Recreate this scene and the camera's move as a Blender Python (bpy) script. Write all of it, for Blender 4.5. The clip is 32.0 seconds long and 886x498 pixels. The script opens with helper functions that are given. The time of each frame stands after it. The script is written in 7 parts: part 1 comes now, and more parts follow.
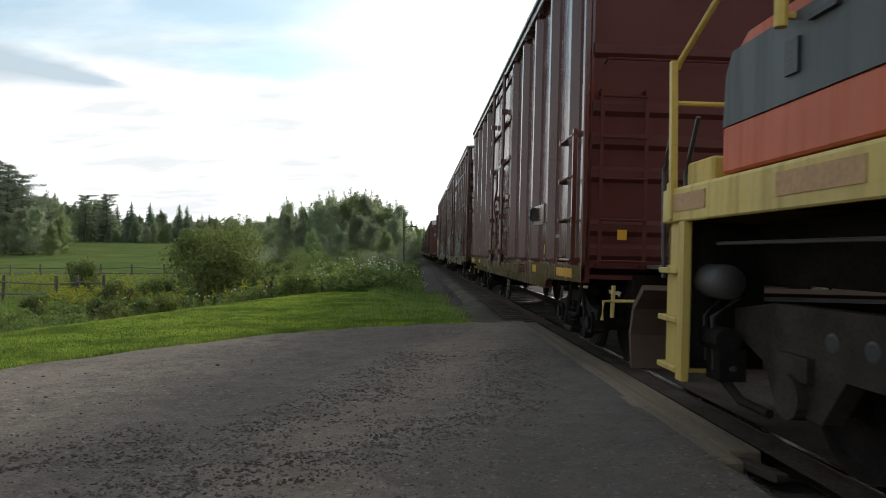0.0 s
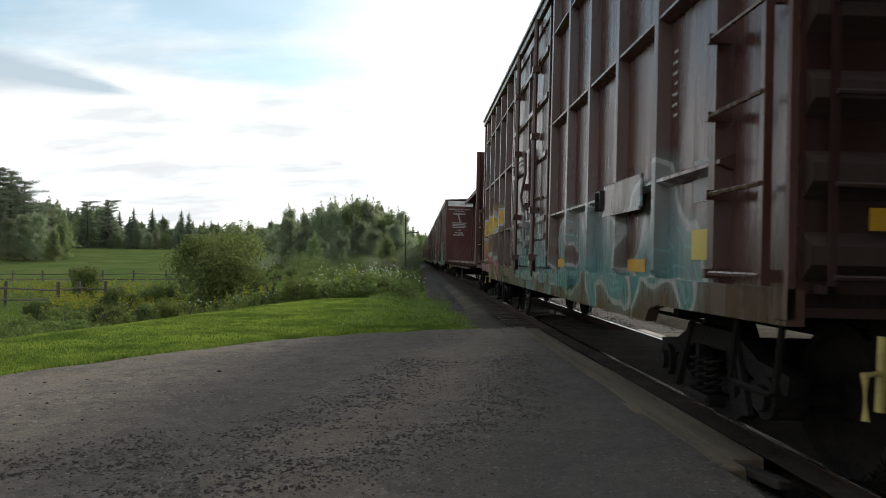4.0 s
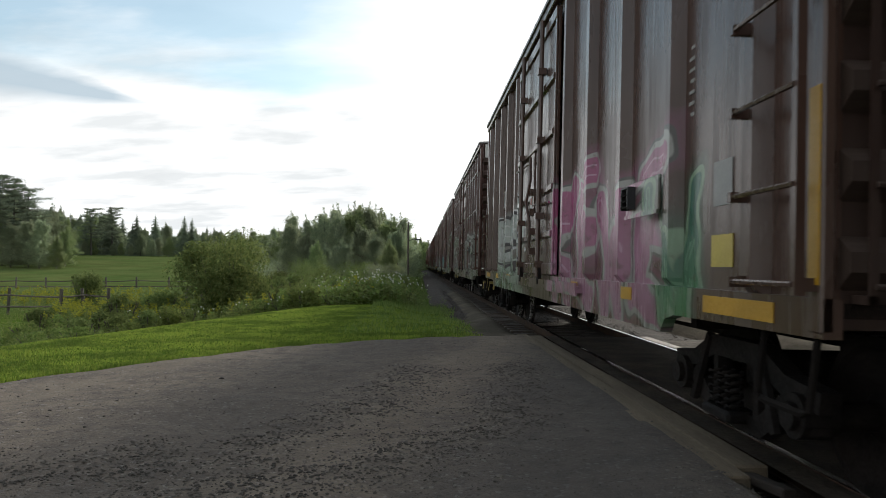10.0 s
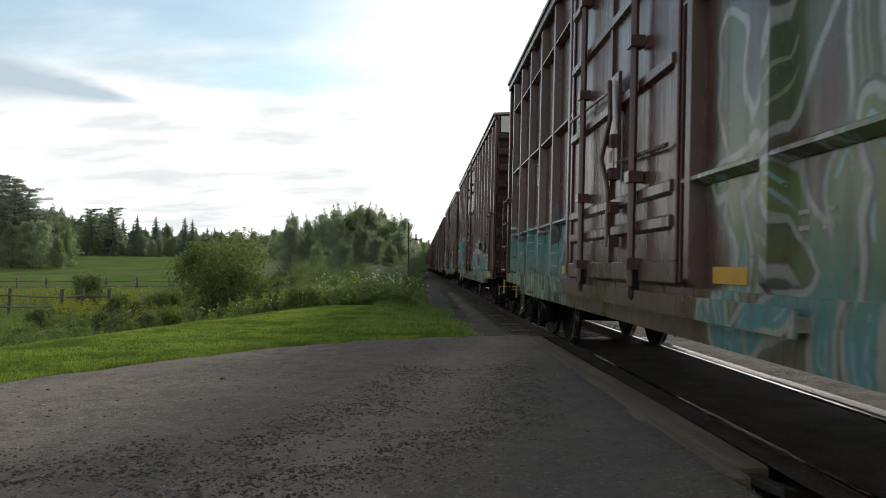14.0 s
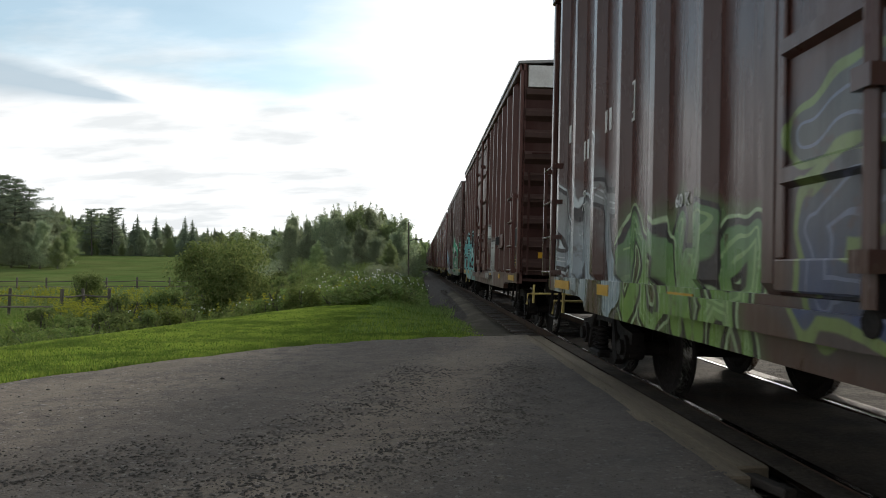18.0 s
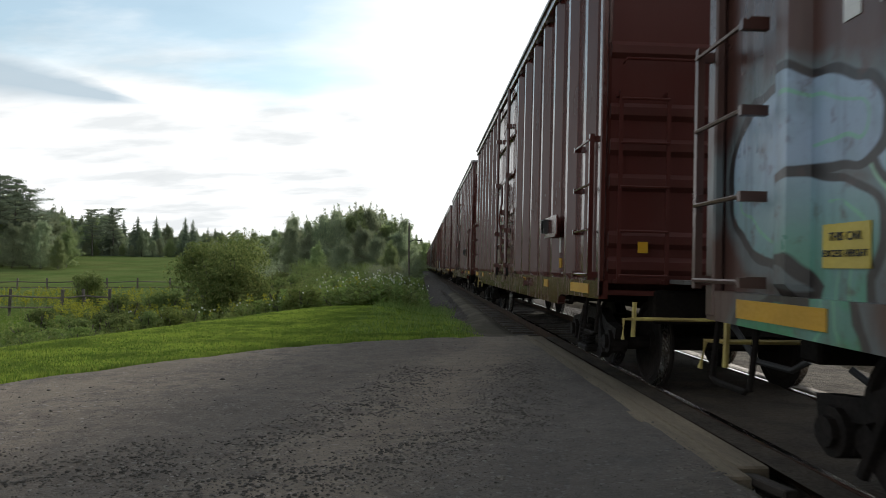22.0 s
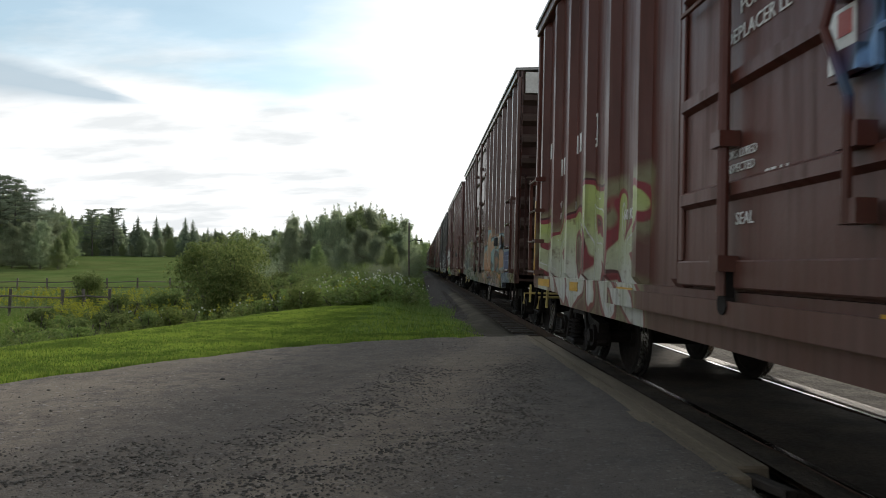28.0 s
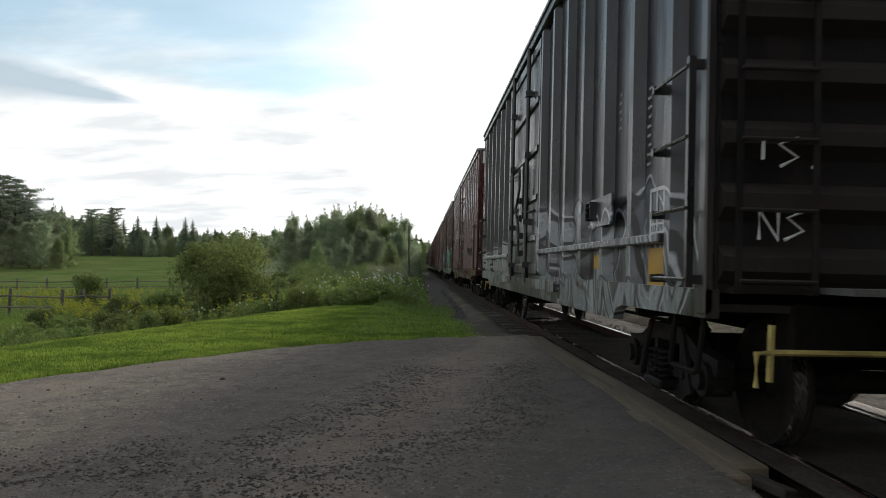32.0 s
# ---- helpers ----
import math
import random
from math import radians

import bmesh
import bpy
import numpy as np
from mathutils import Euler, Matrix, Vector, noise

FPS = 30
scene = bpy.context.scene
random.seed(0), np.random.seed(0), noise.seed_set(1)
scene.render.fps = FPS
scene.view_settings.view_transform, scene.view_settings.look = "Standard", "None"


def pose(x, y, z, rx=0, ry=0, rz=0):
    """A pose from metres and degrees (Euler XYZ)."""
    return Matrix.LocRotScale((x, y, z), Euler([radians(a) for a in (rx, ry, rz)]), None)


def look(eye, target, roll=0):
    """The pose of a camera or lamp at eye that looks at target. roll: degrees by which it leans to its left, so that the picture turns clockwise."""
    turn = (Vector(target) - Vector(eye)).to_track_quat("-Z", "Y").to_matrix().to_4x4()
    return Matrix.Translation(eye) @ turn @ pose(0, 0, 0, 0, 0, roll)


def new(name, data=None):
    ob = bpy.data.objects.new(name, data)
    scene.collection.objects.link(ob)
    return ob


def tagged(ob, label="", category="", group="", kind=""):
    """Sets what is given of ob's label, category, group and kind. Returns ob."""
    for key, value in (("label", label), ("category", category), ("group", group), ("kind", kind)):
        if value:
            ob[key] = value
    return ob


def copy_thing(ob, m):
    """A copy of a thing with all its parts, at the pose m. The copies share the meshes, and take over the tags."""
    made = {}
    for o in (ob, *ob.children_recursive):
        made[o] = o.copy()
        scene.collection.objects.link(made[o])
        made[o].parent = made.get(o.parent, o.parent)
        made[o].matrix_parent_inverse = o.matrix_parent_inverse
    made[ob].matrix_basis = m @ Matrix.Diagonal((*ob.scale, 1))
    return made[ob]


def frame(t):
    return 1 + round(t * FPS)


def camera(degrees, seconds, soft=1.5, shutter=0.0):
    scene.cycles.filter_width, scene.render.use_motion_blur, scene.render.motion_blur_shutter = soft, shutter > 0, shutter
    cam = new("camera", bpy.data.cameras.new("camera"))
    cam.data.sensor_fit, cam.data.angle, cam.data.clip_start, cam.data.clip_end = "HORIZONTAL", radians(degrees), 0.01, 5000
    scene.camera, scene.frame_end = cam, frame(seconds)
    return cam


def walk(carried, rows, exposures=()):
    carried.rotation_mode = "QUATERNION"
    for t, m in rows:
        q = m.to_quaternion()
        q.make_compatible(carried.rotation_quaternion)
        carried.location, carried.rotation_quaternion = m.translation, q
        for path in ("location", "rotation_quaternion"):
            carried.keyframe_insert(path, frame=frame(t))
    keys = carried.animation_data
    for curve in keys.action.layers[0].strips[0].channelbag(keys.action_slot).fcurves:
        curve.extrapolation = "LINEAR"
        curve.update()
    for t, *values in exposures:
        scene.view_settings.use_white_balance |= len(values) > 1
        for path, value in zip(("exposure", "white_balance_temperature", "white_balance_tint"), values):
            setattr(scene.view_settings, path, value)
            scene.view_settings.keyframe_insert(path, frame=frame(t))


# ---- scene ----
import functools

# ---- camera: a tripod beside a level crossing, eased round by hand in the first seconds ----
EYE = (0.0, 0.0, 1.31)
cam = camera(65.4, 32.0, soft=0.8, shutter=0.08)


def gaze(right, up, roll=0.0):
    """The camera's pose, turned right of the track's line and up from level, in degrees."""
    d = Vector((math.sin(radians(right)) * math.cos(radians(up)), math.cos(radians(right)) * math.cos(radians(up)), math.sin(radians(up))))
    return look(EYE, Vector(EYE) + d, roll)


walk(cam, [(t, gaze(1.876 + r, 1.36 + u)) for t, r, u in (
    (0, .394, -1.096), (.5, .464, -1.22), (1, .464, -1.232), (1.5, .462, -1.16), (2, .415, -1.025), (2.5, .384, -.892), (3, .333, -.771), (3.5, .29, -.687),
    (4.5, .225, -.51), (5.5, .175, -.363), (6, .15, -.286), (6.5, .117, -.24), (7, .093, -.184), (7.5, .08, -.14), (8, .055, -.078), (9, .056, -.057),
    (10, .044, -.012), (11, .01, .012), (12, .008, -.016), (13, .03, -.025), (14, .01, .01), (17, .0, .01), (20, 0, 0), (22, -.03, .05), (24, -.02, .06),
    (25, -.02, .03), (28, -.029, .045), (30, -.03, .03), (32, -.02, .03))], exposures=[(0, 0.09), (3.5, 0.06), (6, -0.15), (7, -0.2), (8, -0.15), (10, 0.0), (32, 0.0)])

# ---- sky and sun: a low sun behind thin bright cloud, beyond the train ----
SUN_AZ, SUN_EL = 25.0, 25.5      # degrees right of the track's line, and above the horizon
SUN_DIR = Vector((math.sin(radians(SUN_AZ)) * math.cos(radians(SUN_EL)), math.cos(radians(SUN_AZ)) * math.cos(radians(SUN_EL)), math.sin(radians(SUN_EL))))


def link(nt, a, b):
    nt.links.new(a, b)


def mixed(nt, fac, a, b):
    """A colour mix; fac, a and b are sockets or plain values."""
    n = nt.nodes.new("ShaderNodeMix")
    n.data_type = "RGBA"
    for sock, v in ((n.inputs[0], fac), (n.inputs[6], a), (n.inputs[7], b)):
        if isinstance(v, (int, float)):
            sock.default_value = v
        elif isinstance(v, tuple):
            sock.default_value = (*v[:3], 1)
        else:
            link(nt, v, sock)
    return n.outputs[2]


def maths(nt, op, a, b=0.0, c=None):
    n = nt.nodes.new("ShaderNodeMath")
    n.operation = op
    for sock, v in zip(n.inputs, (a, b, c)):
        if v is None:
            continue
        if isinstance(v, (int, float)):
            sock.default_value = v
        else:
            link(nt, v, sock)
    return n.outputs[0]


def ranged(nt, v, a, b, lo=0.0, hi=1.0):
    n = nt.nodes.new("ShaderNodeMapRange")
    link(nt, v, n.inputs[0])
    n.inputs[1].default_value, n.inputs[2].default_value, n.inputs[3].default_value, n.inputs[4].default_value = a, b, lo, hi
    return n.outputs[0]


def noisy(nt, vec, scale, detail=5, rough=0.55):
    n = nt.nodes.new("ShaderNodeTexNoise")
    n.inputs["Scale"].default_value, n.inputs["Detail"].default_value, n.inputs["Roughness"].default_value = scale, detail, rough
    link(nt, vec, n.inputs["Vector"])
    return n.outputs[0]


def make_sky():
    w = bpy.data.worlds.new("sky")
    scene.world = w
    w.use_nodes = True
    nt = w.node_tree
    nt.nodes.clear()
    N = nt.nodes.new
    out, bg = N("ShaderNodeOutputWorld"), N("ShaderNodeBackground")
    sky = N("ShaderNodeTexSky")
    sky.sky_type, sky.sun_disc = "NISHITA", False
    sky.sun_elevation, sky.sun_rotation = radians(SUN_EL), radians(SUN_AZ)
    sky.air_density, sky.dust_density, sky.ozone_density = 1.0, 0.8, 0.3
    bg.inputs[1].default_value = 0.15
    tc = N("ShaderNodeTexCoord")
    # cloud sheet: the direction flattened on to a plane overhead
    sep, mp = N("ShaderNodeSeparateXYZ"), N("ShaderNodeMapping")
    link(nt, tc.outputs["Generated"], sep.inputs[0])
    up = N("ShaderNodeMath"); up.operation = "ADD"; up.inputs[1].default_value = 0.22
    mx = N("ShaderNodeMath"); mx.operation = "MAXIMUM"; mx.inputs[1].default_value = 0.05
    link(nt, sep.outputs[2], up.inputs[0]); link(nt, up.outputs[0], mx.inputs[0])
    dv = N("ShaderNodeVectorMath"); dv.operation = "DIVIDE"
    cmb = N("ShaderNodeCombineXYZ")
    for k in range(3):
        link(nt, mx.outputs[0], cmb.inputs[k])
    link(nt, tc.outputs["Generated"], dv.inputs[0]); link(nt, cmb.outputs[0], dv.inputs[1])
    mp.inputs["Scale"].default_value = (1.0, 2.2, 1.0)
    mp.inputs["Location"].default_value = (3.1, 0.4, 0.0)
    mp.inputs["Rotation"].default_value = (0, 0, radians(-20))
    link(nt, dv.outputs[0], mp.inputs["Vector"])
    big, small = N("ShaderNodeTexNoise"), N("ShaderNodeTexNoise")
    big.inputs["Scale"].default_value, big.inputs["Detail"].default_value, big.inputs["Roughness"].default_value = 1.1, 7, 0.55
    small.inputs["Scale"].default_value, small.inputs["Detail"].default_value = 3.2, 6
    for n in (big, small):
        link(nt, mp.outputs[0], n.inputs["Vector"])
    # veil thickest round the sun
    dot = N("ShaderNodeVectorMath"); dot.operation = "DOT_PRODUCT"; dot.inputs[1].default_value = SUN_DIR
    nrm = N("ShaderNodeVectorMath"); nrm.operation = "NORMALIZE"
    link(nt, tc.outputs["Generated"], nrm.inputs[0]); link(nt, nrm.outputs[0], dot.inputs[0])
    veil = N("ShaderNodeMapRange"); veil.inputs[1].default_value, veil.inputs[2].default_value, veil.inputs[3].default_value, veil.inputs[4].default_value = 0.82, 0.965, 0.0, 0.6
    link(nt, dot.outputs["Value"], veil.inputs[0])
    low = N("ShaderNodeMapRange"); low.inputs[1].default_value, low.inputs[2].default_value, low.inputs[3].default_value, low.inputs[4].default_value = 0.195, 0.255, 0.55, 0.0
    link(nt, sep.outputs[2], low.inputs[0])
    a1 = N("ShaderNodeMath"); a1.operation = "ADD"; link(nt, big.outputs[0], a1.inputs[0]); link(nt, veil.outputs[0], a1.inputs[1])
    a2 = N("ShaderNodeMath"); a2.operation = "ADD"; link(nt, a1.outputs[0], a2.inputs[0]); link(nt, low.outputs[0], a2.inputs[1])
    back = N("ShaderNodeMapRange"); back.inputs[1].default_value, back.inputs[2].default_value, back.inputs[3].default_value, back.inputs[4].default_value = 0.35, -0.4, 0.0, 0.14
    link(nt, sep.outputs[1], back.inputs[0])
    a3 = N("ShaderNodeMath"); a3.operation = "ADD"; link(nt, a2.outputs[0], a3.inputs[0]); link(nt, back.outputs[0], a3.inputs[1])
    cover = N("ShaderNodeMapRange"); cover.inputs[1].default_value, cover.inputs[2].default_value, cover.inputs[3].default_value = 0.50, 0.84, 0.17
    link(nt, a3.outputs[0], cover.inputs[0])
    tone = N("ShaderNodeValToRGB")
    tone.color_ramp.elements[0].position, tone.color_ramp.elements[0].color = 0.36, (5.7, 5.9, 6.0, 1)
    tone.color_ramp.elements[1].position, tone.color_ramp.elements[1].color = 0.58, (7.7, 7.75, 7.75, 1)
    sv = N("ShaderNodeMath"); sv.operation = "ADD"; link(nt, small.outputs[0], sv.inputs[0]); link(nt, veil.outputs[0], sv.inputs[1])
    link(nt, sv.outputs[0], tone.inputs[0])
    mixc = N("ShaderNodeMix"); mixc.data_type = "RGBA"
    hue = N("ShaderNodeMix"); hue.data_type, hue.blend_type = "RGBA", "MULTIPLY"
    hue.inputs[0].default_value, hue.inputs[7].default_value = 1.0, (0.90, 1.03, 0.96, 1)
    link(nt, sky.outputs[0], hue.inputs[6])
    link(nt, cover.outputs[0], mixc.inputs[0]); link(nt, hue.outputs[2], mixc.inputs[6]); link(nt, tone.outputs[0], mixc.inputs[7])
    # a slate-blue cloud bank that thins out to a point, and small grey puffs low over the wood
    side, height = maths(nt, "DIVIDE", sep.outputs[0], maths(nt, "MAXIMUM", sep.outputs[1], 0.05)), maths(nt, "DIVIDE", sep.outputs[2], maths(nt, "MAXIMUM", sep.outputs[1], 0.05))
    ragged = maths(nt, "MULTIPLY", maths(nt, "SUBTRACT", small.outputs[0], 0.5), 0.022)
    off = maths(nt, "ABSOLUTE", maths(nt, "ADD", maths(nt, "ADD", height, ragged), maths(nt, "MULTIPLY_ADD", side, 0.185, -0.163)))
    wide = maths(nt, "MAXIMUM", maths(nt, "MULTIPLY_ADD", side, -0.17, -0.062), 0.002)
    bank = maths(nt, "MULTIPLY", ranged(nt, maths(nt, "DIVIDE", off, wide), 0.35, 1.15, 0.9, 0.0), maths(nt, "MULTIPLY", ranged(nt, side, -0.38, -0.44), maths(nt, "GREATER_THAN", sep.outputs[1], 0.3)))
    banked = mixed(nt, bank, mixc.outputs[2], (3.35, 4.15, 4.75))
    flat = N("ShaderNodeCombineXYZ")
    link(nt, maths(nt, "MULTIPLY", side, 7.0), flat.inputs[0]); link(nt, maths(nt, "MULTIPLY", height, 16.0), flat.inputs[1])
    puff = ranged(nt, noisy(nt, flat.outputs[0], 1.6, 3, 0.5), 0.54, 0.68, 0.0, 0.42)
    band = maths(nt, "MULTIPLY", ranged(nt, height, 0.16, 0.12), ranged(nt, side, -0.08, -0.25))
    puffed = mixed(nt, maths(nt, "MULTIPLY", puff, maths(nt, "MULTIPLY", band, maths(nt, "GREATER_THAN", sep.outputs[1], 0.3))), banked, (5.0, 5.2, 5.3))
    link(nt, puffed, bg.inputs[0]); link(nt, bg.outputs[0], out.inputs[0])


make_sky()
sun = new("sun", bpy.data.lights.new("sun", "SUN"))
sun.data.energy, sun.data.angle, sun.data.color = 2.5, radians(9.0), (1.0, 0.93, 0.82)
sun.matrix_world = look(SUN_DIR * 60, (0, 0, 0))

# ---- materials ----


def tree_of(name):
    m = bpy.data.materials.new(name)
    m.use_nodes = True
    nt = m.node_tree
    return m, nt, nt.nodes["Principled BSDF"]


def coords(nt, scale=(1, 1, 1), kind="Object"):
    tc, mp = nt.nodes.new("ShaderNodeTexCoord"), nt.nodes.new("ShaderNodeMapping")
    mp.inputs["Scale"].default_value = scale
    link(nt, tc.outputs[kind], mp.inputs["Vector"])
    return mp.outputs[0]


def bumped(nt, bsdf, height, strength=0.3, dist=0.02):
    b = nt.nodes.new("ShaderNodeBump")
    b.inputs["Strength"].default_value, b.inputs["Distance"].default_value = strength, dist
    link(nt, height, b.inputs["Height"])
    link(nt, b.outputs[0], bsdf.inputs["Normal"])


def surface(name, a, b, rough=0.7, metal=0.0, scale=3.0, fine=40.0, bump=0.3, dist=0.01, stretch=(1, 1, 1), grain=0.35, spread=0.0, shine=0.5):
    """Two colours mixed in patches and grain, with a fine relief. spread: how far the tone differs from object to object."""
    m, nt, bs = tree_of(name)
    v = coords(nt, stretch)
    n1, n2 = noisy(nt, v, scale), noisy(nt, v, fine, 4, 0.6)
    col = mixed(nt, ranged(nt, n1, 0.35, 0.65), a, b)
    dark = mixed(nt, maths(nt, "MULTIPLY", ranged(nt, n2, 0.4, 0.75), grain), col, tuple(0.35 * c for c in a))
    if spread:
        info = nt.nodes.new("ShaderNodeObjectInfo")
        hsv = nt.nodes.new("ShaderNodeHueSaturation")
        link(nt, dark, hsv.inputs["Color"])
        link(nt, ranged(nt, info.outputs["Random"], 0, 1, 1 - spread, 1 + spread), hsv.inputs["Value"])
        dark = hsv.outputs[0]
    link(nt, dark, bs.inputs["Base Color"])
    link(nt, ranged(nt, n2, 0.3, 0.7, max(0.02, rough - 0.12), min(1, rough + 0.1)), bs.inputs["Roughness"])
    bs.inputs["Metallic"].default_value = metal
    bs.inputs["Specular IOR Level"].default_value = shine
    bumped(nt, bs, n2, bump, dist)
    return m


# free-hand strokes in a unit cell: hooks, forks, loops and bars, no alphabet
STROKES = (
    (((0.9, 0.9), (0.3, 0.98), (0.12, 0.68), (0.82, 0.40), (0.72, 0.06), (0.1, 0.04)),),
    (((0.9, 0.98), (0.2, 0.9), (0.12, 0.08), (0.85, 0.0)), ((0.18, 0.5), (0.72, 0.54))),
    (((0.05, 0.0), (0.42, 1.0), (0.92, 0.0)), ((0.2, 0.36), (0.8, 0.32))),
    (((0.15, 0.0), (0.2, 0.98), (0.85, 0.82), (0.7, 0.5), (0.2, 0.46)), ((0.45, 0.46), (1.0, -0.05))),
    (((0.15, 0.0), (0.12, 1.0)), ((0.95, 1.02), (0.25, 0.46), (1.0, -0.02))),
    (((0.5, 0.98), (0.1, 0.7), (0.14, 0.2), (0.55, 0.02), (0.9, 0.3), (0.86, 0.75), (0.5, 0.98)),),
    (((0.05, 1.0), (0.25, 0.05), (0.5, 0.6), (0.75, 0.0), (0.98, 1.0)),),
    (((0.1, 0.92), (0.95, 1.0)), ((0.52, 0.95), (0.45, 0.0), (0.1, 0.15))),
)


@functools.lru_cache(None)
def stroke_group():
    """How far a point lies from one fat stroke of paint."""
    g = bpy.data.node_groups.new("stroke", "ShaderNodeTree")
    for word in ("place", "start", "unit", "back"):
        g.interface.new_socket(word, in_out="INPUT", socket_type="NodeSocketVector")
    g.interface.new_socket("fat", in_out="INPUT", socket_type="NodeSocketFloat")
    g.interface.new_socket("far", in_out="OUTPUT", socket_type="NodeSocketFloat")
    a, sub, dt = g.nodes.new("NodeGroupInput"), g.nodes.new("ShaderNodeVectorMath"), g.nodes.new("ShaderNodeVectorMath")
    sub.operation, dt.operation = "SUBTRACT", "DOT_PRODUCT"
    link(g, a.outputs[0], sub.inputs[0]); link(g, a.outputs[1], sub.inputs[1])
    link(g, sub.outputs[0], dt.inputs[0]); link(g, a.outputs[2], dt.inputs[1])
    part_way = maths(g, "MINIMUM", maths(g, "MAXIMUM", dt.outputs["Value"], 0.0), 1.0)
    along, ma, ln = g.nodes.new("ShaderNodeCombineXYZ"), g.nodes.new("ShaderNodeVectorMath"), g.nodes.new("ShaderNodeVectorMath")
    ma.operation, ln.operation = "MULTIPLY_ADD", "LENGTH"
    link(g, part_way, along.inputs[1]); link(g, part_way, along.inputs[2])
    link(g, along.outputs[0], ma.inputs[0]); link(g, a.outputs[3], ma.inputs[1]); link(g, sub.outputs[0], ma.inputs[2]); link(g, ma.outputs[0], ln.inputs[0])
    far = maths(g, "SUBTRACT", ln.outputs["Value"], a.outputs[4])
    link(g, far, g.nodes.new("NodeGroupOutput").inputs[0])
    return g


def sprayed(nt, v, patch, bare, y0, y1, z0, z1, fa, fb, line, size, seed):
    """A sprayed piece: fat overlapping strokes with an outline, an inner shine and a loose cloud of colour behind."""
    rnd = random.Random(seed * 7 + 3)
    wob = nt.nodes.new("ShaderNodeTexNoise")
    wob.inputs["Scale"].default_value, wob.inputs["Detail"].default_value = 1.7, 1.5
    link(nt, v, wob.inputs["Vector"])
    vm = nt.nodes.new("ShaderNodeVectorMath")
    vm.operation = "MULTIPLY_ADD"
    vm.inputs[1].default_value = (0.0, 0.5, 0.4)
    link(nt, wob.outputs["Color"], vm.inputs[0])
    link(nt, v, vm.inputs[2])
    flat = nt.nodes.new("ShaderNodeVectorMath")
    flat.operation = "MULTIPLY"
    flat.inputs[1].default_value = (0.0, 1.0, 1.0)
    link(nt, vm.outputs[0], flat.inputs[0])
    n = max(1, min(5, round((y1 - y0) / (1.15 * size))))
    w, h = (y1 - y0) / n, z1 - z0
    fat = 0.125 * min(w, h) + 0.02
    edge = 0.036 + 0.016 * size
    pale = tuple(min(0.6, 0.22 + 0.9 * c) for c in fa) if max(line) < 0.1 else tuple(0.25 * c for c in line)
    sz = nt.nodes.new("ShaderNodeSeparateXYZ")
    link(nt, flat.outputs[0], sz.inputs[0])
    rise = ranged(nt, maths(nt, "ADD", sz.outputs[2], maths(nt, "MULTIPLY", patch, 0.5)), z0 + 0.45 + 0.15 * h, z0 + 0.45 + 0.75 * h)
    fill = mixed(nt, rise, fa, fb)
    fill = mixed(nt, ranged(nt, noisy(nt, v, 2.6, 3), 0.52, 0.60, 0.0, 0.4), fill, tuple(0.6 * a + 0.15 * b for a, b in zip(fb, fa)))
    ragged = maths(nt, "MULTIPLY", maths(nt, "SUBTRACT", noisy(nt, v, 3.0, 3), 0.5), 0.26)
    mist = tuple(0.5 * a + 0.2 * b for a, b in zip(fb, fa))
    letters = []
    for k in range(n):
        flip_y, lean = rnd.random() < 0.7, rnd.uniform(-0.12, 0.22) * h
        tall, drop = rnd.uniform(0.8, 1.08) * h, rnd.uniform(-0.06, 0.08) * h
        best = None
        for run in rnd.choice(STROKES):
            pts = []
            for a, b in run:
                a = 1 - a if flip_y else a
                pts.append(Vector((0, y0 + 0.25 + w * (k + 0.06 + 0.88 * a) + lean * (b - 0.5), z0 + 0.2 + drop + fat * 0.8 + (tall - 1.6 * fat) * b)))
            for p, q in zip(pts, pts[1:]):
                node = nt.nodes.new("ShaderNodeGroup")
                node.node_tree = stroke_group()
                d = q - p
                node.inputs[1].default_value = p
                node.inputs[2].default_value = d / max(1e-4, d.length_squared)
                node.inputs[3].default_value = -d
                node.inputs[4].default_value = fat * rnd.uniform(0.7, 1.15)
                link(nt, flat.outputs[0], node.inputs[0])
                dist = node.outputs[0]
                best = dist if best is None else maths(nt, "MINIMUM", best, dist)
        letters.append(best)
    out = bare
    for best in letters:
        out = mixed(nt, maths(nt, "MULTIPLY", ranged(nt, maths(nt, "ADD", best, ragged), edge + 0.13, edge + 0.03), 0.5), out, mist)
    for k, best in enumerate(letters):
        if (seed + k) % 3:
            out = mixed(nt, ranged(nt, best, edge + 0.032, edge + 0.022), out, pale)
        out = mixed(nt, ranged(nt, best, edge + 0.006, edge - 0.004), out, line)
        out = mixed(nt, ranged(nt, best, 0.006, -0.006), out, fill)
        shine = maths(nt, "MULTIPLY", maths(nt, "LESS_THAN", maths(nt, "ABSOLUTE", maths(nt, "ADD", best, fat * 0.55)), 0.010), maths(nt, "GREATER_THAN", patch, 0.5))
        out = mixed(nt, maths(nt, "MULTIPLY", shine, 0.7), out, tuple(min(0.6, 0.15 + 1.2 * c) for c in fa))
    worn = ranged(nt, noisy(nt, v, 9, 5), 0.30, 0.42, 0.35, 0.95)
    return mixed(nt, worn, bare, out)


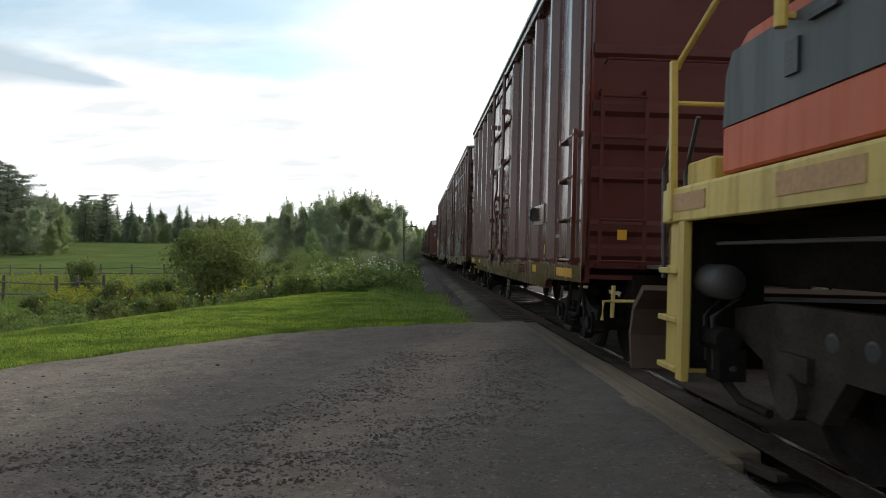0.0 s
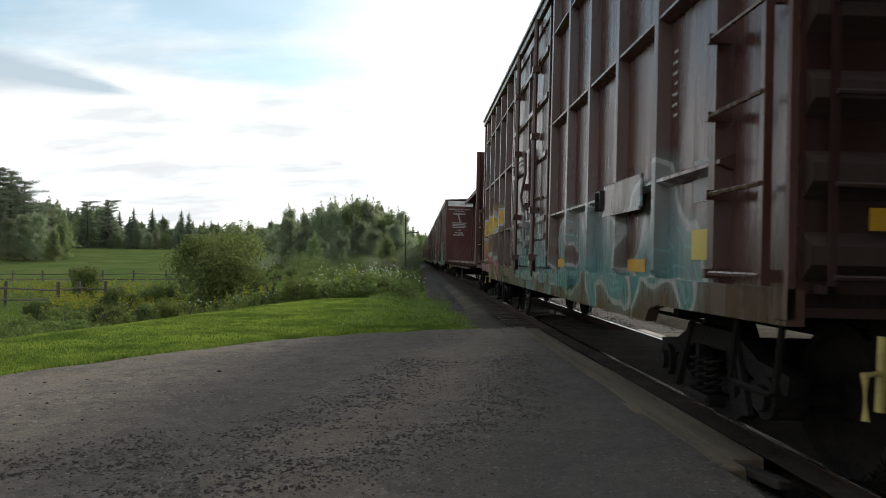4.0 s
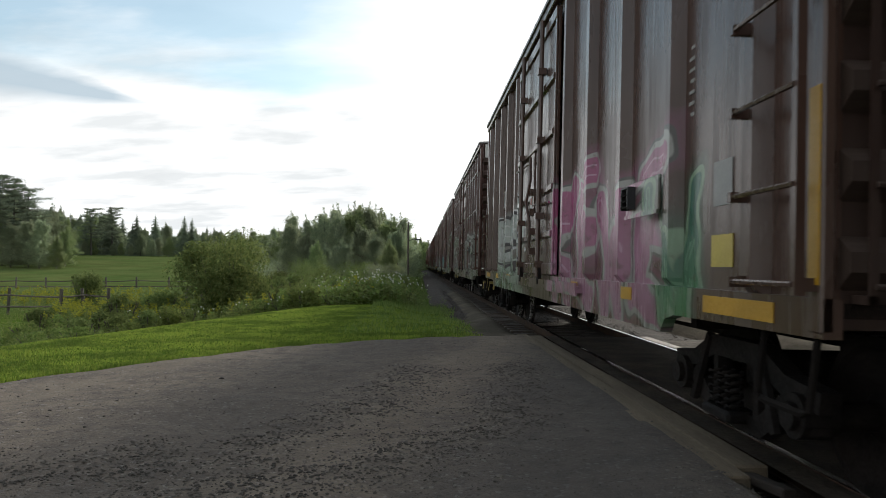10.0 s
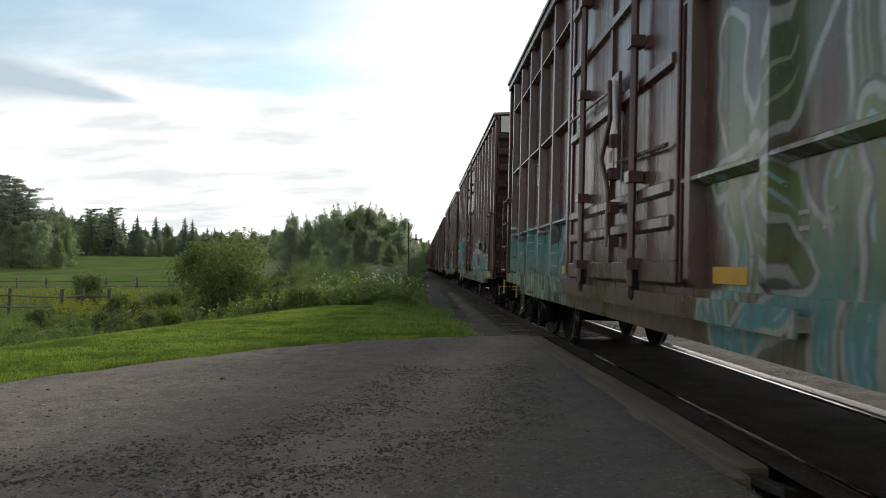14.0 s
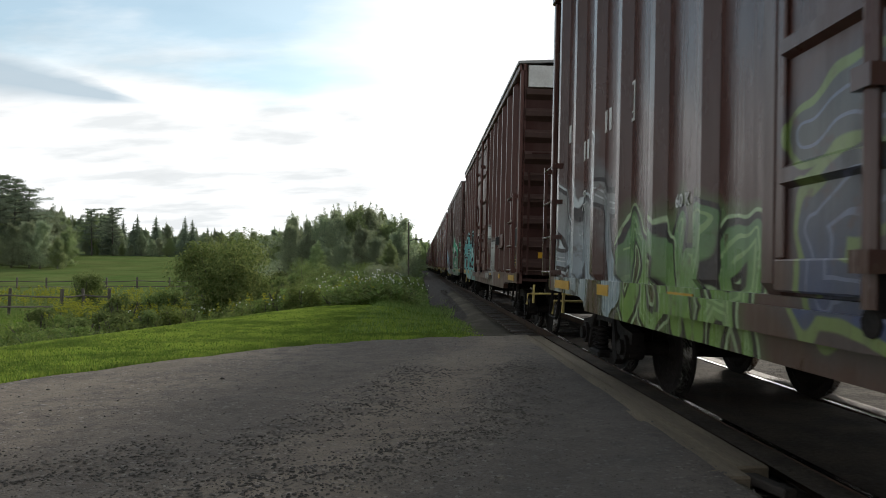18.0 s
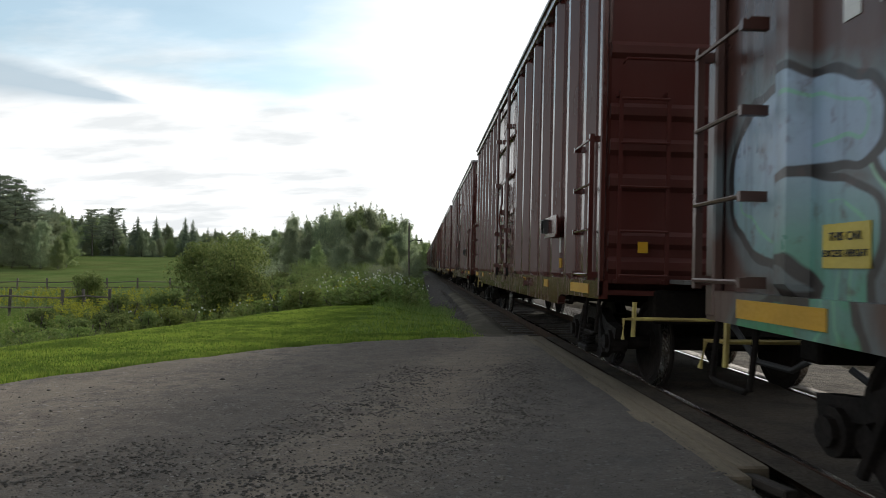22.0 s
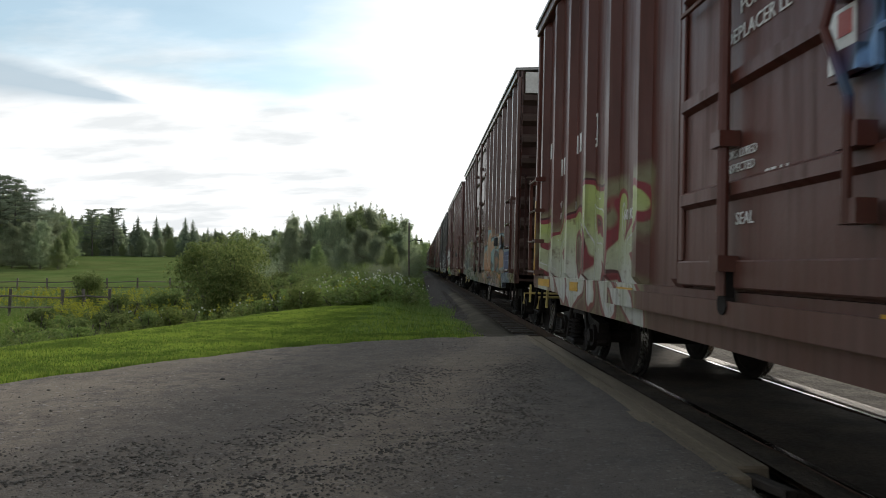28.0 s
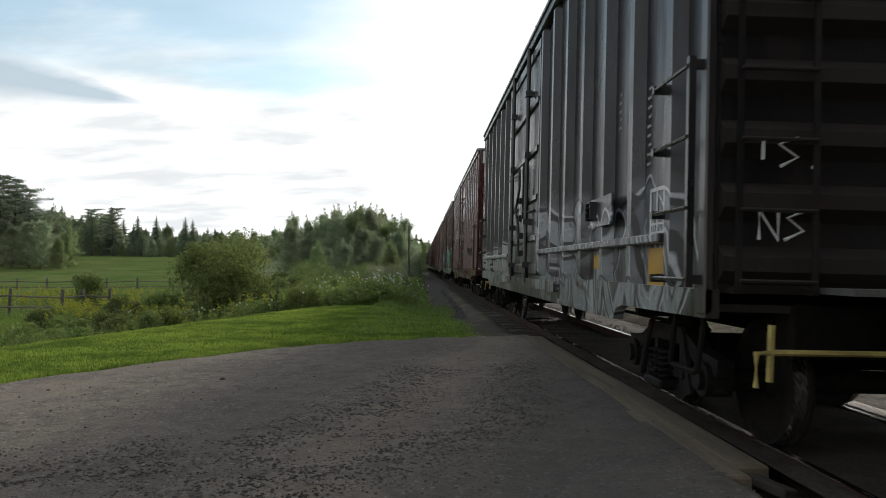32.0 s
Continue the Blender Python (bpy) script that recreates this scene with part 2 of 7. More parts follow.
def paint(name, base, worn, rough=0.5, dirt=0.5, tags=(), shine=0.5):
    """Rail-car paint: patchy fading, rust streaks that run down, road dust near the sill, and sprayed tags.
    tags: (y from, y to, z from, z to, two fills, line, cell size, seed), on the side that faces the crossing."""
    m, nt, bs = tree_of(name)
    v = coords(nt)
    streak = noisy(nt, coords(nt, (1, 6, 0.35)), 2.2, 6)
    patch, fine = noisy(nt, v, 0.9, 6), noisy(nt, v, 30, 4)
    col = mixed(nt, ranged(nt, patch, 0.35, 0.68), base, worn)
    sep = nt.nodes.new("ShaderNodeSeparateXYZ")
    link(nt, v, sep.inputs[0])
    near = maths(nt, "LESS_THAN", sep.outputs[0], -1.2)
    for y0, y1, z0, z1, fa, fb, line, size, seed in tags:
        col = mixed(nt, near, col, sprayed(nt, v, patch, col, y0, y1, z0, z1, fa, fb, line, size, seed))
    # weather over all: dark runs, chalky runs, rust specks, dust thrown up from the road bed
    chalk = noisy(nt, coords(nt, (1, 9, 0.22)), 1.7, 7, 0.6)
    col = mixed(nt, maths(nt, "MULTIPLY", ranged(nt, chalk, 0.52, 0.78), 0.35 * dirt), col, (0.17, 0.125, 0.10))
    col = mixed(nt, maths(nt, "MULTIPLY", ranged(nt, streak, 0.50, 0.78), 0.62 * dirt), col, (0.040, 0.023, 0.016))
    speck = noisy(nt, v, 14, 6, 0.7)
    col = mixed(nt, maths(nt, "MULTIPLY", ranged(nt, speck, 0.64, 0.70), 0.5 * dirt), col, (0.115, 0.045, 0.018))
    col = mixed(nt, maths(nt, "MULTIPLY", ranged(nt, fine, 0.55, 0.8), 0.3 * dirt), col, (0.060, 0.040, 0.030))
    dust = maths(nt, "MULTIPLY", ranged(nt, maths(nt, "ADD", sep.outputs[2], maths(nt, "MULTIPLY", patch, -1.2)), 0.1, 1.4, 1, 0), 0.45 * dirt)
    col = mixed(nt, dust, col, (0.085, 0.067, 0.055))
    link(nt, col, bs.inputs["Base Color"])
    link(nt, maths(nt, "ADD", ranged(nt, patch, 0.3, 0.7, rough - 0.10, rough + 0.08), ranged(nt, streak, 0.45, 0.75, -0.04, 0.16)), bs.inputs["Roughness"])
    bs.inputs["Specular IOR Level"].default_value = 0.7 if rough < 0.26 else min(shine, 0.5 if rough < 0.42 else 0.28)
    wave = noisy(nt, coords(nt, (1, 1.6, 0.5)), 1.3, 2)
    bumped(nt, bs, maths(nt, "ADD", maths(nt, "MULTIPLY", wave, 1.6), maths(nt, "MULTIPLY", fine, 0.12)), 0.45, 0.02)
    return m


def leafy(name, a, b, glow=0.3, patch=None):
    """Leaves: tone by leaf and by plant, with light through the blade."""
    m, nt, bs = tree_of(name)
    geo, info = nt.nodes.new("ShaderNodeNewGeometry"), nt.nodes.new("ShaderNodeObjectInfo")
    col = mixed(nt, geo.outputs["Random Per Island"], a, b)
    if patch:
        v = coords(nt)
        col = mixed(nt, maths(nt, "MULTIPLY", ranged(nt, maths(nt, "ADD", noisy(nt, v, 0.7, 4), maths(nt, "MULTIPLY", noisy(nt, v, 3.5, 3), 0.6)), 0.68, 0.95), 0.75), col, patch)
    hsv = nt.nodes.new("ShaderNodeHueSaturation")
    link(nt, col, hsv.inputs["Color"])
    link(nt, ranged(nt, info.outputs["Random"], 0, 1, 0.8, 1.2), hsv.inputs["Value"])
    link(nt, ranged(nt, info.outputs["Random"], 0, 1, 0.485, 0.515), hsv.inputs["Hue"])
    link(nt, hsv.outputs[0], bs.inputs["Base Color"])
    bs.inputs["Roughness"].default_value = 0.6
    bs.inputs["Specular IOR Level"].default_value = 0.1
    tr, mx = nt.nodes.new("ShaderNodeBsdfTranslucent"), nt.nodes.new("ShaderNodeMixShader")
    link(nt, hsv.outputs[0], tr.inputs[0])
    mx.inputs[0].default_value = glow
    link(nt, bs.outputs[0], mx.inputs[1]); link(nt, tr.outputs[0], mx.inputs[2])
    link(nt, mx.outputs[0], nt.nodes["Material Output"].inputs[0])
    return m


def gravel():
    """Packed grey gravel: broad worn lanes, clumps of stone, and grit down to a few millimetres."""
    m, nt, bs = tree_of("gravel_road")
    v = coords(nt)
    lane, clump = noisy(nt, coords(nt, (0.6, 1, 1)), 0.5, 4), noisy(nt, v, 4.0, 6, 0.65)
    cells = nt.nodes.new("ShaderNodeTexVoronoi")
    cells.inputs["Scale"].default_value = 42
    link(nt, v, cells.inputs["Vector"])
    grit = nt.nodes.new("ShaderNodeTexVoronoi")
    grit.inputs["Scale"].default_value = 110
    link(nt, v, grit.inputs["Vector"])
    pick = nt.nodes.new("ShaderNodeSeparateColor")
    link(nt, cells.outputs["Color"], pick.inputs[0])
    pick2 = nt.nodes.new("ShaderNodeSeparateColor")
    link(nt, grit.outputs["Color"], pick2.inputs[0])
    col = mixed(nt, ranged(nt, lane, 0.36, 0.64), (0.138, 0.114, 0.090), (0.196, 0.160, 0.124))
    col = mixed(nt, maths(nt, "MULTIPLY", ranged(nt, clump, 0.45, 0.66), 0.75), col, (0.068, 0.059, 0.051))
    col = mixed(nt, maths(nt, "MULTIPLY", ranged(nt, pick2.outputs[0], 0.60, 1.0), 0.35), col, (0.06, 0.055, 0.052))
    col = mixed(nt, maths(nt, "MULTIPLY", ranged(nt, pick.outputs[0], 0.90, 1.0), 0.6), col, (0.30, 0.28, 0.26))
    col = mixed(nt, maths(nt, "MULTIPLY", ranged(nt, pick.outputs[1], 0.80, 1.0), 0.55), col, (0.05, 0.047, 0.045))
    # packed wheel lanes and the looser, darker gravel between them, slanting across the road
    sep = nt.nodes.new("ShaderNodeSeparateXYZ")
    link(nt, v, sep.inputs[0])
    across = maths(nt, "ADD", maths(nt, "ADD", maths(nt, "MULTIPLY", sep.outputs[0], 0.965), maths(nt, "MULTIPLY", sep.outputs[1], -0.26)), maths(nt, "MULTIPLY", maths(nt, "SUBTRACT", noisy(nt, v, 0.8, 4), 0.5), 1.6))
    for centre, half, power, tone in ((-1.75, 0.8, 0.35, (0.205, 0.166, 0.126)), (-5.6, 0.5, 0.35, (0.20, 0.165, 0.125)), (-3.3, 1.3, 0.45, (0.072, 0.062, 0.053)), (-0.1, 1.5, 0.62, (0.070, 0.065, 0.061))):
        lane_mask = ranged(nt, maths(nt, "ABSOLUTE", maths(nt, "SUBTRACT", across, centre)), half, half * 0.3, 0.0, power)
        col = mixed(nt, lane_mask, col, tone)
    link(nt, col, bs.inputs["Base Color"])
    bs.inputs["Roughness"].default_value = 0.95
    bs.inputs["Specular IOR Level"].default_value = 0.25
    h = maths(nt, "ADD", maths(nt, "MULTIPLY", cells.outputs["Distance"], -1.0), maths(nt, "ADD", maths(nt, "MULTIPLY", grit.outputs["Distance"], -0.5), maths(nt, "MULTIPLY", clump, 1.2)))
    bumped(nt, bs, h, 0.6, 0.014)
    return m


def plain(name, colour, rough=0.5, metal=0.0):
    return surface(name, colour, tuple(0.82 * c for c in colour), rough, metal, 2.0, 60, 0.12, 0.004, grain=0.2)


M = {
    "gravel": gravel(),
    "pebble": surface("loose_stone", (0.085, 0.077, 0.068), (0.20, 0.18, 0.155), 0.9, 0, 6, 60, 0.3, spread=0.5, shine=0.3),
    # ballast colour lowered to hold the shade under the train
    "ballast": surface("ballast", (0.042, 0.035, 0.030), (0.075, 0.063, 0.053), 0.95, 0, 1.2, 26, 1.0, 0.05, grain=0.8, shine=0.2),
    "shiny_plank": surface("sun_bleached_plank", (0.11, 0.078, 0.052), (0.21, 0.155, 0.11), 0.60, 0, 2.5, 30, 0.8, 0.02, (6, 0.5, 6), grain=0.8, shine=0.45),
    # gravel lightened against the track bed: sun glare is painted into its tone
    "sand": surface("sunlit_tone_shoulder", (0.10, 0.088, 0.074), (0.19, 0.165, 0.135), 0.95, 0, 3.0, 24, 1.0, 0.05, grain=0.8, shine=0.12),
    # dark dirt and stones, darkened further: the train's shade is part of the colour
    "infill": surface("shaded_crossing_dirt", (0.036, 0.028, 0.021), (0.075, 0.058, 0.042), 0.9, 0, 2.0, 30, 0.8, 0.02, shine=0.2),
    "dark_stone": surface("shaded_ballast_stone", (0.040, 0.034, 0.029), (0.085, 0.072, 0.06), 0.9, 0, 5, 40, 0.3),
    "soil": surface("weedy_soil", (0.045, 0.070, 0.018), (0.075, 0.095, 0.03), 0.95, 0, 0.8, 14, 0.8, 0.08, grain=0.5),
    "tie": surface("creosoted_tie", (0.045, 0.034, 0.026), (0.075, 0.058, 0.045), 0.9, 0, 2, 30, 0.6, 0.01, (8, 1, 8)),
    "plank": surface("weathered_plank", (0.135, 0.102, 0.066), (0.205, 0.160, 0.105), 0.9, 0, 1.5, 24, 0.7, 0.012, (5, 0.5, 5), grain=0.6),
    "rail_side": surface("rusty_rail", (0.034, 0.022, 0.016), (0.060, 0.035, 0.022), 0.9, 0.0, 3, 50, shine=0.15),
    "rail_top": surface("polished_rail", (0.62, 0.60, 0.57), (0.5, 0.48, 0.45), 0.2, 1.0, 5, 80, 0.05, 0.001, (1, 0.05, 1), grain=0.1),
    "rusty": surface("rust_brown_steel", (0.030, 0.014, 0.010), (0.055, 0.026, 0.018), 0.8, 0, 5, 40, shine=0.2),
    # grimy steel taken down to near black: deep shade beneath the cars is in the colour
    "under": surface("shaded_underframe_grime", (0.008, 0.0065, 0.0055), (0.016, 0.013, 0.011), 0.9, 0.0, 3, 30, shine=0.08),
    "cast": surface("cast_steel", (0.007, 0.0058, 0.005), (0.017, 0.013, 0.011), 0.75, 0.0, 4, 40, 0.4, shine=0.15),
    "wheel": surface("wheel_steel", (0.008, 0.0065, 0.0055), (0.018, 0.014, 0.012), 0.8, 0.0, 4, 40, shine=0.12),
    "tread": plain("wheel_tread", (0.55, 0.53, 0.5), 0.25, 1.0),
    "roof": surface("galvanised_roof", (0.28, 0.28, 0.28), (0.2, 0.19, 0.18), 0.5, 0.5, 1.2, 30),
    "red": plain("red_notice", (0.40, 0.05, 0.03), 0.5),
    "stencil": plain("greyed_stencil", (0.36, 0.35, 0.33), 0.6),
    "faded": surface("faded_yellow", (0.40, 0.22, 0.085), (0.34, 0.20, 0.09), 0.6, 0, 6, 30),
    "dusty_cast": surface("dusty_truck_steel", (0.024, 0.019, 0.015), (0.045, 0.035, 0.027), 0.85, 0, 4, 40, 0.4, shine=0.15),
    "dull_metal": plain("dull_metal", (0.040, 0.038, 0.036), 0.55),
    "white": plain("white_stencil", (0.72, 0.71, 0.68), 0.6),
    "band": surface("white_band", (0.70, 0.69, 0.66), (0.5, 0.48, 0.45), 0.6, 0, 2, 25, 0.1, 0.002),
    "yellow": plain("yellow_reflector", (0.50, 0.27, 0.012), 0.45),
    "sign_yellow": plain("pale_yellow_sign", (0.52, 0.40, 0.07), 0.5),
    "pale_yellow": surface("old_yellow_rod", (0.45, 0.36, 0.10), (0.30, 0.22, 0.07), 0.6, 0, 5, 40),
    "black": plain("black_paint", (0.02, 0.02, 0.022), 0.5),
    "hose": plain("black_rubber", (0.018, 0.018, 0.018), 0.7),
    "wood_grey": surface("grey_fence_wood", (0.085, 0.072, 0.058), (0.14, 0.12, 0.095), 0.9, 0, 3, 30, 0.6, 0.01, (6, 6, 1), spread=0.3),
    "bark": surface("bark", (0.06, 0.048, 0.038), (0.10, 0.085, 0.07), 0.95, 0, 3, 20, 0.8, 0.03, (4, 4, 1)),
    "birch": surface("pale_bark", (0.30, 0.28, 0.25), (0.2, 0.18, 0.16), 0.9, 0, 3, 20, 0.5, 0.02),
    "leaf_dark": leafy("dark_leaf", (0.175, 0.220, 0.140), (0.340, 0.385, 0.235), 0.6),
    "leaf_mid": leafy("broad_leaf", (0.165, 0.220, 0.105), (0.360, 0.410, 0.185), 0.6),
    "leaf_light": leafy("willow_leaf", (0.100, 0.155, 0.045), (0.260, 0.310, 0.105), 0.55),
    # distance haze is mixed into this leaf colour, so it is paler than foliage
    "leaf_far": leafy("hazed_woodland_leaf", (0.225, 0.280, 0.180), (0.440, 0.490, 0.300), 0.62),
    "needle": leafy("spruce_needle", (0.155, 0.200, 0.140), (0.260, 0.305, 0.205), 0.45),
    "grass": leafy("lawn_grass", (0.160, 0.245, 0.034), (0.330, 0.375, 0.075), 0.48, (0.050, 0.085, 0.020)),
    "scrub": leafy("scrub_leaf", (0.100, 0.140, 0.042), (0.215, 0.255, 0.090), 0.5),
    "weed": leafy("tall_weed", (0.115, 0.180, 0.045), (0.235, 0.285, 0.090), 0.55),
    "goldenrod": leafy("goldenrod_flower", (0.36, 0.33, 0.04), (0.24, 0.25, 0.045), 0.25),
    "umbel": leafy("white_flower", (0.62, 0.62, 0.55), (0.42, 0.44, 0.36), 0.2),
}

# ---- mesh helpers ----


def quad_box(bm, x0, x1, y0, y1, z0, z1):
    v = [bm.verts.new(p) for p in ((x0, y0, z0), (x1, y0, z0), (x1, y1, z0), (x0, y1, z0), (x0, y0, z1), (x1, y0, z1), (x1, y1, z1), (x0, y1, z1))]
    for f in ((3, 2, 1, 0), (4, 5, 6, 7), (0, 1, 5, 4), (1, 2, 6, 5), (2, 3, 7, 6), (3, 0, 4, 7)):
        bm.faces.new([v[i] for i in f])
    return bm


def chamfered(bm, x0, x1, y0, y1, z0, z1, c=0.01):
    """A box with its long edges cut back."""
    before = len(bm.verts)
    quad_box(bm, x0, x1, y0, y1, z0, z1)
    bm.verts.ensure_lookup_table()
    vs = set(bm.verts[before:])
    es = [e for e in bm.edges if e.verts[0] in vs]
    bmesh.ops.bevel(bm, geom=es, offset=c, segments=1, affect="EDGES")
    return bm


def tube(bm, pts, r, n=8, cap=True, r2=None):
    """A round bar along the points; it may taper to r2."""
    pts = [Vector(p) for p in pts]
    rings = []
    for i, p in enumerate(pts):
        d = (pts[min(i + 1, len(pts) - 1)] - pts[max(i - 1, 0)]).normalized()
        u = d.orthogonal().normalized() if abs(d.z) < 0.95 else Vector((1, 0, 0))
        u = (u - d * u.dot(d)).normalized()
        w = d.cross(u)
        rr = r if r2 is None else r + (r2 - r) * i / (len(pts) - 1)
        rings.append([bm.verts.new(p + u * rr * math.cos(2 * math.pi * k / n) + w * rr * math.sin(2 * math.pi * k / n)) for k in range(n)])
    for a, b in zip(rings, rings[1:]):
        for k in range(n):
            bm.faces.new((a[k], a[(k + 1) % n], b[(k + 1) % n], b[k]))
    if cap:
        bm.faces.new(rings[0][::-1])
        bm.faces.new(rings[-1])
    return bm


def prism(bm, outline, at, axis):
    """A flat outline pushed from at[0] to at[1] along an axis; the outline holds the two other coordinates in order."""
    def place(p, s):
        q = list(p)
        q.insert("xyz".index(axis), s)
        return q
    a, b = ([bm.verts.new(place(p, s)) for p in outline] for s in at)
    n = len(outline)
    bm.faces.new(a[::-1])
    bm.faces.new(b)
    for k in range(n):
        bm.faces.new((a[k], a[(k + 1) % n], b[(k + 1) % n], b[k]))
    return bm


def lathe(bm, profile, n=24, axis="x"):
    """A turned shape round an axis through the origin: (along, radius) pairs."""
    rings = []
    for s, r in profile:
        ring = []
        for k in range(n):
            c, d = r * math.cos(2 * math.pi * k / n), r * math.sin(2 * math.pi * k / n)
            ring.append(bm.verts.new({"x": (s, c, d), "y": (d, s, c), "z": (c, d, s)}[axis]))
        rings.append(ring)
    for a, b in zip(rings, rings[1:]):
        for k in range(n):
            bm.faces.new((a[k], a[(k + 1) % n], b[(k + 1) % n], b[k]))
    bm.faces.new(rings[0][::-1])
    bm.faces.new(rings[-1])
    return bm


MESHES = {}


def mesh(key, make, material, smooth=False):
    """A mesh by name, made once; make fills a bmesh."""
    if key not in MESHES:
        bm = bmesh.new()
        make(bm)
        bmesh.ops.recalc_face_normals(bm, faces=bm.faces)
        me = bpy.data.meshes.new(str(key if isinstance(key, str) else key[0]))
        bm.to_mesh(me)
        bm.free()
        me.materials.append(material)
        if smooth:
            me.polygons.foreach_set("use_smooth", [True] * len(me.polygons))
        MESHES[key] = me
    return MESHES[key]


def baked(key, make, material, m):
    """A mesh shifted within its thing's own space, so that paint runs across it unbroken."""
    k = (key, *(round(v, 3) for row in m for v in row))

    def shifted(bm):
        make(bm)
        bm.transform(m)
    return mesh(k, shifted, material)


MIRROR = Matrix.Diagonal((1, -1, 1, 1))


def put(name, me, parent=None, at=None, label="", material=None):
    """Links a mesh as one object; a material of its own where one is given."""
    ob = new(name, me)
    if parent:
        ob.parent = parent
    if at is not None:
        ob.matrix_basis = at if isinstance(at, Matrix) else Matrix.Translation(at)
    if material:
        ob.material_slots[0].link = "OBJECT"
        ob.material_slots[0].material = material
    if label:
        ob["label"] = label
    return ob


def raw_mesh(name, verts, faces, material, smooth=False):
    me = bpy.data.meshes.new(name)
    me.from_pydata(verts, [], faces)
    me.materials.append(material)
    if smooth:
        me.polygons.foreach_set("use_smooth", [True] * len(me.polygons))
    return me


def lettering(words, size):
    """A flat mesh of the words, in the plane x-z, facing -y, its middle at the origin."""
    key = ("text", words, size)
    if key not in MESHES:
        cu = bpy.data.curves.new("lettering", "FONT")
        cu.body, cu.size, cu.align_x, cu.align_y, cu.extrude, cu.resolution_u = words, size, "CENTER", "CENTER", 0.002, 2
        ob = bpy.data.objects.new("lettering", cu)
        me = bpy.data.meshes.new_from_object(ob)
        me.transform(Matrix.Rotation(radians(90), 4, "X"))
        bpy.data.objects.remove(ob)
        me.materials.clear()
        me.materials.append(M["white"])
        MESHES[key] = me
    return MESHES[key]


def smooth_step(a, b, x):
    """0 at a, 1 at b, eased between; a may be the larger."""
    t = min(1.0, max(0.0, (x - a) / (b - a)))
    return t * t * (3 - 2 * t)


# ---- the lie of the land ----
TRACK = 3.32                      # the track's centre line, right of the camera
CANT = 1.5                        # degrees by which the far rail lies lower


def crest(x, y):
    """How far a point lies beyond the lawn's brow, towards the hollow."""
    return ((x + 6.4) * -12.5 + (y - 10.5) * 3.8) / 13.06


def land(x, y):
    q = crest(x, y)
    z = -1.2 * smooth_step(0.0, 7.5, q) - 0.35 * smooth_step(22, 34, y) * (1 - smooth_step(0.5, 1.5, x)) * (1 - smooth_step(0, 10, q))
    z += (4.1 * smooth_step(-2, -30, x) + 0.6) * smooth_step(42, 165, y) ** 1.15
    z += 0.25 * math.sin(x * 0.07 + 1) * smooth_step(45, 80, y) + 0.02 * max(0, y - 170) * smooth_step(0, -40, x)
    z -= 0.30 * smooth_step(7.5, 10, x) + 0.55 * smooth_step(10, 24, x)
    z -= 0.5 * smooth_step(1.95, 2.5, x) * smooth_step(6.6, 5.7, x)
    bank = smooth_step(1.9, 0.8, x) * smooth_step(-1.2, 0.4, x) * smooth_step(15, 22, y)
    z -= 0.28 * bank
    z -= 0.12 * smooth_step(12.9, 14.2, y) * smooth_step(0.6, 1.4, x) * smooth_step(9, 6.5, x)
    return z + 0.05 * (noise.noise((x * 0.35, y * 0.35, 0.0)) * smooth_step(0, 4, q) + 0.15 * noise.noise((x * 1.3, y * 1.3, 3.0)))


def road_edge(x):
    """Where the gravel meets the lawn, y for an x."""
    if x > 1.85:
        return 13.2
    pts = ((-60, -14), (-12, 3.4), (-7.0, 6.4), (-4.8, 7.95), (-3.8, 9.4), (-2.34, 11.3), (-1.4, 12.0), (-0.5, 12.5), (1.0, 13.0), (1.9, 13.2))
    for (xa, ya), (xb, yb) in zip(pts, pts[1:]):
        if xa <= x <= xb:
            return ya + (yb - ya) * (x - xa) / (xb - xa)
    return -14


def sheet(xs, ys, f):
    verts = [(x, y, f(x, y)) for y in ys for x in xs]
    n = len(xs)
    faces = [(j * n + i, j * n + i + 1, (j + 1) * n + i + 1, (j + 1) * n + i) for j in range(len(ys) - 1) for i in range(n - 1)]
    return verts, faces


def steps(*spans):
    """Positions from span to span: (from, to, step)."""
    out = []
    for a, b, s in spans:
        n = max(1, round((b - a) / s))
        out += [a + (b - a) * k / n for k in range(n)]
    return out + [spans[-1][1]]


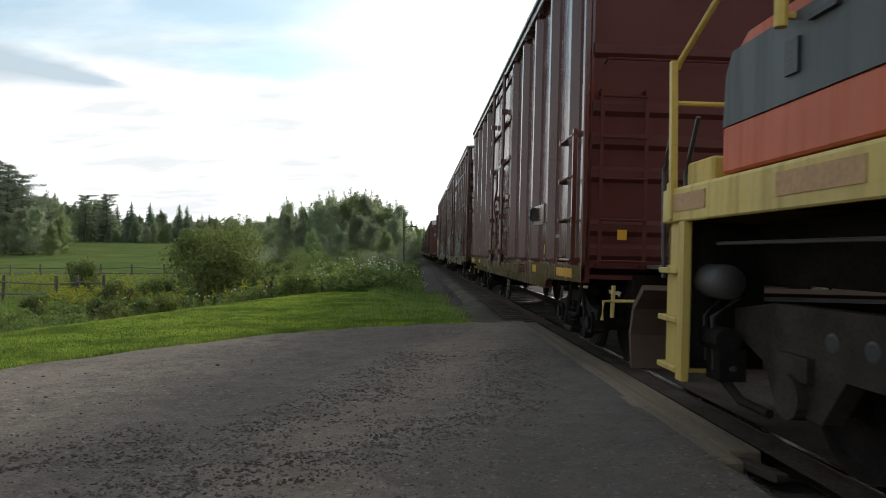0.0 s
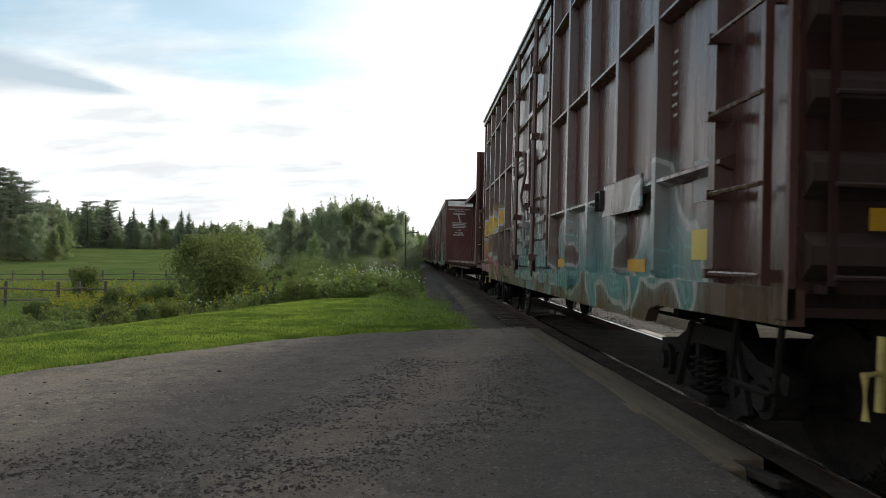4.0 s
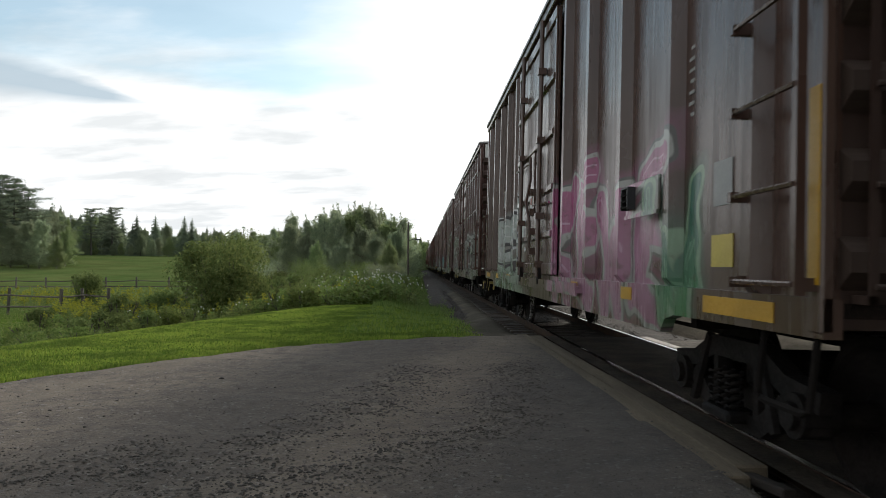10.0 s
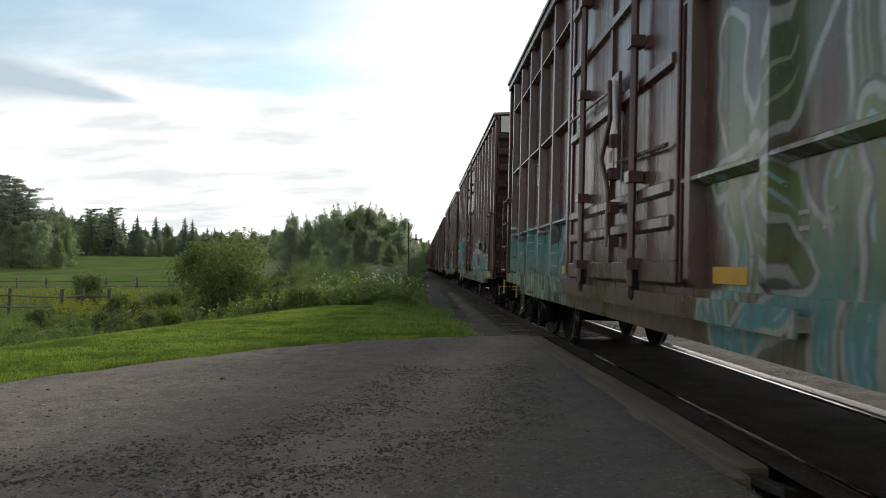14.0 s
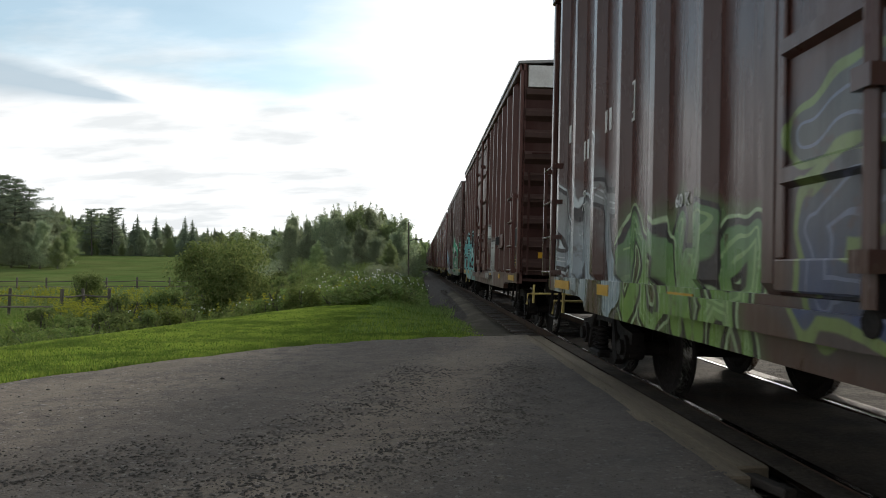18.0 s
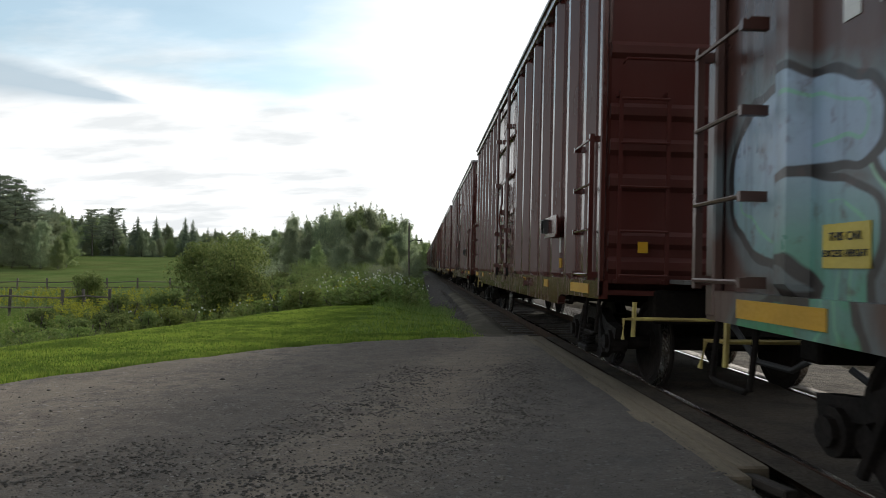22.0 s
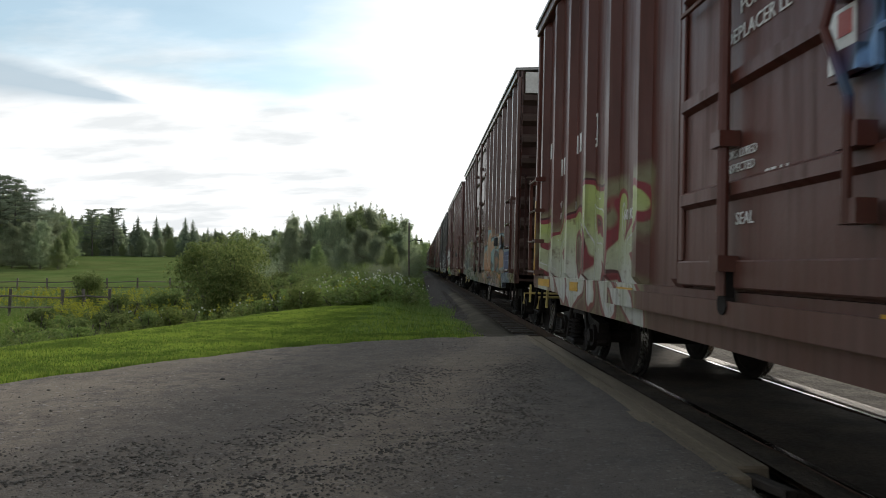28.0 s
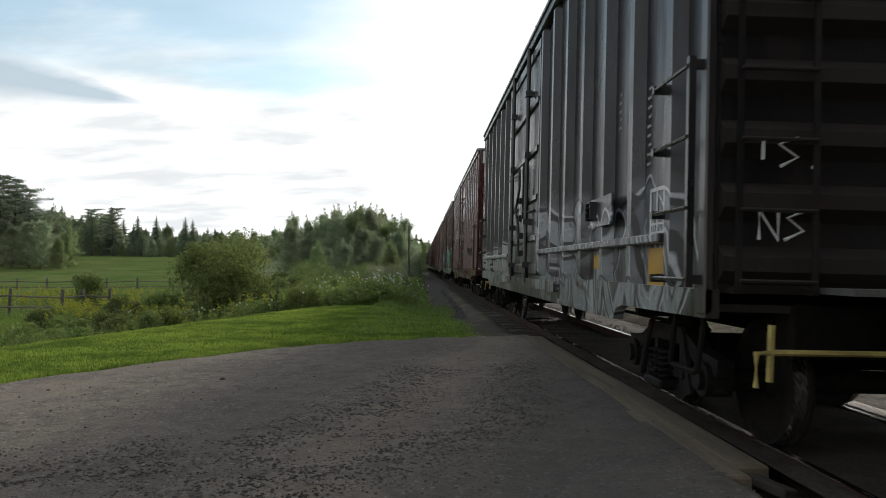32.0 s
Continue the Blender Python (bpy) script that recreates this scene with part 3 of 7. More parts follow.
def ground_material():
    """Lawn, weedy hollow, hay field and trampled shoulder, one sheet, told apart by where they lie."""
    m, nt, bs = tree_of("ground_cover")
    v = coords(nt)
    big, mid, fine = noisy(nt, v, 0.12, 5), noisy(nt, v, 0.9, 5), noisy(nt, v, 18, 4)
    sep = nt.nodes.new("ShaderNodeSeparateXYZ")
    link(nt, v, sep.inputs[0])
    field = mixed(nt, ranged(nt, big, 0.35, 0.65), (0.085, 0.135, 0.040), (0.135, 0.165, 0.058))
    lawn = mixed(nt, ranged(nt, mid, 0.35, 0.65), (0.075, 0.140, 0.018), (0.135, 0.190, 0.030))
    earth = mixed(nt, ranged(nt, mid, 0.4, 0.6), (0.10, 0.088, 0.074), (0.155, 0.135, 0.11))
    lawn = mixed(nt, maths(nt, "MULTIPLY", ranged(nt, noisy(nt, v, 2.6, 4), 0.45, 0.65), 0.5), lawn, (0.045, 0.075, 0.016))
    field = mixed(nt, maths(nt, "MULTIPLY", ranged(nt, noisy(nt, coords(nt, (0.4, 1.6, 1)), 0.5, 6, 0.65), 0.42, 0.66), 0.6), field, (0.075, 0.078, 0.026))
    far = ranged(nt, sep.outputs[1], 32, 42)
    col = mixed(nt, far, lawn, field)
    right = ranged(nt, maths(nt, "ADD", sep.outputs[0], maths(nt, "MULTIPLY", mid, 1.2)), 1.2, 1.9)
    scrub = ranged(nt, maths(nt, "ADD", sep.outputs[0], maths(nt, "MULTIPLY", mid, 3.0)), 13.5, 16.0)
    col = mixed(nt, right, col, earth)
    col = mixed(nt, scrub, col, (0.06, 0.10, 0.02))
    col = mixed(nt, maths(nt, "MULTIPLY", ranged(nt, fine, 0.45, 0.75), 0.5), col, (0.03, 0.045, 0.012))
    link(nt, col, bs.inputs["Base Color"])
    bs.inputs["Roughness"].default_value = 1.0
    bs.inputs["Specular IOR Level"].default_value = 0.0
    bumped(nt, bs, fine, 0.8, 0.05)
    return m


def build_ground():
    xs = steps((-900, -120, 60), (-120, -30, 6), (-30, 0, 0.9), (0, 8, 0.25), (8, 14, 0.75), (14, 60, 5), (60, 900, 70))
    ys = steps((-400, -30, 40), (-30, 45, 0.9), (45, 200, 5), (200, 1400, 80))
    v, f = sheet(xs, ys, lambda x, y: land(x, y) - 0.03)
    tagged(put("ground", raw_mesh("ground", v, f, ground_material(), True)), "rolling grassy ground with mown lawn, hollow and hay field", "ground", kind="structure")


RIDGES = (((-3.4, 3.9), (-2.28, 4.5), (-1.73, 4.77), (-1.24, 4.92), (-0.97, 5.42), (-0.70, 6.2), (-0.36, 6.8), (0.04, 8.65)), ((-1.5, 3.9), (-0.84, 4.2), (-0.52, 4.38), (-0.11, 5.0), (0.45, 5.24), (0.9, 6.3), (1.2, 9.0)), ((-4.2, 4.6), (-3.0, 4.5)))


def ridge(x, y):
    """How near a point lies to the lines of loose stone that tyres have thrown up: 1 on a line, 0 away from it."""
    best = 9.0
    for line in RIDGES:
        for (xa, ya), (xb, yb) in zip(line, line[1:]):
            ex, ey = xb - xa, yb - ya
            k = min(1.0, max(0.0, ((x - xa) * ex + (y - ya) * ey) / (ex * ex + ey * ey)))
            best = min(best, math.hypot(x - xa - k * ex, y - ya - k * ey))
    best += 0.45 * noise.noise((x * 1.7, y * 1.7, 8))
    return math.exp(-(best / 0.42) ** 2)


def road_height(x, y):
    """Ridges of loose stone between smooth wheel lanes."""
    rut = 0.022 * ridge(x, y) * (0.6 + 0.8 * noise.noise((x * 4, y * 4, 1)))
    return land(x, y) + 0.006 + rut * 0.8 + 0.020 * noise.noise((x * 1.6, y * 1.6, 2)) + 0.008 * noise.noise((x * 7, y * 7, 5))


def build_road():
    xs = steps((-40, -12, 1.0), (-12, -6, 0.35), (-6, 1.9, 0.09))
    verts, faces = [], []
    ks = [k / 150 for k in range(151)]
    for x in xs:
        top = road_edge(x) + 0.22 * noise.noise((x * 1.9, 0, 0)) + 0.10 * noise.noise((x * 6, 4, 0))
        for k in ks:
            y = -14 + (top + 14) * (1 - (1 - k) ** 1.0)
            verts.append((x, y, road_height(x, y) - 0.03 * smooth_step(0.985, 1.0, k)))
    n = len(ks)
    for i in range(len(xs) - 1):
        for j in range(n - 1):
            faces.append((i * n + j, (i + 1) * n + j, (i + 1) * n + j + 1, i * n + j + 1))
    tagged(put("road", raw_mesh("road", verts, faces, M["gravel"], True)), "dark gravel road with tyre ruts and loose stones", "road", kind="structure")


def stone_mesh(name, spots, material):
    """Many small broken stones: (x, y, z, size) each."""
    verts, faces = [], []
    for x, y, z, s in spots:
        b = len(verts)
        a = random.random() * 6.28
        for k, (r, h) in enumerate(((1.0, -0.25), (0.80, 0.32))):
            for i in range(5):
                th = a + i * 1.2566 + k * 0.5
                q = s * r * random.uniform(0.6, 1.0)
                verts.append((x + q * math.cos(th), y + q * math.sin(th) * 0.8, z + s * h * random.uniform(0.7, 1.0)))
        verts.append((x, y, z + s * 0.50))
        for i in range(5):
            j = (i + 1) % 5
            faces += [(b + i, b + j, b + 5 + j, b + 5 + i), (b + 5 + i, b + 5 + j, b + 10)]
    return raw_mesh(name, verts, faces, material)


def build_stones():
    rnd = random.Random(4)
    spots = []
    while len(spots) < 40000:
        y = 1.6 + 11.5 * rnd.random() ** 1.7
        x = rnd.uniform(-0.72 * y - 0.6, 1.95)
        if y > road_edge(x) - 0.1:
            continue
        rg = ridge(x, y)
        if rnd.random() > (0.13 if x < -0.3 else 0.34) + 0.62 * rg:
            continue
        s = 0.003 + (0.007 + 0.013 * rg) * rnd.random() ** 3.0 + (0.012 if rnd.random() < 0.012 else 0)
        spots.append((x, y, road_height(x, y) + 0.002, s))
    tagged(put("loose_gravel", stone_mesh("loose_gravel", spots, M["pebble"])), "loose grey pebbles scattered over the gravel road", "gravel", kind="stuff")
    for x, y, s, lab in ((-2.28, 8.05, 0.045, "dark lump of stone on the gravel road"), (-0.66, 6.25, 0.055, "dark flat stone on the gravel road"),
                         (0.49, 4.25, 0.045, "pale rounded stone on the gravel road"), (-0.02, 5.35, 0.04, "dark stone on the gravel road"), (-3.9, 7.4, 0.03, "small pale stone near the lawn")):
        tagged(put("stone", stone_mesh("stone", [(x, y, road_height(x, y), s)], M["pebble"])), lab, "stone")


def build_track():
    bed = tagged(new("track"), "single railway track on dark ballast through the level crossing", "track", kind="structure")
    # ballast bed with sloping shoulders
    xs = [-2.9, -2.2, -1.55, -0.9, -0.5, 0, 0.5, 0.9, 1.55, 2.2, 3.0]
    prof = [-0.42, -0.30, -0.20, -0.18, -0.19, -0.20, -0.19, -0.18, -0.22, -0.26, -0.40]
    ys = steps((-60, -4, 4), (-4, 40, 0.5), (40, 700, 15))
    verts = [(TRACK + x, y, z + 0.03 * noise.noise((x * 3, y * 2, 1)) + (0.0 if y > 13.2 or x > -1.5 else 0.06)) for y in ys for x, z in zip(xs, prof)]
    n = len(xs)
    faces = [(j * n + i, j * n + i + 1, (j + 1) * n + i + 1, (j + 1) * n + i) for j in range(len(ys) - 1) for i in range(n - 1)]
    put("ballast_bed", raw_mesh("ballast_bed", verts, faces, M["ballast"], True), bed)
    tilt = math.tan(radians(CANT))
    for x, z in ((-0.7525, 0.0), (0.7525, -1.505 * tilt)):
        def foot(bm):
            prism(bm, [(-0.068, -0.17), (0.068, -0.17), (0.068, -0.155), (0.012, -0.14), (0.012, -0.045), (0.036, -0.035), (0.036, -0.004), (-0.036, -0.004), (-0.036, -0.035), (-0.012, -0.045), (-0.012, -0.14), (-0.068, -0.155)], (-60, 700), "y")
        r = put("rail", mesh("rail_web", foot, M["rail_side"]), bed, (TRACK + x, 0, z))
        put("rail_head", mesh("rail_head", lambda bm: prism(bm, [(-0.032, -0.004), (0.032, -0.004), (0.024, 0.0), (-0.024, 0.0)], (-60, 700), "y"), M["rail_top"]), r, None, "polished running surface")
    tie = mesh("tie", lambda bm: chamfered(bm, -1.3, 1.3, -0.115, 0.115, -0.36, -0.165, 0.012), M["tie"])
    for k in range(-6, 150):
        put("tie", tie, bed, pose(TRACK, 0.54 * k + 0.2, -0.012 + 0.008 * math.sin(k * 2.3), 0, CANT, 0.6 * math.sin(k * 1.7)))
    rnd = random.Random(8)
    spots = []
    for _ in range(9000):
        y = -1 + 46 * rnd.random() ** 1.5
        x = TRACK + rnd.choice((rnd.uniform(-2.1, -0.95), rnd.uniform(-0.65, 0.65), rnd.uniform(0.9, 2.6)))
        if y < 13.2 and x < TRACK - 0.9:
            continue
        spots.append((x, y, -0.17 - 0.09 * smooth_step(0.95, 2.2, abs(x - TRACK)), rnd.uniform(0.018, 0.036)))
    tagged(put("ballast_stones", stone_mesh("ballast_stones", spots, M["dark_stone"])), "broken grey ballast stones along the track", "ballast", kind="stuff")
    # crossing: timbers outside the near rail and between the rails
    cross = tagged(new("crossing_timbers"), "weathered timber crossing planks beside the rail, broken at one end", "crossing", kind="structure")
    for i, (xa, xb, ya, yb, z) in enumerate(((1.84, 2.06, 4.25, 8.7, 0.0), (1.85, 2.06, 8.73, 13.2, -0.012), (2.075, 2.30, 4.5, 8.3, -0.01), (2.075, 2.30, 8.34, 13.05, -0.02))):
        put("plank", mesh(("plank", i), lambda bm: chamfered(bm, xa, xb, ya, yb, -0.16, z, 0.014), M["plank"]), cross)
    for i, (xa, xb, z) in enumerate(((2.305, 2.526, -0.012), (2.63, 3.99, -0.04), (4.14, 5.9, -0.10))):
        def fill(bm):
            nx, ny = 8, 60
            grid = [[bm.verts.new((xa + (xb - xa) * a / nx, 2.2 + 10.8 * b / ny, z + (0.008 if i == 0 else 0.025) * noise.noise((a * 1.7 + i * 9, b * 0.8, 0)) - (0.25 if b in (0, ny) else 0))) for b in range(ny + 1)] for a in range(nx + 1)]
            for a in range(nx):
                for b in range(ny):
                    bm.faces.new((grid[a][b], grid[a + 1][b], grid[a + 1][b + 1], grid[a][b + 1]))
        put("dirt_fill", mesh(("dirt_fill", i), fill, M["infill"] if i < 2 else M["sand"], True), cross, None, "packed dark dirt beside the rail" if i < 2 else "gravel beyond the rail, sunlight put into its pale colour")
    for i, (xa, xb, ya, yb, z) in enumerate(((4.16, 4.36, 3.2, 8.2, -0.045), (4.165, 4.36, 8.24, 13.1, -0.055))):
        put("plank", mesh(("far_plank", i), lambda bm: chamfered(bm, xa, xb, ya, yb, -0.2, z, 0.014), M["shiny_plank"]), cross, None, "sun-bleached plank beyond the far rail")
    for i, (ya, yb, rz) in enumerate(((4.05, 4.6, 24),)):
        put("plank", mesh(("chip", i), lambda bm: chamfered(bm, -0.06, 0.06, -0.16, 0.16, -0.03, 0.03, 0.01), M["tie"]), cross, pose(2.20 + 0.12 * i, (ya + yb) / 2, -0.08, 4, 8, rz), "splintered plank end")


build_ground()
build_road()
build_stones()
build_track()

# ---- the train: each car's own space has y back along the train from its leading end, z up from the rail, x across, the crossing on its -x side ----
BODY = 15.65                       # length of a boxcar's body
SHORT = 14.6                       # that of the first car
HALF = 1.60                        # half its width, over the posts
AXLES = []                         # (wheelset, which of the two places in its truck)


def truck(car, y):
    """A two-axle freight truck: bolster, side frames, coil springs, wheelsets."""
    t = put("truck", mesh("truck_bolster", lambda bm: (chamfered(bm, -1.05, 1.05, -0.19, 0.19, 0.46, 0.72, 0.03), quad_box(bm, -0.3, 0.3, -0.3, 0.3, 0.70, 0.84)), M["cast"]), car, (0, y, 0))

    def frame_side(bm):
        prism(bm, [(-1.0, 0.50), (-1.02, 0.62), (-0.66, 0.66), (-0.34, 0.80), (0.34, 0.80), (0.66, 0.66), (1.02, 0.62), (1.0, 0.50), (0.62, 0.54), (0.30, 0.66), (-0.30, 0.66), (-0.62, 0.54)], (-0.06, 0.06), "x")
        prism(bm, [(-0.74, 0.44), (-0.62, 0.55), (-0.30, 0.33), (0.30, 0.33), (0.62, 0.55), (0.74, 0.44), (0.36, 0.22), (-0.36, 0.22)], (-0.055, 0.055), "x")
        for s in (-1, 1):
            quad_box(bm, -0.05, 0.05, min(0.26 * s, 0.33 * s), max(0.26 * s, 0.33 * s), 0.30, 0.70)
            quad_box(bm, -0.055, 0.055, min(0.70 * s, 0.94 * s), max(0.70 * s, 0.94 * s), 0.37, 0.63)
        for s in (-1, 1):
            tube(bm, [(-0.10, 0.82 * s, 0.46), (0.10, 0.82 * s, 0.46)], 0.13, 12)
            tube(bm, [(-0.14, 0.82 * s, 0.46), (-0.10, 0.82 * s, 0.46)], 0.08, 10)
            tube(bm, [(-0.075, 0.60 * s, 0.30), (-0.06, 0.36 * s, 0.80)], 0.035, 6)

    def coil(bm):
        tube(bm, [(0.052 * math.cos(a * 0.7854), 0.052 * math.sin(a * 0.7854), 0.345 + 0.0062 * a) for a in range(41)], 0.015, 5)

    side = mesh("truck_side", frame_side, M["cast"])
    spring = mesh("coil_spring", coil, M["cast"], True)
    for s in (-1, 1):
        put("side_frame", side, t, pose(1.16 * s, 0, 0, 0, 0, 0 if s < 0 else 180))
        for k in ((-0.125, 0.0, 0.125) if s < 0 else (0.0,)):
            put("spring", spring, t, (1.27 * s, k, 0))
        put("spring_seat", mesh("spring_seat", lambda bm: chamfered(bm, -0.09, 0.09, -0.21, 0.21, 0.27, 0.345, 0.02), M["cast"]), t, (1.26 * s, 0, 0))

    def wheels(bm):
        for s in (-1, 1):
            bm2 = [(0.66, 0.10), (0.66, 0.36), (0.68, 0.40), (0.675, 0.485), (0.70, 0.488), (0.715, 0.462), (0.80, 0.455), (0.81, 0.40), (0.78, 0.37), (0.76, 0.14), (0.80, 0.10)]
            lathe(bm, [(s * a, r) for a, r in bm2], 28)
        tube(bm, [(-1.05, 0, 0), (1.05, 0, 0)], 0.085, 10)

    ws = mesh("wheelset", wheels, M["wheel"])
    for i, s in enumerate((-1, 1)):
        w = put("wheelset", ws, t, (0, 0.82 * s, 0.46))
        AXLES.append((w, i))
    return t


def joined_wheel_material():
    """Wheels carry a polished tread on the same mesh."""
    me = MESHES["wheelset"]
    me.materials.append(M["tread"])
    for p in me.polygons:
        c = p.center
        r = math.hypot(c.y, c.z)
        if 0.447 < r < 0.47 and 0.705 < abs(c.x) < 0.81:
            p.material_index = 1


def coupler(car, y, s):
    """Coupler, striker, air hose and uncoupling lever at one end; s is -1 at the leading end, 1 at the trailing end."""
    def knuckle(bm):
        quad_box(bm, -0.16, 0.16, -0.45, 0.0, 0.72, 1.0)
        quad_box(bm, -0.08, 0.08, 0.0, 0.72, 0.80, 0.95)
        chamfered(bm, -0.17, 0.14, 0.72, 1.06, 0.74, 1.0, 0.03)
        quad_box(bm, -0.34, 0.34, -0.05, 0.02, 0.62, 1.1)
    turn = 0 if s > 0 else 180
    put("coupler", mesh("coupler", knuckle, M["cast"]), car, pose(0, y, 0, 0, 0, turn))
    put("air_hose", mesh("air_hose", lambda bm: tube(bm, [(0.3, 0, 0.85), (0.32, 0.3, 0.72), (0.26, 0.62, 0.45), (0.12, 0.95, 0.42), (0.04, 1.08, 0.52)], 0.03, 7), M["hose"]), car, pose(0, y, 0, 0, 0, turn))

    def lever(bm):
        tube(bm, [(-0.02, 0.62, 0.86), (-0.25, 0.34, 0.80), (-1.30, 0.30, 0.79), (-1.42, 0.36, 0.79), (-1.44, 0.40, 0.60)], 0.018, 6)
        tube(bm, [(-1.30, 0.30, 0.95), (-1.31, 0.30, 0.62)], 0.022, 6)
    if s < 0:
        put("uncoupling_lever", mesh("lever_near", lever, M["pale_yellow"]), car, Matrix.Translation((0, y, 0)) @ Matrix.Diagonal((1, -1, 1, 1)))
    else:
        put("uncoupling_lever", mesh("lever_far", lever, M["pale_yellow"]), car, pose(0, y, 0))


def ladder_mesh(rungs, z0, dz):
    """A side ladder, stile towards the car's end; local: y from the end inwards, x out of the side."""
    def make(bm):
        for y in (0.0, 0.62):
            if y < 0.1:
                quad_box(bm, -0.10, -0.055, y - 0.022, y + 0.022, z0 - 0.05, z0 + dz * (rungs - 1) + 0.06)
            else:
                for k in range(rungs):
                    quad_box(bm, -0.115, 0.03, y - 0.02, y + 0.02, z0 + dz * k - 0.03, z0 + dz * k + 0.025)
            quad_box(bm, -0.075, 0.03, y - 0.018, y + 0.018, z0 - 0.03, z0 + 0.03)
            quad_box(bm, -0.075, 0.03, y - 0.018, y + 0.018, z0 + dz * (rungs - 1) - 0.02, z0 + dz * (rungs - 1) + 0.04)
    return make


def post_mesh(deep=0.11, base=0.21, face=0.11, z0=1.08, z1=4.93):
    """A pressed hat-section post that tapers out at its foot."""
    def make(bm):
        x0, x1 = -HALF + deep, -HALF
        rows = [(z0, x0 - 0.01, base * 0.9, base * 0.7), (z0 + 0.12, x1, base, face), (z1 - 0.10, x1, base, face), (z1, x0 - 0.01, base * 0.9, base * 0.7)]
        rings = [[bm.verts.new(p) for p in ((x0 + 0.01, -b / 2, z), (x, -f / 2, z), (x, f / 2, z), (x0 + 0.01, b / 2, z))] for z, x, b, f in rows]
        for a, b in zip(rings, rings[1:]):
            for k in range(3):
                bm.faces.new((a[k], a[k + 1], b[k + 1], b[k]))
        bm.faces.new(rings[0]); bm.faces.new(rings[-1])
    return make


def flip():
    """The turn that carries a part of the near side to the far side, about the body's middle."""
    return Matrix.Translation((0, BODY, 0)) @ Matrix.Rotation(math.pi, 4, "Z")


def plug_door(car, mat, side, style, width):
    """A plug door: panel with stiffeners, two operating pipes, brackets, latch gear and lower track."""
    mid = BODY / 2
    a, b = mid - width / 2, mid + width / 2
    x = -HALF + 0.02
    base = flip() if side else Matrix()

    def panel(bm):
        chamfered(bm, x, x + 0.05, a, b, 1.16, 4.78, 0.012)
    d = put("door", mesh(("door", style, width), panel, mat), car, base, "", mat)
    for z in (1.16, 4.62):
        put("door_rail", baked(("door_rail", width), lambda bm: chamfered(bm, x - 0.03, x, a, b, 0, 0.16, 0.01), mat, Matrix.Translation((0, 0, z))), d, None, "", mat)
    for y in (a, b - 0.07):
        put("door_stile", baked("door_stile", lambda bm: chamfered(bm, x - 0.025, x, 0, 0.07, 1.32, 4.62, 0.008), mat, Matrix.Translation((0, y, 0))), d, None, "", mat)
    levels = (1.72, 2.35, 3.1, 3.85) if style == "A" else (1.60, 1.85, 2.75, 3.55, 4.2)
    for i, z in enumerate(levels):
        put("stiffener", baked(("stiffener", width), lambda bm: prism(bm, [(x - 0.045, -0.035), (x - 0.045, 0.035), (x, 0.06), (x, -0.06)], (a + 0.07, b - 0.07), "y"), mat, Matrix.Translation((0, 0, z))), d, None, "", mat)
    if style == "B":
        put("stiffener", mesh(("mullion", width), lambda bm: quad_box(bm, x - 0.03, x, mid - 0.04, mid + 0.04, 1.3, 4.6), mat), d, None, "", mat)
    for y in (a + width * 0.24, b - width * 0.24):
        put("lock_pipe", mesh("lock_pipe", lambda bm: (tube(bm, [(0, 0, 1.12), (0, 0, 4.85)], 0.034, 8),
                                                       [quad_box(bm, -0.05, 0.07, -0.06, 0.06, z - 0.045, z + 0.045) for z in (1.3, 2.0, 3.1, 4.1)]), mat), d, (x - 0.08, y, 0), "", mat)
        put("roller", mesh("door_roller", lambda bm: (tube(bm, [(-0.02, 0, 0), (0.03, 0, 0)], 0.06, 10), quad_box(bm, -0.01, 0.04, -0.04, 0.04, 0, 0.2)), M["cast"]), d, (x - 0.06, y, 1.07))
    def gear(bm):
        quad_box(bm, x - 0.075, x - 0.045, mid - 0.42, mid - 0.10, 2.05, 3.0)
        tube(bm, [(x - 0.11, mid - 0.3, 1.45), (x - 0.12, mid - 0.32, 1.95), (x - 0.16, mid - 0.22, 2.25), (x - 0.11, mid - 0.30, 2.6), (x - 0.11, mid - 0.26, 2.95)], 0.022, 6)
        for z in (1.5, 1.8, 2.1, 2.4):
            quad_box(bm, x - 0.12, x - 0.03, mid - 0.37, mid - 0.23, z - 0.05, z + 0.05)
        tube(bm, [(x - 0.06, mid - 0.26, 2.2), (x - 0.06, a + 0.1, 2.14)], 0.018, 6)
        tube(bm, [(x - 0.06, mid - 0.26, 2.9), (x - 0.06, b - 0.1, 2.96)], 0.018, 6)
    put("latch", mesh(("latch", width), gear, mat), d, None, "", mat)
    put("decal", mesh(("door_decal", width), lambda bm: quad_box(bm, x - 0.082, x - 0.076, mid - 0.30, mid - 0.12, 2.08, 2.34), M["white"]), d, None, "small white notice")
    put("decal_mark", mesh(("decal_mark", width), lambda bm: quad_box(bm, x - 0.086, x - 0.0825, mid - 0.28, mid - 0.19, 2.22, 2.32), M["red"]), d, None, "red square on the notice")
    put("door_track", mesh(("door_track", width), lambda bm: (quad_box(bm, -HALF - 0.03, -HALF + 0.06, a - 1.6, b + 1.6, 0.98, 1.05), quad_box(bm, -HALF - 0.05, -HALF - 0.03, a - 1.6, b + 1.6, 0.95, 1.09)), mat), car, base, "", mat)
    return d


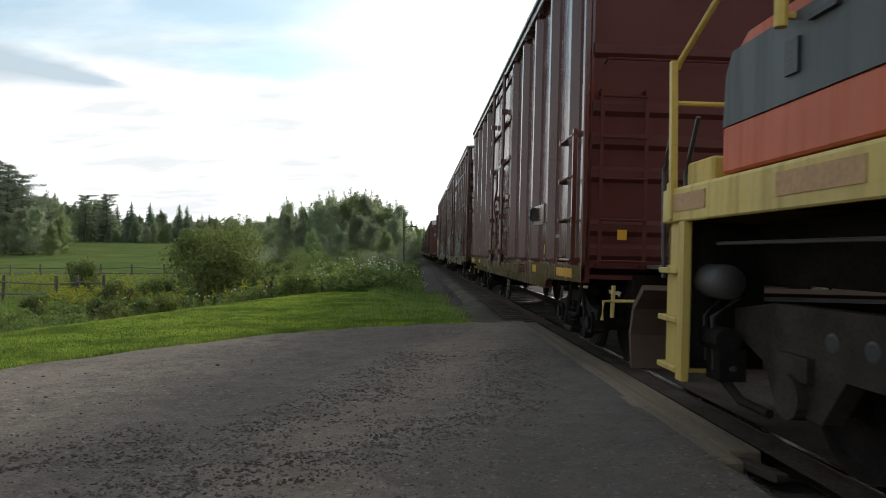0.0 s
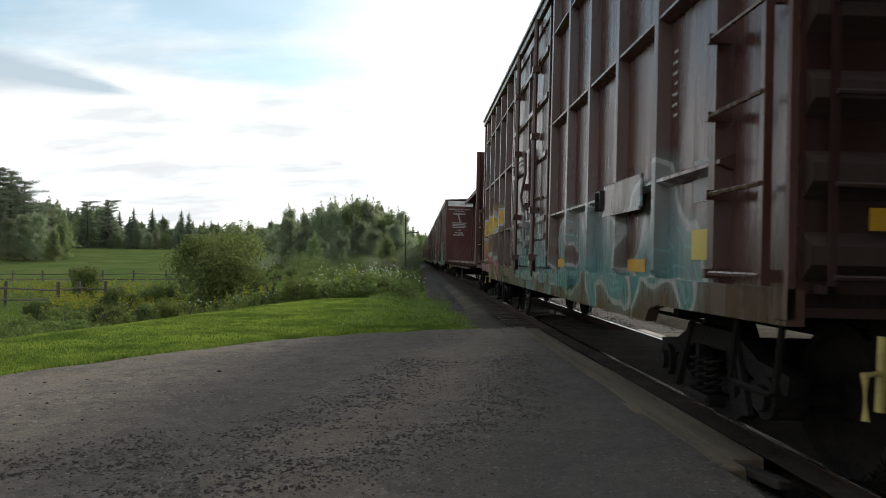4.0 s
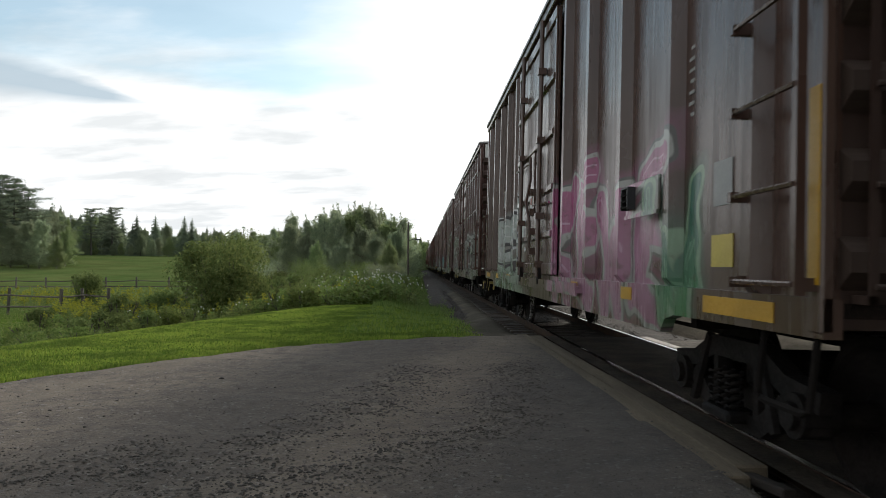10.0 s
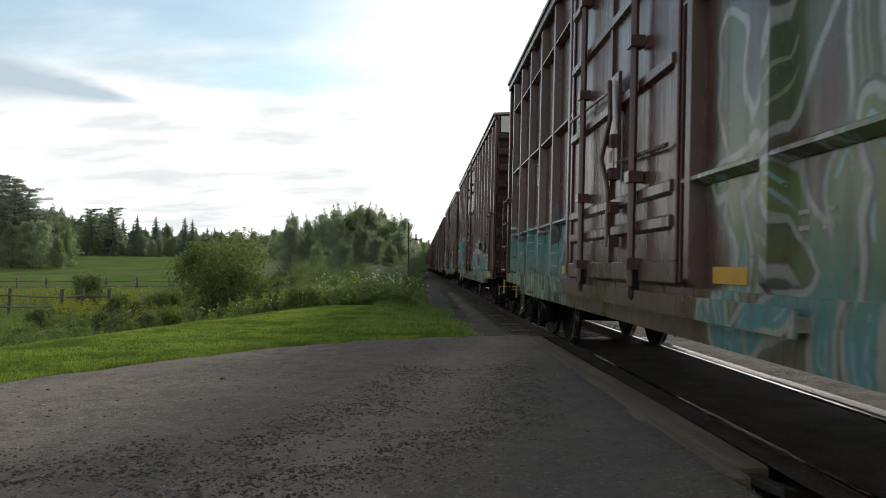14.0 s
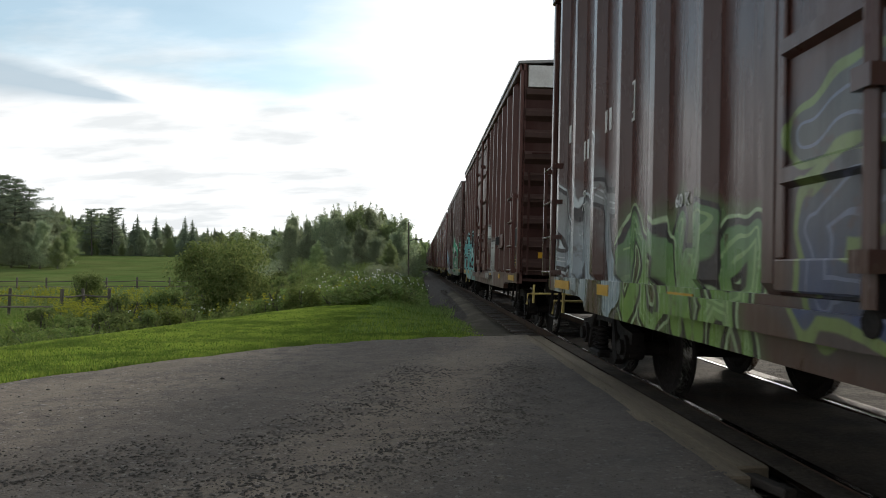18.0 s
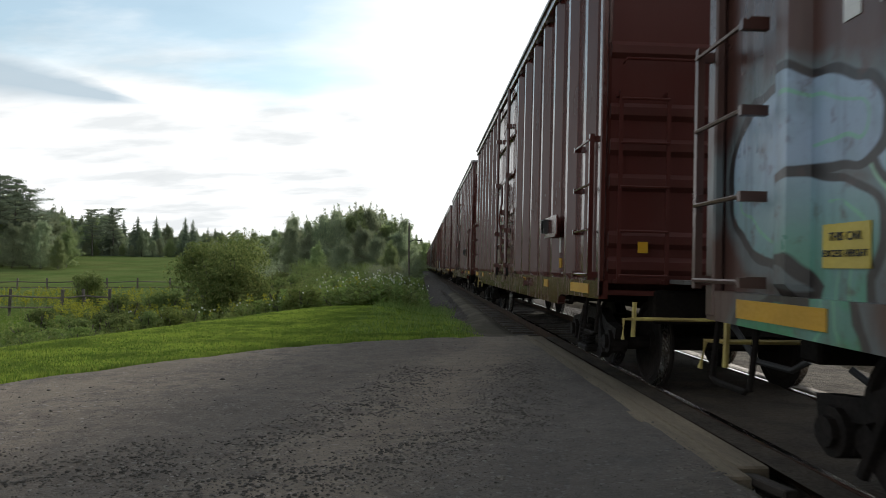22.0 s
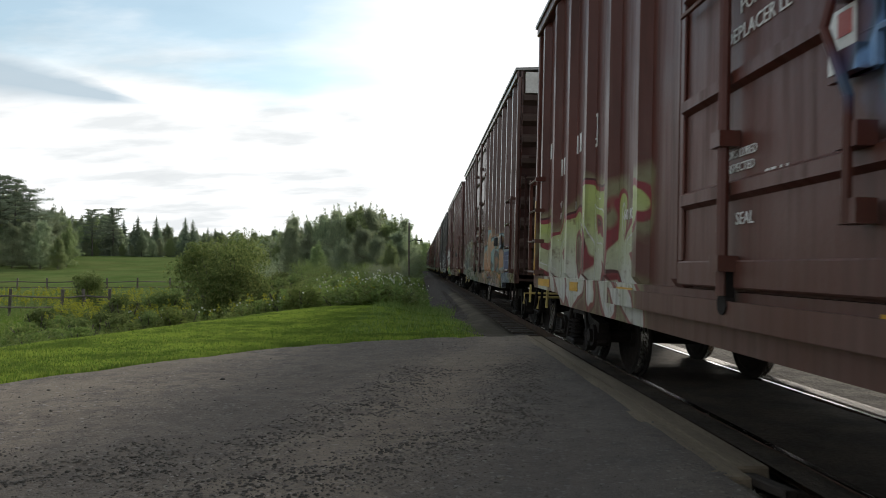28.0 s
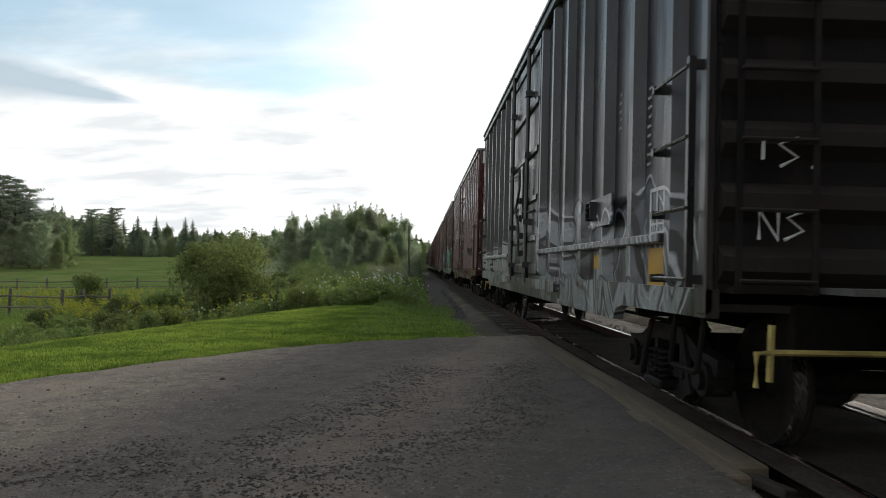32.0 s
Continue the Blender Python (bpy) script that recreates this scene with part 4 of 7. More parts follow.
def marks(car, spec, mat):
    """Painted stencils and plates on the near side. spec: (kind, y, z, ...)."""
    x = -HALF + 0.098
    for kind, y, z, *rest in spec:
        if kind == "bar":          # number or initials, not readable: plain bars
            w, h = rest
            k = max(2, round(w / (h * 0.75)))
            for i in range(k):
                put("stencil", mesh(("bar", w, h), lambda bm: quad_box(bm, -0.004, 0.0, -0.24 * w / k, 0.24 * w / k, -h * 0.46, h * 0.46), M["white" if h > 0.2 else "stencil"]), car, (x, y - w / 2 + (i + 0.5) * w / k, z))
        elif kind == "data":       # columns of small stencil lines
            w, n = rest
            for i in range(n):
                for k in range(2):
                    q = 0.10 if (i + k) % 3 else 0.07
                    put("stencil", mesh(("data_line", q), lambda bm: [quad_box(bm, -0.004, 0.0, q * (i + 0.1) / 3, q * (i + 0.8) / 3, -0.012, 0.012) for i in range(3)], M["stencil"]), car, (x, y - w / 2 + k * w * 0.68, z - i * 0.078))
        elif kind == "text":
            words, size = rest
            put("stencil", lettering(words, size), car, Matrix.Translation((x - 0.004, y, z)) @ Matrix.Rotation(radians(-90), 4, "Z"))
        elif kind == "btext":
            words, size = rest
            put("stencil", lettering(words, size), car, Matrix.Translation((x - 0.010, y, z)) @ Matrix.Rotation(radians(-90), 4, "Z"), "", M["black"])
        elif kind == "dtext":
            words, size = rest
            put("stencil", lettering(words, size), car, Matrix.Translation((-HALF + 0.014, y, z)) @ Matrix.Rotation(radians(-90), 4, "Z"))
        elif kind == "plate":
            w, h, mt = rest
            put("notice_plate", mesh(("plate", w, h, mt), lambda bm: quad_box(bm, -0.006, 0.0, -w / 2, w / 2, -h / 2, h / 2), M[mt]), car, (x, y, z))
        elif kind == "box":        # outlined table
            w, h = rest
            def table(bm):
                for a, b, c, d in ((-w / 2, w / 2, h / 2 - 0.03, h / 2), (-w / 2, w / 2, -h / 2, -h / 2 + 0.03), (-w / 2, -w / 2 + 0.03, -h / 2, h / 2), (w / 2 - 0.03, w / 2, -h / 2, h / 2), (-0.012, 0.012, -h / 2, h / 2), (-w / 2, w / 2, -h * 0.28, -h * 0.24)):
                    quad_box(bm, -0.005, -0.001, a, b, c, d)
            put("stencil", mesh(("table", w, h), table, M["white"]), car, (x, y, z))


def boxcar(label, mat, style="A", spec=(), white_end=True, near=True, width=3.4, posts=None, roof=None, group="boxcars of the freight train"):
    """A plug-door boxcar with outside posts. near: one of those that pass the camera."""
    car = tagged(new("boxcar"), label, "boxcar", group)
    sides = (Matrix(), flip())
    wall = mesh("side_wall", lambda bm: quad_box(bm, -HALF + 0.10, -HALF + 0.13, 0.04, BODY - 0.04, 0.99, 5.02), mat)
    sill = mesh("side_sill", lambda bm: prism(bm, [(0.0, 1.14), (0.0, 0.96), (1.80, 0.94), (1.98, 0.90), (2.06, 0.80), (BODY - 2.06, 0.80), (BODY - 1.98, 0.90), (BODY - 1.80, 0.94), (BODY, 0.96), (BODY, 1.14)], (-HALF + 0.03, -HALF + 0.12), "x"), mat)
    chord = mesh("top_chord", lambda bm: chamfered(bm, -HALF - 0.01, -HALF + 0.12, 0, BODY, 4.90, 5.06, 0.015), mat)
    corner = (lambda bm: chamfered(bm, -HALF + 0.02, -HALF + 0.085, 0.0, 0.11, 0.98, 5.04, 0.012))
    back = Matrix.Translation((0, BODY, 0)) @ MIRROR
    gap = (BODY - width) / 2
    n, first, span = posts or ((7, 0.62, 5.42) if style == "A" else (6, 0.82, gap - 1.0))
    for s, m in enumerate(sides):
        put("side_wall", wall, car, m, "", mat)
        put("side_sill", sill, car, m, "", mat)
        put("top_chord", chord, car, m, "", mat)
        for e in (0, 1):
            put("corner_post", baked("corner_post", corner, mat, back if e else Matrix()), car, m, "", mat)
        spots = [yy for k in range(n) for yy in (first + span * k / (n - 1), BODY - first - span * k / (n - 1))]
        if not near:
            put("side_posts", mesh("joined_posts" + style, lambda bm: [(post_mesh() if style == "A" else post_mesh(0.11, 0.13, 0.085))(bm) or bmesh.ops.translate(bm, verts=bm.verts[-16:], vec=(0, yy, 0)) for yy in spots], mat), car, m, "", mat)["kind"] = "stuff"
        for yy in spots if near else ():
            put("side_post", baked("side_post" + style, post_mesh() if style == "A" else post_mesh(0.11, 0.13, 0.085), mat, Matrix.Translation((0, yy, 0))), car, m, "", mat)
        if style == "B":
            for z, lab in ((1.86, 0), (3.08, 0), (4.3, 0)):
                belt = (lambda bm: prism(bm, [(-HALF + 0.005, -0.012), (-HALF + 0.005, 0.012), (-HALF + 0.08, 0.045), (-HALF + 0.11, 0.045), (-HALF + 0.11, -0.045), (-HALF + 0.08, -0.045)], (0.72, gap - 0.05), "y"))
                for mm in (Matrix(), back):
                    put("side_belt", baked("side_belt", belt, mat, mm @ Matrix.Translation((0, 0, z))), car, m, "", mat)
        if near or s == 0:
            plug_door(car, mat, s, style, width)
        for e in (0, 1):
            mm = m if not e else m @ Matrix.Translation((0, BODY, 0)) @ Matrix.Diagonal((1, -1, 1, 1))
            if s == 0 or not e:
                lad = put("ladder", mesh("side_ladder", ladder_mesh(4, 1.20, 0.455), mat), car, mm @ Matrix.Translation((-HALF + 0.02, 0.06, 0)), "", mat)
                for k in range(4):
                    put("rung", mesh("ladder_rung", lambda bm: tube(bm, [(-0.10, 0.0, 0), (-0.10, 0.62, 0)], 0.014, 6), mat), lad, (0, 0, 1.20 + 0.455 * k), "", mat)
            put("stirrup", mesh("stirrup", lambda bm: tube(bm, [(-HALF + 0.07, 0.10, 1.0), (-HALF + 0.03, 0.10, 0.62), (-HALF + 0.03, 0.16, 0.60), (-HALF + 0.03, 0.52, 0.60), (-HALF + 0.03, 0.58, 0.62), (-HALF + 0.07, 0.58, 1.0)], 0.02, 6), M["under"]), car, mm)
    # roof with raised seams
    def roof_shape(bm):
        prism(bm, [(-HALF - 0.035, 5.03), (-HALF - 0.035, 5.08), (0, 5.19), (HALF + 0.035, 5.08), (HALF + 0.035, 5.03), (0, 5.14)], (-0.03, BODY + 0.03), "y")
        for k in range(13):
            y = 0.3 + k * (BODY - 0.6) / 12
            prism(bm, [(-HALF - 0.03, 5.075), (-HALF - 0.03, 5.105), (0, 5.22), (HALF + 0.03, 5.105), (HALF + 0.03, 5.075), (0, 5.18)], (y - 0.04, y + 0.04), "y")
    put("roof", mesh("boxcar_roof", roof_shape, M["roof"]), car, None, "", roof or M["roof"])
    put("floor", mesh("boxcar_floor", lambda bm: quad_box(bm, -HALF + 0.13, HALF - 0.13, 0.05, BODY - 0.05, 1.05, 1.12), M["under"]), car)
    # ends: sheet, pressed ribs, white band, end ladder, crossover platform
    sheet_end = mesh("end_wall", lambda bm: quad_box(bm, -HALF + 0.08, HALF - 0.08, 0.05, 0.09, 1.0, 5.04), mat)
    fresh = spec is NEW_CAR or spec is FIRST_CAR
    rib = mesh(("end_rib", fresh), lambda bm: prism(bm, [(0.06, -0.10), (0.005, -0.04), (0.005, 0.04), (0.06, 0.10)] if fresh else [(0.06, -0.13), (-0.05, -0.04), (-0.05, 0.05), (0.06, 0.13)], (-HALF + 0.12, HALF - 0.12), "x"), mat)
    band = mesh("end_band", lambda bm: quad_box(bm, -HALF + 0.16, HALF - 0.16, -0.042, 0.052, 4.60, 5.0), M["band"])
    endlad = mesh("end_ladder", lambda bm: [quad_box(bm, x - 0.02, x + 0.02, -0.09, -0.075, 1.12, 3.05) for x in (-1.40, -0.92)] + [quad_box(bm, x - 0.02, x + 0.02, -0.09, 0.05, z, z + 0.04) for x in (-1.40, -0.92) for z in (1.12, 3.0)], mat)
    step = mesh("crossover", lambda bm: quad_box(bm, -0.85, 0.85, -0.36, 0.02, 1.13, 1.17), M["roof"])
    endmat = END_SHADING.get(mat.name, mat)
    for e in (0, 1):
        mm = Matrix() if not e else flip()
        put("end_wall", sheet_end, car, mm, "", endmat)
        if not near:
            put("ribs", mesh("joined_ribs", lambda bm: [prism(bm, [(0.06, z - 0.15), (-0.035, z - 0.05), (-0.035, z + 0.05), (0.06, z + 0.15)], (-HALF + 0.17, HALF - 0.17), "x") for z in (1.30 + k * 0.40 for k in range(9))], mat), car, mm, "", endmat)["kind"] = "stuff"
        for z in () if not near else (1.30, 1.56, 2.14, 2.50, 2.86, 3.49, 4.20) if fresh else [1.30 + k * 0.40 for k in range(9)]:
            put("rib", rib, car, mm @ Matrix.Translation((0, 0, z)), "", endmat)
        if white_end:
            put("end_band", band, car, mm, "white excess-height band")
            put("stencil", lettering("EXCESS HEIGHT CAR", 0.13), car, mm @ Matrix.Translation((0, -0.046, 4.80)), "", M["black"])
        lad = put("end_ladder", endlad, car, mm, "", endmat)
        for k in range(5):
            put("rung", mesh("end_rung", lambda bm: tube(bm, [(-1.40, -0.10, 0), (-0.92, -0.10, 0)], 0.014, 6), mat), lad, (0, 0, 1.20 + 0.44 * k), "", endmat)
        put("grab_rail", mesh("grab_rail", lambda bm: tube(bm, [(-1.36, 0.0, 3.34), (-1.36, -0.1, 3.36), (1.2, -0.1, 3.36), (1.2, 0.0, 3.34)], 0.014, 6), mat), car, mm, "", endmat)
        put("crossover", step, car, mm)
        if spec is not DARK_CAR:
            put("end_reflector", mesh("end_reflector", lambda bm: quad_box(bm, -1.20, -1.10, -0.052, -0.044, 1.43, 1.54), M["yellow"]), car, mm, "square yellow reflector")
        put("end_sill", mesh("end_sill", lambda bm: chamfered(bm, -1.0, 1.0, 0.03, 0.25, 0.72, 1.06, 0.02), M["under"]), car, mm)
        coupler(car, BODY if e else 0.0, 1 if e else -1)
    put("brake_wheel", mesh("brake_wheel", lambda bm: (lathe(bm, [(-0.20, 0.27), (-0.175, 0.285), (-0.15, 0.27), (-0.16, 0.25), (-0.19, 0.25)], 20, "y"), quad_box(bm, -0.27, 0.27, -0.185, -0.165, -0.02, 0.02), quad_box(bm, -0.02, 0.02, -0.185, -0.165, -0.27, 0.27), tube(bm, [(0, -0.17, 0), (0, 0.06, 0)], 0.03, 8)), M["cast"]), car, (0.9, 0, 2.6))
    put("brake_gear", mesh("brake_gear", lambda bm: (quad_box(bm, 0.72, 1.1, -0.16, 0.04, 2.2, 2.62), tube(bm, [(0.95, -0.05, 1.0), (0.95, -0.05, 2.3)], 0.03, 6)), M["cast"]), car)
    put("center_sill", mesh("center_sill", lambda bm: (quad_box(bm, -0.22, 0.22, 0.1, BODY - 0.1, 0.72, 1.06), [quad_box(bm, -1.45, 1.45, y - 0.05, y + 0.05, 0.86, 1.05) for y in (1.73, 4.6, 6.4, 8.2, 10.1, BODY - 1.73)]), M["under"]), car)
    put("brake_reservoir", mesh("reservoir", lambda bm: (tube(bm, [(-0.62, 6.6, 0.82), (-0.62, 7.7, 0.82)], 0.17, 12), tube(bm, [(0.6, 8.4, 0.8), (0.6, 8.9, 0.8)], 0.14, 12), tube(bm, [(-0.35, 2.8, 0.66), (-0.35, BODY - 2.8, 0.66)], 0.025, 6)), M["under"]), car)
    vy, long, boxed = (3.2, 1.07, 0.08) if style == "B" else (2.85, 0.80, -0.22)
    board = put("routing_board", baked(("routing_board", style), lambda bm: (chamfered(bm, -HALF - 0.022, -HALF + 0.004, -0.05 - long, -0.05, 1.69, 1.96, 0.008), quad_box(bm, -HALF - 0.034, -HALF - 0.018, -0.05 - long, -0.05, 1.67, 1.70)), mat, Matrix.Translation((0, vy, 0))), car, None, "", mat)
    vent = put("vent_box", mesh("vent_box", lambda bm: (quad_box(bm, -HALF - 0.05, -HALF + 0.06, -0.09, -0.075, 1.74, 1.92), quad_box(bm, -HALF - 0.05, -HALF + 0.06, 0.075, 0.09, 1.74, 1.92), quad_box(bm, -HALF - 0.05, -HALF + 0.06, -0.09, 0.09, 1.91, 1.925), quad_box(bm, -HALF + 0.03, -HALF + 0.06, -0.09, 0.09, 1.74, 1.92)), M["black"]), car, (0 if style == "B" else -0.04, vy + boxed, 0), "small black louvred box on the side")
    for k in range(3):
        put("louvre", mesh("louvre", lambda bm: prism(bm, [(-HALF - 0.055, 0.0), (-HALF + 0.03, 0.03), (-HALF + 0.03, 0.04), (-HALF - 0.055, 0.012)], (-0.075, 0.075), "y"), M["under"]), vent, (0, 0, 1.75 + 0.05 * k))
    if spec is DARK_CAR:
        for m in sides:
            for ya, yb in ((0.72, gap - 0.05), (BODY - gap + 0.05, BODY - 0.72)):
                put("side_belt", baked(("low_belt", ya), lambda bm: chamfered(bm, -HALF - 0.025, -HALF + 0.09, ya, yb, 1.46, 1.53, 0.01), mat, Matrix()), car, m, "", mat)
        # chalk marks on the leading end
        for k, pts in enumerate((((-1.24, 2.08), (-1.24, 1.96)), ((-1.02, 2.10), (-1.14, 2.06), (-1.02, 1.98), (-1.13, 1.92)), ((-1.26, 1.46), (-1.26, 1.64), (-1.14, 1.46), (-1.14, 1.64)), ((-0.98, 1.64), (-1.08, 1.60), (-0.98, 1.52), (-1.10, 1.46)), ((-0.93, 1.92), (-0.92, 1.92)), ((-0.90, 1.46), (-0.89, 1.46)))):
            put("chalk_mark", mesh(("chalk", k), lambda bm: tube(bm, [(x, -0.05, z) for x, z in pts], 0.012, 5), M["white"]), car, None, "white chalk scrawl")
    if near:
        for y, w in () if spec is DARK_CAR else ((2.5, 0.46), (5.5, 0.46), (BODY - 5.5, 0.46), (BODY - 2.5, 0.46)) if style == "B" else ((0.85, 0.86), (2.9, 0.30), (4.9, 0.30), (7.25, 0.46), (BODY - 4.8, 0.46), (BODY - 2.8, 0.40), (BODY - 0.85, 0.86)) if spec is not DATA_CAR else ():
            put("reflector", mesh(("reflector", w), lambda bm: quad_box(bm, -0.006, 0, -w / 2, w / 2, -0.052, 0.052), M["yellow"]), car, (-HALF + 0.098, y, 1.23) if style == "B" else (-HALF + 0.028, y, 1.05))
        marks(car, spec, mat)
    for y in (1.62, BODY - 1.62):
        truck(car, y)
    return car


def centerbeam():
    """A centre-beam lumber flat, empty: deck, side sills, two bulkheads, spine of tapered posts, top chord, diagonals."""
    red, L = PAINTS["beam"], 22.5
    car = tagged(new("centerbeam_flatcar"), "empty maroon centre-beam flatcar with tall posts and end bulkheads", "flatcar", "freight train")
    inner0, inner1 = 0.85, 22.15
    put("deck", mesh("beam_deck", lambda bm: quad_box(bm, -1.42, 1.42, 0.05, L + 0.2, 1.10, 1.16), red), car)
    for s in (-1, 1):
        put("side_sill", mesh(("beam_sill", s), lambda bm: prism(bm, [(0, 1.19), (0, 1.0), (4.0, 0.98), (6.0, 0.90), (L - 5.8, 0.90), (L - 3.8, 0.98), (L + 0.25, 1.0), (L + 0.25, 1.19)], (s * 1.5, s * 1.42), "x"), red), car)
        for k in range(14):
            put("winch", mesh(("winch", s), lambda bm: (tube(bm, [(s * 1.45, -0.08, 1.04), (s * 1.56, -0.02, 1.02)], 0.055, 10), tube(bm, [(s * 1.55, -0.02, 1.02), (s * 1.58, 0.0, 1.01)], 0.085, 12), quad_box(bm, min(s * 1.45, s * 1.54), max(s * 1.45, s * 1.54), -0.14, 0.10, 0.99, 1.02)), M["rusty"]), car, (0, 1.9 + k * 1.55, 0.02), "ratchet winch for a tie-down strap")
    put("top_chord", mesh("beam_chord", lambda bm: (quad_box(bm, -0.55, 0.50, inner0 - 0.2, inner1 + 0.3, 4.66, 4.72), quad_box(bm, -0.55, -0.52, inner0 - 0.2, inner1 + 0.3, 4.54, 4.66), quad_box(bm, 0.47, 0.50, inner0 - 0.2, inner1 + 0.3, 4.58, 4.66)), red), car)

    def spine(bm):
        rings = []
        for z, a in ((1.12, 0.21), (1.9, 0.17), (4.67, 0.105)):
            b, c, d = 0.085, 0.014, a - 0.02
            rings.append([bm.verts.new((x, y, z)) for x, y in ((-a, -b), (-d, -b), (-d, -c), (d, -c), (d, -b), (a, -b), (a, b), (d, b), (d, c), (-d, c), (-d, b), (-a, b))])
        for p, q in zip(rings, rings[1:]):
            for k in range(12):
                bm.faces.new((p[k], p[(k + 1) % 12], q[(k + 1) % 12], q[k]))
        bm.faces.new(rings[0]); bm.faces.new(rings[-1])
    n = 16
    ys = [21.45 - 1.30 * k for k in range(n)]
    sp = mesh("beam_post", spine, red)
    for y in ys:
        put("post", sp, car, (0, y, 0))
    # diagonals fall two bays away from the middle post, towards either end
    for way, tops in ((1, (7, 5, 3)), (-1, (7, 9, 11, 13))):
        for k in tops:
            put("diagonal", mesh(("diag", way), lambda bm: prism(bm, [(0.0, 4.34), (0.0, 4.54), (2.6 * way, 1.42), (2.6 * way, 1.22)], (-0.05, 0.05), "x"), red), car, (0, ys[k], 0))
            put("gusset_plate", mesh("gusset_plate", lambda bm: chamfered(bm, -0.115, 0.115, -0.17, 0.17, 4.32, 4.56, 0.01), red), car, (0, ys[k], 0))
    for k in range(2, n - 1, 5):
        put("strap_wire", mesh(("wire", k), lambda bm: tube(bm, [(-1.5, ys[k] + 0.3, 1.1), (-0.35, ys[k] + 0.9, 3.1)], 0.005, 5), M["under"]), car)
    for e, (y0, y1) in enumerate(((inner0 - 0.45, inner0), (inner1, inner1 + 0.35))):
        def head(bm):
            quad_box(bm, -1.66, 1.66, min(face, face - t), max(face, face - t), 1.10, 4.45)
        face, back, t = (y1, y0, 0.04) if e == 0 else (y0, y1, -0.04)
        hd = put("bulkhead", mesh(("bulkhead", e), head, red), car)
        for x in (-1.66, -0.7, 0.0, 0.62, 1.58):
            put("gusset", mesh(("gusset", e), lambda bm: prism(bm, [(face - t, 1.10), (back, 1.10), (face - t * 3, 4.43), (face - t, 4.43)], (0, 0.08), "x"), red), hd, (x, 0, 0))
        for z in (1.5, 2.2, 2.9, 3.6, 4.2):
            put("rib", mesh(("head_rib", e), lambda bm: quad_box(bm, -1.40, 1.40, min(face - t, face - t * 5), max(face - t, face - t * 5), 0, 0.10), red), hd, (0, 0, z))
    # writing on the inner face of the trailing bulkhead
    y = inner1 - 0.006
    for x, z, size, words in ((-0.88, 3.98, 0.15, "WARNING"), (-0.88, 2.98, 0.12, "73'-0\""), (-0.88, 2.84, 0.11, "BETWEEN"), (-0.88, 2.71, 0.12, "BULKHEADS"),
                              (-0.88, 4.26, 0.10, "LOADING AND UNLOADING"), (-0.88, 4.15, 0.08, "INSTRUCTIONS")):
        put("stencil", lettering(words, size), car, (x, y, z))
    for i in range(4):
        put("stencil", mesh(("bulk_line", i % 2), lambda bm: quad_box(bm, -0.44 + 0.06 * (i % 2), 0.46 - 0.1 * (i % 2), -0.004, 0, -0.025, 0.025), M["stencil"]), car, (-0.88, y, 3.44 - i * 0.09))
    put("stencil", mesh("bulk_sign", lambda bm: (prism(bm, [(-0.10, 0.22), (-0.02, 0.22), (0.10, -0.16), (0.02, -0.16)], (-0.004, 0), "y"), quad_box(bm, -0.02, 0.16, -0.004, 0, -0.22, -0.18)), M["stencil"]), car, (-0.88, y, 3.70))
    for y, w in ((2.4, 0.4), (4.1, 0.4), (12.9, 0.34), (15.2, 0.12), (18.2, 0.3), (22.2, 0.3)):
        put("reflector", mesh(("beam_reflector", w), lambda bm: quad_box(bm, -0.006, 0, -w / 2, w / 2, -0.06, 0.06), M["yellow"]), car, (-1.503, y, 1.08))
    for y, w, h in ((20.0, 0.5, 0.07), (21.2, 0.45, 0.06), (18.2, 0.3, 0.1), (9.0, 0.5, 0.06), (6.2, 0.6, 0.09)):
        put("stencil", mesh(("beam_bar", w, h), lambda bm: (quad_box(bm, -0.004, 0, -w / 2, w / 2, 0.0, h), quad_box(bm, -0.004, 0, -w / 2, w * 0.3, -h * 1.2, -h * 0.3)), M["white"]), car, (-1.503, y, 1.06))
    for i in range(5):          # a block of small stencilled lines on the sill
        put("stencil", mesh(("sill_line", i % 2), lambda bm: [quad_box(bm, -0.004, 0, -0.26 + 0.105 * c + 0.03 * (i % 2), -0.18 + 0.105 * c + 0.03 * (i % 2), -0.009, 0.009) for c in range(5 - i % 2)], M["white"]), car, (-1.503, 8.6, 1.15 - 0.032 * i))
    for y, z, words in ((15.5, 1.12, "LD LMT"), (15.5, 1.02, "LT WT"), (2.92, 1.12, "JACK"), (2.92, 1.03, "HERE")):
        put("stencil", lettering(words, 0.075), car, Matrix.Translation((-1.506, y, z)) @ Matrix.Rotation(radians(-90), 4, "Z"), "", M["stencil"])
    put("center_sill", mesh("beam_center", lambda bm: (quad_box(bm, -0.25, 0.25, 0.2, L, 0.70, 1.09), [quad_box(bm, -1.42, 1.42, y - 0.05, y + 0.05, 0.95, 1.09) for y in (2.6, 5, 8, 11, 14, 17, 20.7)]), M["under"]), car)
    put("brake_rig", mesh("beam_rig", lambda bm: (tube(bm, [(-1.2, 16.2, 0.55), (-1.2, 18.8, 0.5), (-1.25, 19.4, 0.62)], 0.02, 6), quad_box(bm, -0.9, -0.6, 15.1, 15.6, 0.72, 0.95), tube(bm, [(-1.3, 14.9, 0.9), (-1.3, 14.9, 0.55), (-1.3, 15.5, 0.55), (-1.3, 15.5, 0.9)], 0.02, 6)), M["under"]), car)
    coupler(car, 0.0, -1)
    coupler(car, L + 0.25, 1)
    for y in (0.0, L - 0.55):
        put("stirrup", mesh("stirrup", lambda bm: bm, M["under"]), car, (0.1, y, 0.02))
